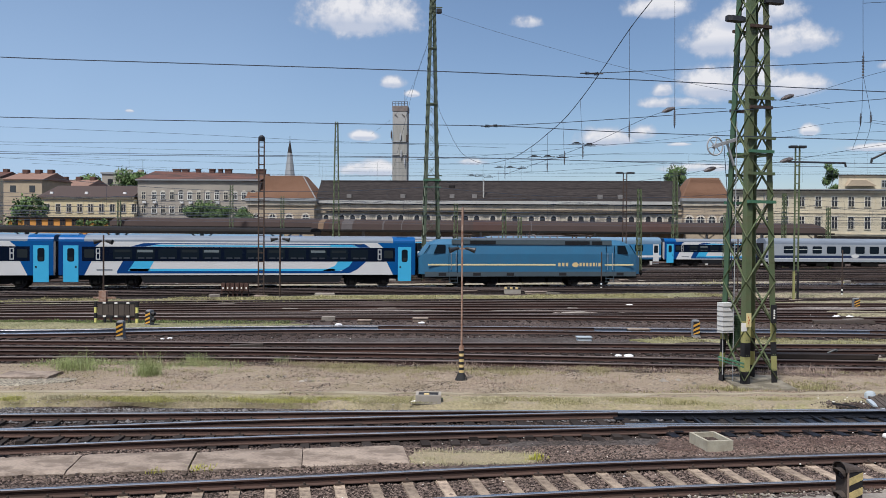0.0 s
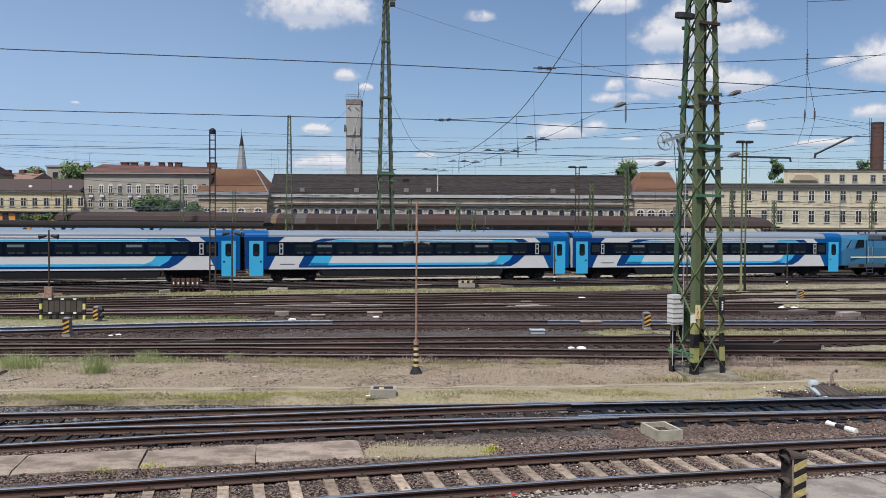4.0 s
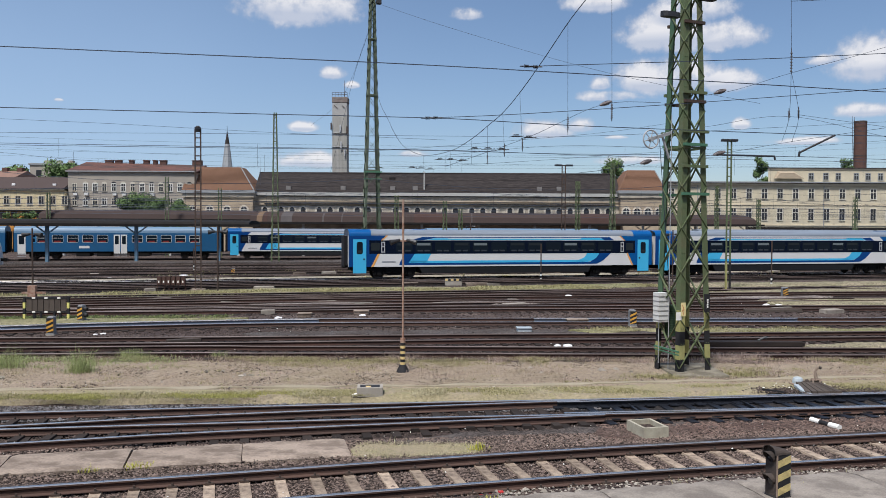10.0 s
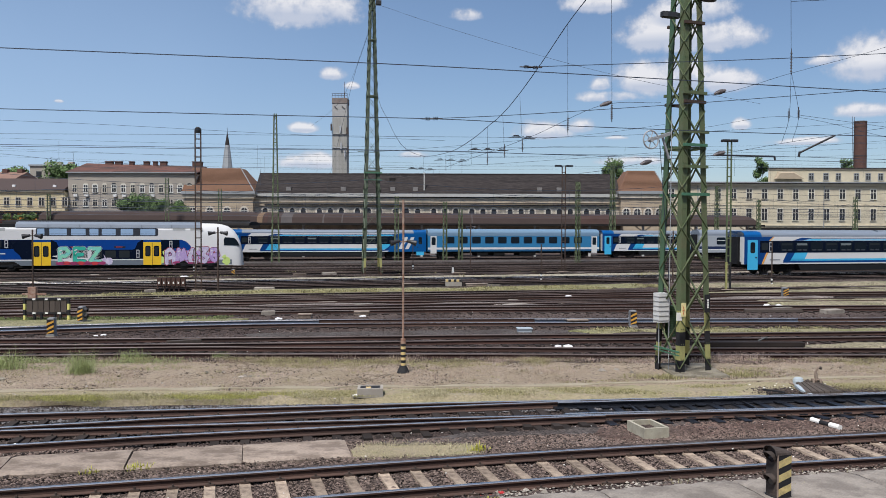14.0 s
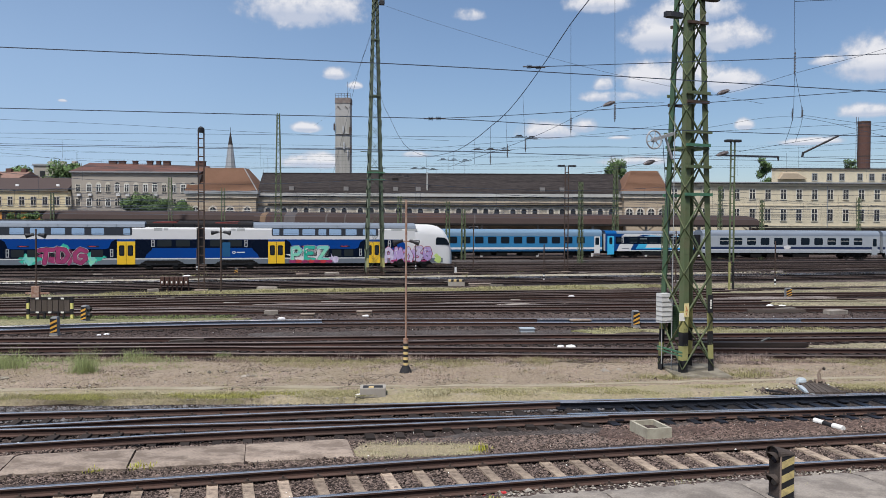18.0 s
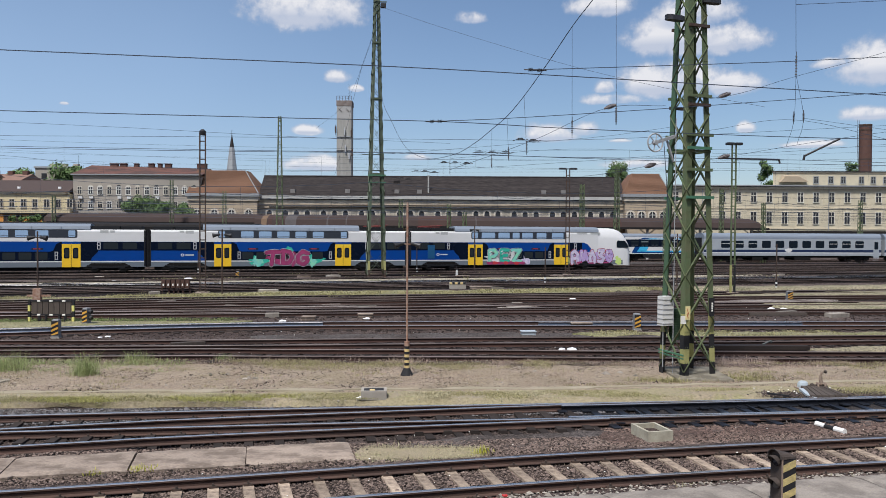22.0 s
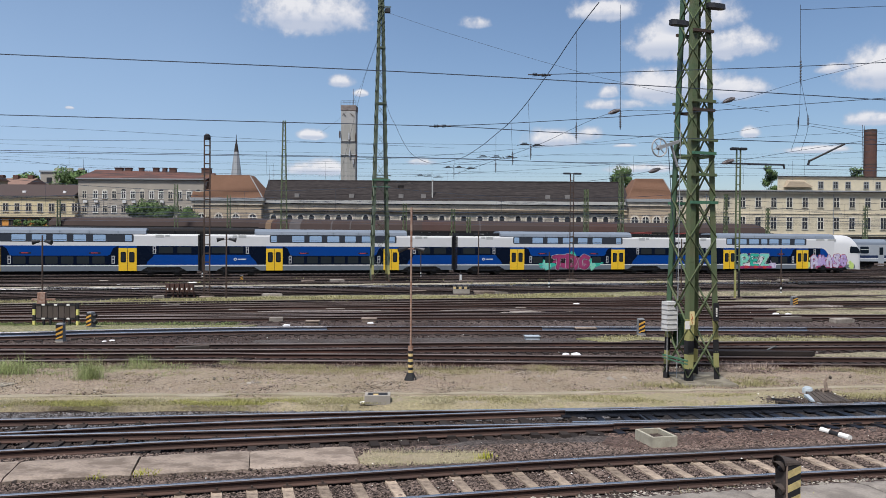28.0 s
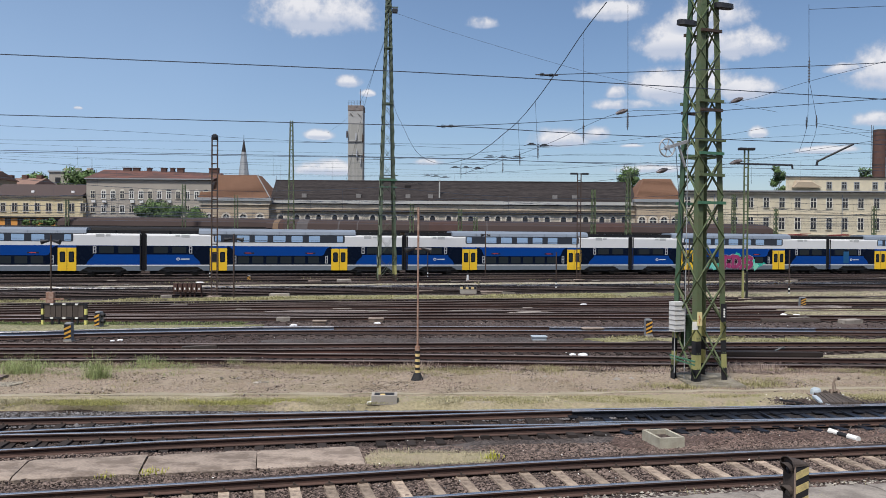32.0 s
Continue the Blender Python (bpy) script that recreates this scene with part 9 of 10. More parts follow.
def electric_loco():
    L, W = 18.6, 2.95
    t = thing("electric_locomotive", "weathered blue electric locomotive with a cream waist stripe", "locomotive")
    # body with raked cabs: sections along the length
    bm = bmesh.new()
    def ring(x, top, inset, low=0.98):
        return [(x, inset, low), (x, inset, 2.6), (x, inset + 0.12, min(3.35, top - 0.1)), (x, inset + 0.5, top), (x, W - inset - 0.5, top), (x, W - inset - 0.12, min(3.35, top - 0.1)), (x, W - inset, 2.6), (x, W - inset, low)]
    rings = [ring(0.0, 2.30, 0.42), ring(0.35, 2.55, 0.22), ring(0.95, 3.45, 0.10), ring(1.7, 3.72, 0.02), ring(2.3, 3.78, 0.0), ring(L - 2.3, 3.78, 0.0), ring(L - 1.7, 3.72, 0.02), ring(L - 0.95, 3.45, 0.10), ring(L - 0.35, 2.55, 0.22), ring(L, 2.30, 0.42)]
    for k, r in enumerate(rings):
        if k in (0, 9):
            rings[k] = [(x, y, min(z, 2.30)) for x, y, z in r]
    loft(bm, rings)
    part("body", bm, T_LOCO, t)
    # roof deck with grilles and gear
    bm = bmesh.new()
    box(bm, 3.6, L - 3.4, 0.42, W - 0.42, 3.74, 3.90)
    roof = part("roof_deck", bm, T_ROOF, t, "grey roof deck")
    for x, w in ((4.1, 2.1), (12.0, 2.1), (14.3, 0.9)):
        panel("grille", rect(x, x + w, 3.36, 3.66), T_SKIRT, t, "dark ventilation grille", 0.012, 0.06)
    panel("roof_side", rect(2.6, L - 2.6, 3.36, 3.74), T_LOCO_GREY, t, "grey roof side panel", 0.004, 0.055)
    for x in (3.0, 13.2):
        bm = bmesh.new()
        for y in (W / 2 - 0.45, W / 2 + 0.45):
            tube(bm, (x, y, 4.02), (x + 1.5, y, 4.12), 0.03)
            tube(bm, (x + 1.5, y, 4.12), (x + 0.2, y * 0.6 + W * 0.2, 4.20), 0.03)
            for k in (0.1, 1.3):
                tube(bm, (x + k, y, 3.86), (x + k, y, 4.05), 0.06, 8)
        beam(bm, (x + 0.2, W / 2 - 0.9, 4.22), (x + 0.2, W / 2 + 0.9, 4.22), 0.12, 0.05)
        part("pantograph", bm, DARK_STEEL, t, "folded roof pantograph")
    bm = bmesh.new()
    for k in range(10):
        tube(bm, (6.0 + k * 0.62, 0.8, 3.86), (6.0 + k * 0.62, 0.8, 4.08), 0.05, 6)
    tube(bm, (5.8, 0.8, 4.1), (12.2, 0.8, 4.1), 0.025)
    part("roof_insulators", bm, INSUL_GREY, t)
    # grey sill, cream stripe, cab doors and windows
    panel("sill", rect(0.45, L - 0.45, 0.80, 1.18), T_LOCO_GREY, t, "grey sill band", 0.008)
    panel("waist_stripe", rect(0.7, L - 0.7, 1.68, 1.80), T_CREAM, t, "cream waist stripe", 0.008)
    bm = bmesh.new()
    for k, (x, w) in enumerate(((12.0, 0.28), (12.34, 0.28), (12.68, 0.28), (13.9, 0.26), (14.2, 0.26), (14.5, 0.26), (14.8, 0.26), (15.1, 0.26), (15.4, 0.14), (15.6, 0.28))):
        plate(bm, rect(x * 0.955 - 0.05, x * 0.955 + w - 0.13, 1.62, 1.90), -0.016, 0.01)
    tagged(part("lettering_bars", bm, T_GOLD, t, "pale gold operator lettering as bars"))
    bm = bmesh.new()
    plate(bm, [(12.55, 1.74), (12.75, 1.92), (13.0, 1.94), (13.18, 1.74), (13.0, 1.54), (12.75, 1.56)], -0.016, 0.01)
    part("emblem", bm, T_GOLD, t, "orange winged emblem shape")
    panel("lettering_back", rect(11.2, 15.4, 1.46, 2.02), T_LOCO, t, depth=0.011)
    for x0, s in ((0, 1), (L, -1)):
        X = lambda u: x0 + s * u
        panel("cab_window", [(X(1.15), 2.62), (X(2.1), 2.62), (X(2.1), 3.32), (X(1.45), 3.32)], T_GLASS, t, "cab side window", 0.02, 0.02)
        panel("door_seam", rect(min(X(2.36), X(2.40)), max(X(2.36), X(2.40)), 1.1, 3.3), T_BAND, t, depth=0.011)
        panel("door_seam", rect(min(X(3.06), X(3.10)), max(X(3.06), X(3.10)), 1.1, 3.3), T_BAND, t, depth=0.011)
        bm = bmesh.new()
        tube(bm, (X(2.55), -0.06, 1.3), (X(2.55), -0.06, 2.7), 0.02)
        tube(bm, (X(2.95), -0.06, 1.3), (X(2.95), -0.06, 2.7), 0.02)
        part("handrail", bm, ZINC, t)
        bm = bmesh.new()
        for z in (0.32, 0.58, 0.84):
            box(bm, min(X(2.4), X(3.1)), max(X(2.4), X(3.1)), -0.02, 0.2, z, z + 0.04)
        for u in (2.42, 3.08):
            tube(bm, (X(u), -0.01, 0.3), (X(u), -0.01, 1.0), 0.02)
        part("cab_steps", bm, T_LOCO_GREY, t, "grey cab steps")
        panel("windscreen", [(X(0.40), 2.62), (X(0.86), 3.30), (X(0.92), 3.30), (X(0.46), 2.62)], T_GLASS, t, depth=0.02, y=0.2)
        for u in (1.55, 4.35, 7.1, 11.5):
            if s > 0 or u < 3:
                panel("hatch", rect(min(X(u), X(u + 0.62)), max(X(u), X(u + 0.62)), 0.86, 1.10), BLACK, t, depth=0.012)
    bm = bmesh.new()
    box(bm, 0.3, L - 0.3, 0.25, W - 0.25, 0.62, 0.98)
    for a, b in ((6.6, 8.2), (8.4, 10.4), (10.6, 11.8)):
        box(bm, a, b, 0.2, W - 0.2, 0.30, 0.80, 0.04)
    part("underframe", bm, T_UNDER, t)
    bogie(t, 4.75, W, 2.6)
    bogie(t, L - 4.35, W, 2.6)
    buffers(t, L, W)
    return t


def blob(cx, cz, rx, rz, n=14, seed=0, wob=0.14):
    return [(cx + rx * math.cos(2 * math.pi * k / n) * (1 + wob * noise.noise((k * 0.9, seed, 0))), cz + rz * math.sin(2 * math.pi * k / n) * (1 + wob * noise.noise((k * 0.9, seed + 5, 0)))) for k in range(n)]


SHAPES = {
    "spiral": [[(0.90, 0.50), (0.72, 0.90), (0.26, 0.88), (0.10, 0.42), (0.40, 0.08), (0.76, 0.24), (0.66, 0.56), (0.46, 0.50)]],
    "hook": [[(0.12, 0.90), (0.78, 0.94), (0.34, 0.52), (0.86, 0.34), (0.62, 0.04), (0.10, 0.12)]],
    "wave": [[(0.02, 0.22), (0.26, 0.94), (0.50, 0.12), (0.76, 0.90), (0.98, 0.30)]],
    "arch": [[(0.10, 0.04), (0.14, 0.80), (0.52, 0.98), (0.88, 0.72), (0.84, 0.06)], [(0.30, 0.36), (0.72, 0.44)]],
    "drop": [[(0.50, 0.98), (0.16, 0.50), (0.30, 0.08), (0.74, 0.06), (0.86, 0.46), (0.44, 0.94)]],
}
LETTERS = {
    "p": [[(0.14, 0.04), (0.18, 0.90), (0.66, 0.96), (0.90, 0.70), (0.60, 0.46), (0.24, 0.48)]],
    "e": [[(0.92, 0.90), (0.22, 0.92), (0.14, 0.10), (0.90, 0.08)], [(0.18, 0.50), (0.74, 0.52)]],
    "z": [[(0.08, 0.90), (0.92, 0.92), (0.16, 0.10), (0.96, 0.08)]],
    "t": [[(0.0, 0.86), (0.5, 0.93), (1.0, 0.90)], [(0.52, 0.9), (0.48, 0.45), (0.42, 0.04)]],
    "d": [[(0.18, 0.92), (0.16, 0.08), (0.62, 0.10), (0.90, 0.48), (0.66, 0.86), (0.10, 0.94)]],
    "g": [[(0.92, 0.80), (0.50, 0.95), (0.14, 0.62), (0.20, 0.18), (0.62, 0.04), (0.92, 0.28), (0.88, 0.50), (0.56, 0.50)]],
}


def stroke(bm, pts, w, depth):
    """A thick painted line: a short plate for each piece, and a round one at each joint."""
    k = 0
    for (x0, z0), (x1, z1) in zip(pts[:-1], pts[1:]):
        d = math.hypot(x1 - x0, z1 - z0)
        nx, nz = -(z1 - z0) / d * w / 2, (x1 - x0) / d * w / 2
        plate(bm, [(x0 + nx, z0 + nz), (x0 - nx, z0 - nz), (x1 - nx, z1 - nz), (x1 + nx, z1 + nz)], -depth - 0.0004 * k, 0.0)
        k += 1
    for x, z in pts:
        plate(bm, [(x + w * 0.5 * math.cos(q * 0.785), z + w * 0.5 * math.sin(q * 0.785)) for q in range(8)], -depth - 0.0004 * k, 0.0)
        k += 1


def graffiti(parent, x0, word, z0, z1, fills, outline, edge, width, seed=1, label="", clouds=(), shade=None, fat=1.0):
    """Spray-painted block shapes: cloud, outer edge, outline and fill for each, one mesh a layer and shape."""
    rng = random.Random(seed)
    h = z1 - z0
    g = panel("graffiti", blob(x0 + width * len(word) / 2, z0 + h * 0.45, width * len(word) * 0.46, h * 0.42, 30, seed, 0.9), clouds[0] if clouds else outline, parent, label, 0.014)
    for k, c in enumerate(word):
        cx, cz = x0 + width * k, z0 + rng.uniform(-0.05, 0.07) * h
        lean = rng.uniform(-0.10, 0.14)
        for nm, m, w, dep in (("letter_edge", edge, 0.45 * fat, 0.017), ("letter_outline", outline, 0.40 * fat, 0.022), ("letter", fills[k % len(fills)], 0.33 * fat, 0.027)):
            bm = bmesh.new()
            for line in LETTERS.get(c) or SHAPES[c]:
                stroke(bm, [(cx + (0.1 + 0.86 * u + lean * v) * width, cz + v * h) for u, v in line], w * min(h, width) * 0.78, dep)
            part(nm, bm, m, g)
        if shade:
            bm = bmesh.new()
            stroke(bm, [(cx + u * width, cz + v * h) for u, v in ((0.2, 0.78), (0.34, 0.84))], 0.07 * h, 0.034)
            stroke(bm, [(cx + u * width, cz + v * h) for u, v in ((0.26, 0.55), (0.30, 0.66))], 0.05 * h, 0.034)
            part("letter_shine", bm, shade, g)


def dd_door(t, x, w=1.62):
    d = panel("door", rect(x, x + w, 0.50, 2.68), T_YELLOW, t, "yellow double-leaf entrance door", 0.03)
    for a in (x + 0.18, x + w / 2 + 0.14):
        panel("door_window", rect(a, a + 0.48, 1.32, 2.32, 0.12), T_BAND, d, depth=0.036)
        panel("door_pane", rect(a + 0.07, a + 0.41, 1.42, 2.22, 0.10), T_GLASS_MID, d, depth=0.040)
    panel("door_seam", rect(x + w / 2 - 0.02, x + w / 2 + 0.02, 0.5, 2.66), BLACK, d, depth=0.034)


def double_deck_car(front=False, sprayed="", group="cars of the moving double-deck train"):
    """x runs from the rear joint at 0 to the front joint, or to the nose of the leading car."""
    L, W = 25.12, 2.8
    t = thing("double_deck_car", "white and royal blue double-deck train car with yellow doors", "train car", group)
    if front:
        tagged(t, "white rounded leading cab car of the double-deck train, sprayed with graffiti")
    end = 21.2 if front else L
    # body: royal blue below, white upper deck, grey raised roof
    quick("lower_body", lambda bm: box(bm, 0.0, end, 0, W, 0.50, 2.90), T_KBLUE, t)
    bm = bmesh.new()
    prof = [(0, 2.90), (0, 3.86), (0.05, 3.98), (0.20, 4.04), (W - 0.20, 4.04), (W - 0.05, 3.98), (W, 3.86), (W, 2.90)]
    loft(bm, [[(0.0, y, z) for y, z in prof], [(end, y, z) for y, z in prof]])
    part("upper_body", bm, T_WHITE, t, "white upper deck shell")
    bm = bmesh.new()
    a, b = 4.9, ((L - 4.9) if not front else 21.3)
    prof = [(0.03, 4.04), (0.12, 4.34), (0.50, 4.55), (W / 2, 4.60), (W - 0.50, 4.55), (W - 0.12, 4.34), (W - 0.03, 4.04)]
    loft(bm, [[(a, y, z) for y, z in prof], [(b, y, z) for y, z in prof]])
    part("roof", bm, T_ROOF, t, "grey raised roof")
    for k in range(1, 6):
        x = a + (b - a) * k / 6
        panel("roof_seam", rect(x, x + 0.05, 4.06, 4.34), T_GREY, t, depth=0.004, y=0.035)
    panel("sill", rect(0.0, end, 0.50, 0.97), T_GREY, t, "grey sill", 0.006)
    panel("white_line", rect(0.0, end, 0.97, 1.07), T_WHITE, t, "thin white line", 0.008)
    d0, d1 = (5.95, 17.75) if not front else (6.28, 16.01)
    # black middle bands over blue at both ends, running down into black door pockets
    ends = [(0.0, d0, 1)] + ([] if front else [(L, d1 + 1.62, -1)])
    for e0, dd, s in ends:
        X = lambda u: e0 + s * u
        q = abs(dd - e0)
        e = panel("middle_band", [(X(0), 2.06), (X(q - 1.55), 2.06), (X(q - 1.45), 1.85), (X(q - 1.2), 1.62), (X(q - 1.0), 1.42), (X(q - 0.85), 1.07), (X(q), 1.07), (X(q), 2.88), (X(0), 2.88)], T_BAND, t, "black middle window band", 0.007)
        for u in (0.75, 2.45):
            panel("window", rect(min(X(u), X(u + 1.3)), max(X(u), X(u + 1.3)), 2.20, 2.82, 0.07), T_GLASS_MID, e, depth=0.012)
        u = 4.0
        pictogram(t, min(X(u), X(u + 0.3)), 2.16, 0.30, 0.70)
        panel("roof_louvre", rect(min(X(3.3), X(4.05)), max(X(3.3), X(4.05)), 3.70, 3.98), T_LOUVRE, t, "pale grey louvre panel", 0.006)
        panel("roof_louvre", rect(min(X(2.75), X(3.15)), max(X(2.75), X(3.15)), 3.76, 3.96), T_LOUVRE, t, depth=0.006)
    if front:
        e = panel("middle_band", [(d1 + 1.62, 1.07), (d1 + 2.5, 1.07), (d1 + 2.6, 1.6), (d1 + 2.75, 2.06), (d1 + 3.3, 2.10), (d1 + 3.3, 2.88), (d1 + 1.62, 2.88)], T_BAND, t, "black middle window band", 0.007)
        pictogram(t, d1 + 2.35, 2.10, 0.30, 0.70)
        for x in (18.7, 20.3):
            panel("roof_louvre", rect(x, x + 1.15, 3.80, 4.0), T_LOUVRE, t, "pale grey louvre panel", 0.006)
    # emblem with a short unreadable word beside it
    em = panel("emblem", blob(3.0, 1.62, 0.17, 0.14, 14, 2, 0.0), T_WHITE, t, "small white emblem shape", 0.009)
    panel("emblem_core", blob(3.0, 1.62, 0.09, 0.07, 10, 2, 0.0), T_KBLUE, em, depth=0.012)
    panel("emblem_word", rect(3.25, 4.05, 1.57, 1.67), T_WHITE, em, depth=0.009)
    dd_door(t, d0)
    dd_door(t, d1)
    # lower deck: black band narrowing upwards beside the doors, blue field above
    lb = panel("lower_band", [(d0 + 1.62, 1.07), (d1, 1.07), (d1, 2.88), (d1 - 0.1, 2.88), (d1 - 0.5, 2.65), (d1 - 0.75, 2.05), (d1 - 1.0, 1.96), (d0 + 2.62, 1.96), (d0 + 2.37, 2.05), (d0 + 2.12, 2.65), (d0 + 1.72, 2.88), (d0 + 1.62, 2.88)], T_BAND, t, "black lower deck window band", 0.0078)
    n = 6 if not front else 5
    span = (d1 - d0 - 3.6) / n
    for k in range(n):
        x = d0 + 2.65 + k * span
        panel("window", rect(x, x + span - 0.28, 1.20, 1.88, 0.08), T_GLASS_MID, lb, depth=0.014)
    for x in (d0 + 2.22, d1 - 0.62):
        pictogram(t, x, 1.2, 0.28, 0.75)
    up = panel("upper_band", rect(d0 + 0.35, d1 + 1.35, 3.26, 4.00, 0.14), T_MULLION, t, "dark upper deck window band", 0.008)
    panes = ((0.13, 0.55), (2.20, 1.20), (3.92, 1.22), (5.70, 1.20), (7.48, 1.10), (9.20, 1.10), (12.02, 0.60)) if not front else ((0.12, 0.62), (1.15, 1.50), (3.02, 1.26), (4.62, 0.78), (5.70, 1.22), (7.36, 1.12), (9.12, 1.35))
    for k, (u, w) in enumerate(panes):
        x = d0 + 0.35 + u
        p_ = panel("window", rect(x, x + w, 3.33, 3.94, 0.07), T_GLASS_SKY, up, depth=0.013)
        panel("blind_rail", rect(x + 0.04, x + w - 0.04, 3.44, 3.47), T_MULLION, p_, depth=0.016)
    for x in (d0 + 3.2, d1 - 2.6):
        panel("line_display", rect(x, x + 1.0, 2.14, 2.28), BLACK, t, depth=0.009)
        panel("display_marks", rect(x + 0.15, x + 0.75, 2.18, 2.25), G_RED, t, "small red display marks", 0.012)
    # underframe, bogies, gangway
    bm = bmesh.new()
    box(bm, 0.4, end - 0.3, 0.25, W - 0.25, 0.18, 0.50)
    part("underframe", bm, T_UNDER, t)
    for x in (3.3, (L - 3.3) if not front else L - 4.2):
        panel("bogie_arch", [(x - 2.25, 0.30), (x - 2.1, 0.48), (x - 1.5, 0.86), (x + 1.5, 0.86), (x + 2.1, 0.48), (x + 2.25, 0.30)], T_UNDER, t, depth=0.010)
        bogie(t, x, W, 2.5)
        for s in (-1, 1):
            panel("wheel_face", blob(x + s * 1.25, 0.46, 0.42, 0.42, 20, 1, 0.0), T_UNDER, t, depth=0.03)
            panel("axle_box", rect(x + s * 1.25 - 0.2, x + s * 1.25 + 0.2, 0.34, 0.62, 0.06), T_SKIRT, t, depth=0.09)
        panel("bogie_side", [(x - 1.9, 0.56), (x - 0.6, 0.40), (x + 0.6, 0.40), (x + 1.9, 0.56), (x + 1.9, 0.68), (x + 0.6, 0.56), (x - 0.6, 0.56), (x - 1.9, 0.68)], T_SKIRT, t, depth=0.07)
    bm = bmesh.new()
    for k in range(5):
        box(bm, -0.36 + k * 0.07, -0.36 + k * 0.07 + 0.05, 0.06 + 0.04 * (k % 2), W - 0.06 - 0.04 * (k % 2), 0.5, 4.10)
    part("gangway", bm, T_RUBBER, t, "black folded gangway bellows")
    for x in (0.0, end - 0.13) if not front else (0.0,):
        panel("end_frame", rect(x, x + 0.13, 0.55, 4.0), T_RUBBER, t, "black gangway frame", 0.012)
    # dark gear on the low roof ends
    for x, w in ((0.3, 1.9), (2.3, 2.5)) + (((L - 2.2, 1.9), (L - 4.8, 2.5)) if not front else ()):
        quick("roof_unit", lambda bm: box(bm, x, x + w, 0.22, W - 0.22, 4.04, 4.38, 0.03), T_SKIRT, t, "dark roof equipment box")
    if front or sprayed:
        x = 1.2 if front else L - 4.2
        bm = bmesh.new()
        for y in (W / 2 - 0.5, W / 2 + 0.5):
            beam(bm, (x, y, 4.50), (x + 2.2, y, 4.50), 0.10, 0.08)
            tube(bm, (x + 0.1, y, 4.54), (x + 2.3, y * 0.7 + W * 0.15, 4.64), 0.035)
        for k in range(4):
            beam(bm, (x + 0.5 * k + 0.2, W / 2 - 0.5, 4.50), (x + 0.5 * k + 0.2, W / 2 + 0.5, 4.50), 0.08, 0.06)
        beam(bm, (x + 2.3, W / 2 - 0.85, 4.68), (x + 2.3, W / 2 + 0.85, 4.68), 0.14, 0.05)
        part("pantograph", bm, T_PANTO, t, "folded red pantograph")
    if front:
        # rounded nose: sections that sink and narrow towards the tip
        bm = bmesh.new()
        rings = []
        for x, top, ins, low, r in ((21.2, 4.50, 0.0, 0.50, 0.5), (22.6, 4.48, 0.0, 0.48, 0.5), (23.3, 4.40, 0.0, 0.46, 0.52), (23.8, 4.24, 0.0, 0.44, 0.52), (24.2, 4.00, 0.01, 0.42, 0.5), (24.5, 3.70, 0.02, 0.40, 0.48), (24.75, 3.32, 0.04, 0.38, 0.44), (24.95, 2.90, 0.10, 0.38, 0.38), (25.1, 2.40, 0.20, 0.38, 0.3), (25.22, 1.85, 0.34, 0.40, 0.2), (25.31, 1.25, 0.50, 0.42, 0.1), (25.34, 0.8, 0.60, 0.44, 0.06)):
            y0, y1 = ins, W - ins
            sh = low + (top - low) * 0.72
            rings.append([(x, y0, low), (x, y0, sh), (x, y0 + r * 0.25, top - (top - sh) * 0.35), (x, y0 + r, top), (x, y1 - r, top), (x, y1 - r * 0.25, top - (top - sh) * 0.35), (x, y1, sh), (x, y1, low)])
        loft(bm, rings)
        bm.normal_update()
        for f_ in bm.faces:
            c_ = f_.calc_center_median()
            if c_.x < 24.4 and c_.z > 3.9 and f_.normal.z > 0.3:
                f_.material_index = 1
        part("nose", bm, [T_WHITE, T_ROOF], t, "white rounded cab nose with a grey roof", smooth=True)
        panel("white_side", [(19.5, 2.9), (19.95, 2.72), (20.3, 2.35), (20.7, 1.6), (21.0, 0.97), (21.21, 0.97), (21.21, 2.9)], T_WHITE, t, "white cab side", 0.0088)
        panel("cab_window", [(23.45, 2.36), (24.90, 2.36), (24.85, 2.56), (24.68, 2.86), (24.42, 3.10), (23.60, 3.14), (23.45, 2.98)], T_GLASS, t, "dark cab side window", 0.05, 0.03)
        panel("nose_sill", [(21.2, 0.5), (24.2, 0.5), (24.2, 0.97), (21.2, 0.97)], T_GREY, t, depth=0.006, y=0.0)
        bm = bmesh.new()
        tube(bm, (25.2, W / 2, 0.9), (25.75, W / 2, 0.9), 0.14, 8)
        box(bm, 25.6, 25.85, W / 2 - 0.2, W / 2 + 0.2, 0.72, 1.08, 0.04)
        part("coupler", bm, T_UNDER, t)
        panel("service_door", rect(1.9, 2.65, 1.2, 2.6, 0.05), T_OLDBLUE, t, "blue service door", 0.016)
        graffiti(t, 17.95, ("arch", "wave", "drop", "hook", "spiral"), 0.62, 2.06, [G_MIST, G_LILAC, G_MIST], T_NAVY, G_RED, 1.02, 4, "purple and white spray-painted graffiti", (G_LILAC,), T_WHITE, 1.3)
        for x, z, r in ((17.75, 0.95, 0.32), (18.0, 1.65, 0.26), (23.7, 0.85, 0.40), (23.5, 1.25, 0.22)):
            panel("graffiti_spot", blob(x, z, r, r * 0.9, 14, x, 0.6), G_LIME, t, "lime spray spot", 0.013)
        for x, z in ((19.0, 0.7), (20.4, 0.62), (22.2, 0.66)):
            panel("graffiti_smear", blob(x, z, 0.35, 0.14, 10, x, 0.5), G_PINK, t, depth=0.036)
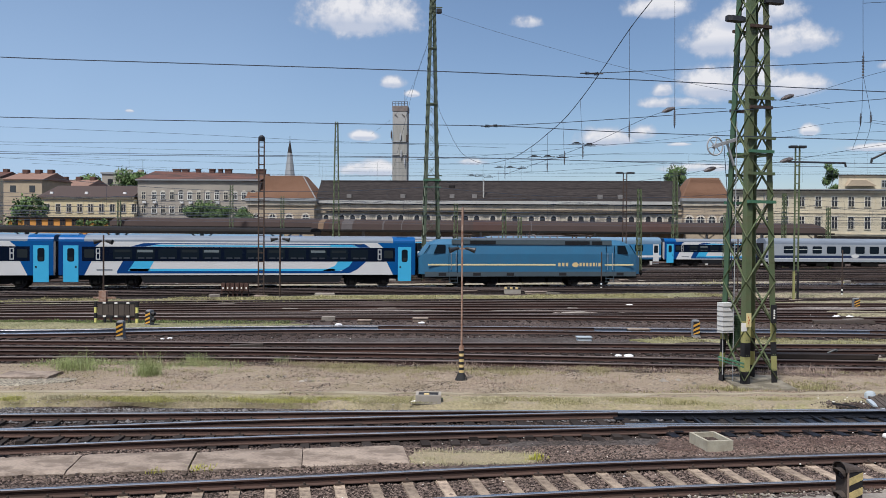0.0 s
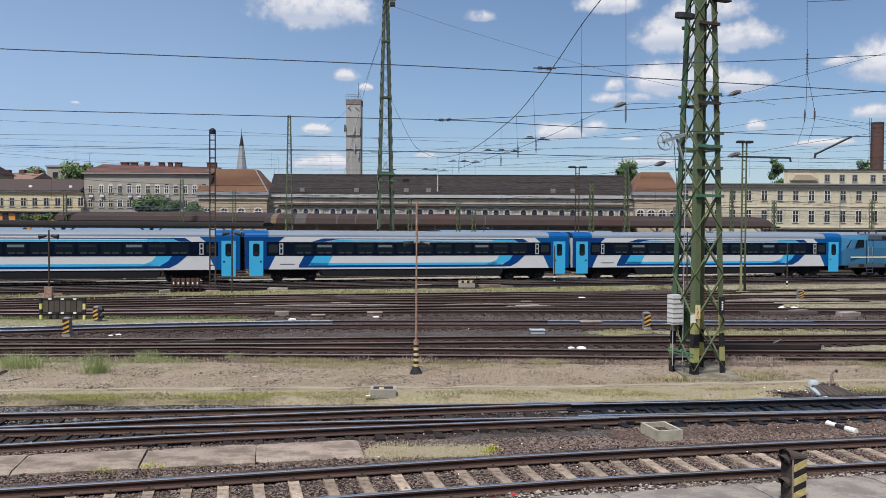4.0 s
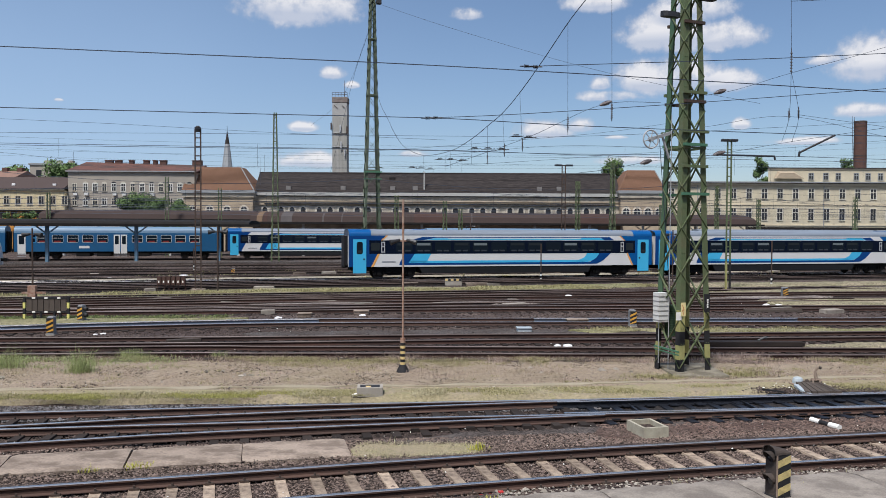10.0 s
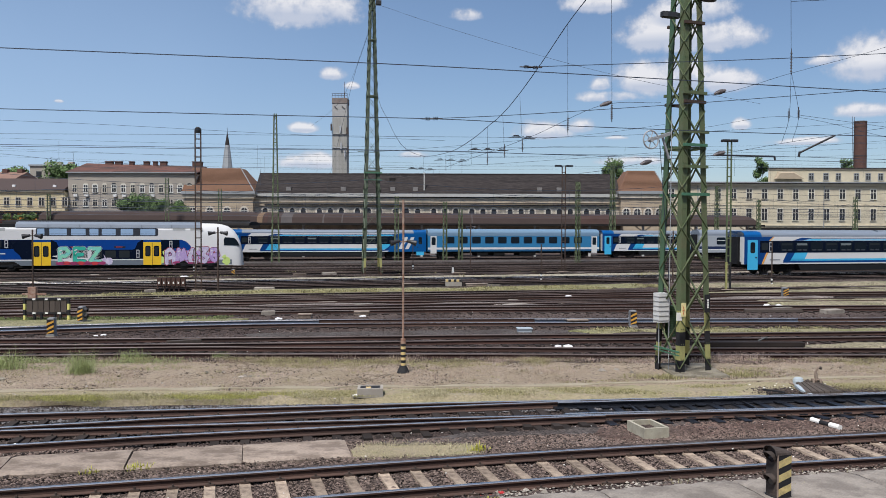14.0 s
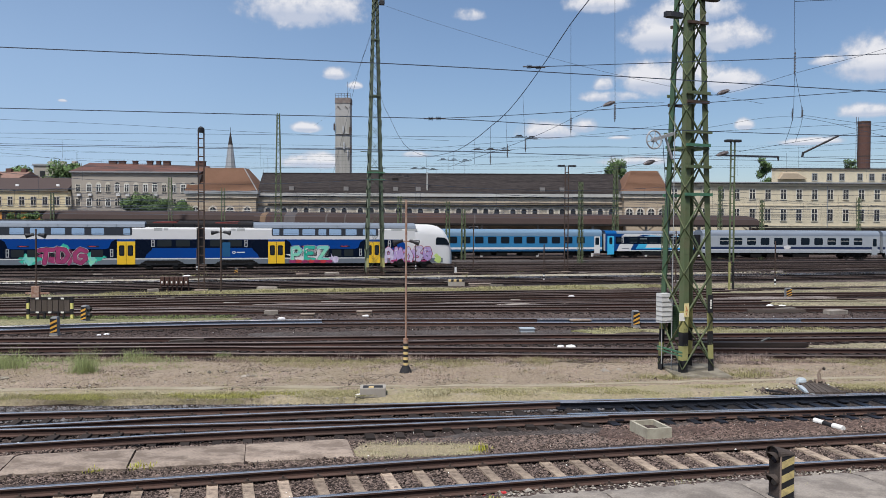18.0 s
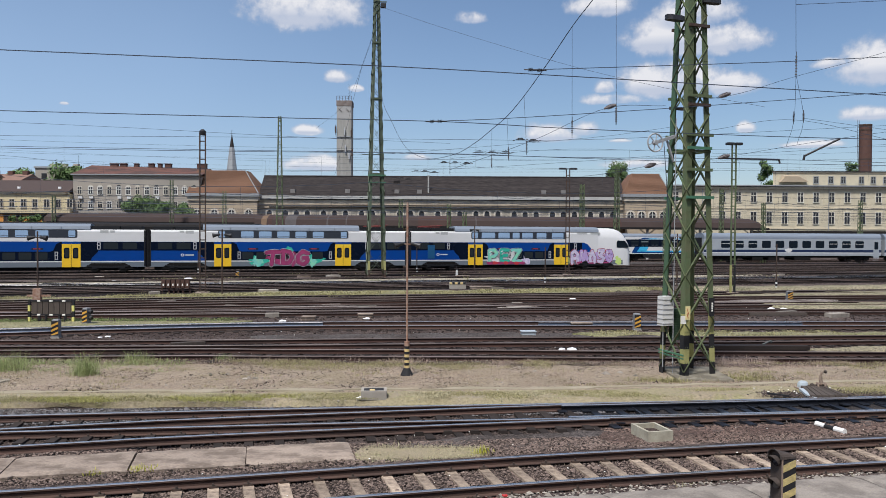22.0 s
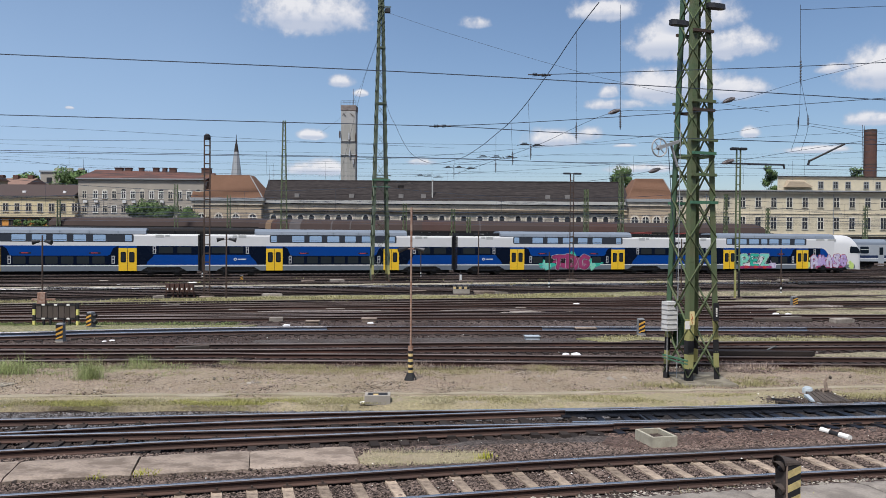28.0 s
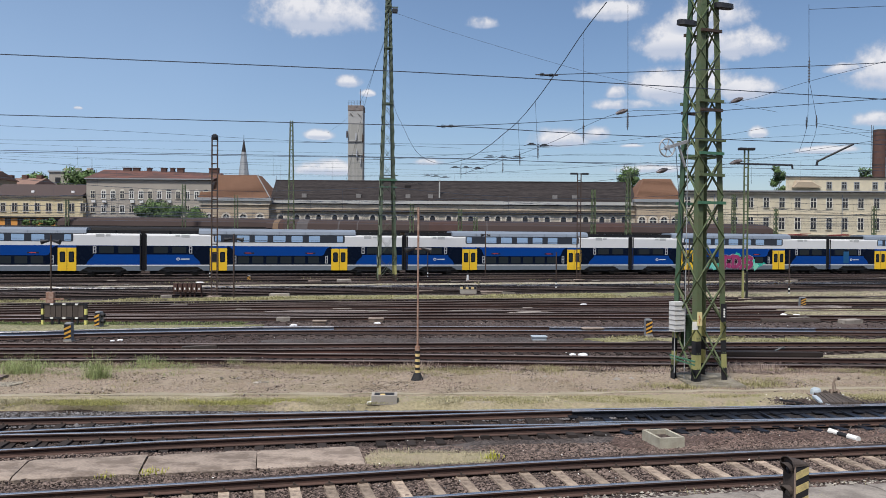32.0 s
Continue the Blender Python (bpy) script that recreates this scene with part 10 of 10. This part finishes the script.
        graffiti(t, 8.40, "pez", 0.72, 2.18, [G_GREEN, G_TEAL, G_GREEN], T_NAVY, T_WHITE, 1.30, 7, "pale green and white spray-painted graffiti", (T_WHITE,), T_WHITE)
        for k in range(7):
            panel("graffiti_smear", blob(8.7 + k * 0.60, 0.70, 0.40, 0.17, 10, k, 0.6), (G_PINK, G_RED)[k % 2], t, depth=0.036)
        panel("graffiti_cloud", blob(12.75, 0.95, 0.50, 0.4, 16, 3, 0.9), G_MIST, t, "grey spray cloud", 0.013)
    elif sprayed:
        for x, z, rx, m in ((10.2, 1.05, 0.95, G_TEAL), (15.6, 1.2, 0.95, G_TEAL), (10.1, 1.0, 0.5, G_GREEN), (15.5, 0.95, 0.35, G_GREEN), (13.1, 1.95, 0.45, G_TEAL)):
            panel("graffiti_cloud", blob(x, z, rx, 0.46, 22, x, 1.0), m, t, "teal spray cloud", 0.012 if m is G_TEAL else 0.0135)
        graffiti(t, 10.75, "tdg", 0.58, 2.02, [G_PINK], BLACK, T_WHITE, 1.46, 11, "pink spray-painted graffiti lettering", (G_PINK,), None)
    return t


def plain_coach(label, body, roof, stripe=None, windows=10, low=1.0, L=24.3, mid_door=False, silver=False, group="parked coaches at the platform", edge=None):
    W = 2.82
    t = thing("passenger_coach", label, "train coach", group)
    shell(t, L, W, 0.95, 3.25, 4.05, body, roof)
    if stripe:
        for z0, z1, m in stripe:
            panel("stripe", rect(0, L, z0, z1), m, t, depth=0.006)
    xs = []
    if mid_door:
        xs = [2.6 + k * 1.72 for k in range(5)] + [L / 2 + 1.4 + k * 1.72 for k in range(5)]
    else:
        xs = [2.5 + k * (L - 6.4) / (windows - 1) for k in range(windows)]
    for x in xs:
        f = panel("window_frame", rect(x - 0.04, x + 1.24, 2.04, 3.00, 0.16), edge or (BOX_GREY if not silver else T_BAND), t, "pale rounded window frame" if not (silver or edge) else "", 0.012)
        panel("pane", rect(x, x + 1.2, 2.08, 2.96, 0.12), T_GLASS, f, depth=0.018)
        if mid_door:
            panel("seat_back", rect(x + 0.2, x + 0.95, 2.12, 2.28), T_SEAT, f, "red seat backs behind the pane", 0.0185)
            panel("window_bar", rect(x, x + 1.2, 2.58, 2.62), BOX_GREY, f, depth=0.022)
        elif silver and int(x * 7) % 2:
            panel("window_bar", rect(x, x + 1.2, 2.56, 2.62), BOX_GREY, f, depth=0.022)
    doors = [(0.35, 1.2), (L - 1.2, L - 0.35)] if not mid_door else [(L / 2 - 0.78, L / 2 - 0.06), (L / 2 + 0.06, L / 2 + 0.78), (0.4, 1.3)]
    for a, b in doors:
        d = panel("door", rect(a, b, 0.7, 3.05), BOX_GREY if not silver else body, t, "pale folding entrance door", 0.02)
        panel("door_window", rect(a + 0.14, b - 0.14, 1.85, 2.90, 0.08), T_GLASS, d, depth=0.026)
        bm = bmesh.new()
        for z in (0.35, 0.6):
            box(bm, a, b, -0.03, 0.15, z, z + 0.05)
        part("door_steps", bm, ZINC, t)
    bm = bmesh.new()
    box(bm, 0.3, L - 0.3, 0.25, W - 0.25, 0.68, 0.95)
    for a, b in ((7.0, 8.6), (9.4, 11.0), (13.2, 15.6)):
        box(bm, a, b, 0.1, W - 0.1, 0.35, 0.8, 0.04)
    part("underframe", bm, T_UNDER, t)
    bogie(t, 3.3, W)
    bogie(t, L - 3.3, W)
    buffers(t, L, W)
    gangway(t, 0, -1, W)
    gangway(t, L, 1, W)
    if mid_door:
        panel("lettering", rect(L / 2 - 4.8, L / 2 - 3.6, 1.35, 1.65), BOX_GREY, t, "small unreadable white lettering", 0.010)
        pictogram(t, 2.05, 2.0, 0.4, 1.1, c=T_OLDMID)
    if silver:
        panel("emblem", blob(L * 0.47, 1.72, 0.55, 0.26, 12, 3), BOX_GREY, t, "pale emblem shape", 0.012)
    return t


def on_line(line, s):
    x, y = along(line, s)
    return pose(x, y, 0, 0, 0, line[1])


# parked vehicles along the platform
intercity = intercity_coach(group="parked coaches at the platform", label="parked white, blue and cyan express coach at the platform")
intercity.matrix_world = on_line(LINE_PARK, -28.9)
copy_thing(intercity, on_line(LINE_PARK, 23.2))
panel("slash_panel", [(20.9, 0.95), (26.14, 0.95), (26.14, 3.42), (22.4, 3.42), (21.4, 2.0)], T_BRIGHT, intercity, "bright blue cab-end panel", 0.034)
for u in (22.3, 23.2):
    panel("white_slash", [(u, 1.3), (u + 0.5, 1.3), (u + 1.35, 2.9), (u + 0.85, 2.9)], T_WHITE, intercity, "white slanted slash", 0.040)
p3 = plain_coach("parked light and mid blue striped coach with pale doors", T_OLDMID, T_ROOF_BLUE, [(0.95, 1.22, T_OLDBLUE), (1.22, 1.50, T_WHITE), (3.06, 3.25, T_ROOF_BLUE)], 11, L=25.2, edge=T_OLDBLUE)
p3.matrix_world = on_line(LINE_PARK, -2.5)
p4 = plain_coach("parked dark blue coach with pale-framed windows and middle doors", T_OLDBLUE, T_ROOF_BLUE, None, L=24.3, mid_door=True)
p4.matrix_world = on_line(LINE_PARK, -54.0)
copy_thing(p4, on_line(LINE_PARK, -79.3))
LINE_SILVER = (107.3, 8.0)
p5 = plain_coach("parked silver-grey coach with a navy waist stripe", T_SILVER, T_ROOF, [(1.42, 1.78, T_NAVY), (1.30, 1.42, T_WHITE)], 11, L=26.1, silver=True)
p5.matrix_world = on_line(LINE_SILVER, 34.8)
copy_thing(p5, on_line(LINE_SILVER, 61.4))

# ---- moving trains ----
loco = electric_loco()
c1 = intercity_coach()
c2 = copy_thing(c1, Matrix())
c3 = copy_thing(c1, Matrix())
c4 = intercity_coach(label="white, blue and cyan striped last express coach with orange-edged ends", orange=True)
lead = double_deck_car(front=True)
k2 = double_deck_car(sprayed="pink")
tagged(k2, "white and royal blue double-deck train car with pink graffiti")
k3 = double_deck_car()
k4, k5, k6 = (copy_thing(k3, Matrix()) for _ in range(3))

# seconds and metres along the line of the blue train's first coach joint and of the double-deck train's nose
IC_RUN = [(0, -33.53), (1, -22.66), (2, -11.83), (3, -1.06), (4, 9.65), (5, 20.35), (6, 31.0), (7, 41.55), (8, 51.9), (9, 61.9), (10, 71.55), (11, 80.9), (12, 89.9), (13, 98.5), (14, 106.8), (15, 114.8), (17, 130.2), (22, 166), (27, 200), (32, 233)]
DD_RUN = [(0, -98.5), (4, -76.0), (8, -53.9), (10, -42.8), (12, -31.75), (13, -26.28), (14, -20.86), (15.5, -12.85), (17, -4.93), (18.5, 2.85), (20, 10.58), (21.5, 18.27), (23, 25.90), (24, 30.94), (25, 35.94), (26.5, 43.43), (28, 50.88), (29, 55.8), (30, 60.68), (31, 65.52), (32, 70.32)]


def motions():
    for car, off in ((loco, 26.6), (c1, 0.13), (c2, -26.36), (c3, -52.85), (c4, -79.34)):
        walk(car, [(t, on_line(LINE_IC, s + off)) for t, s in IC_RUN])
    for car, off in ((lead, -25.1), (k2, -50.6), (k3, -76.1), (k4, -101.6), (k5, -127.1), (k6, -152.6)):
        walk(car, [(t, on_line(LINE_DD, s + off)) for t, s in DD_RUN])


motions()
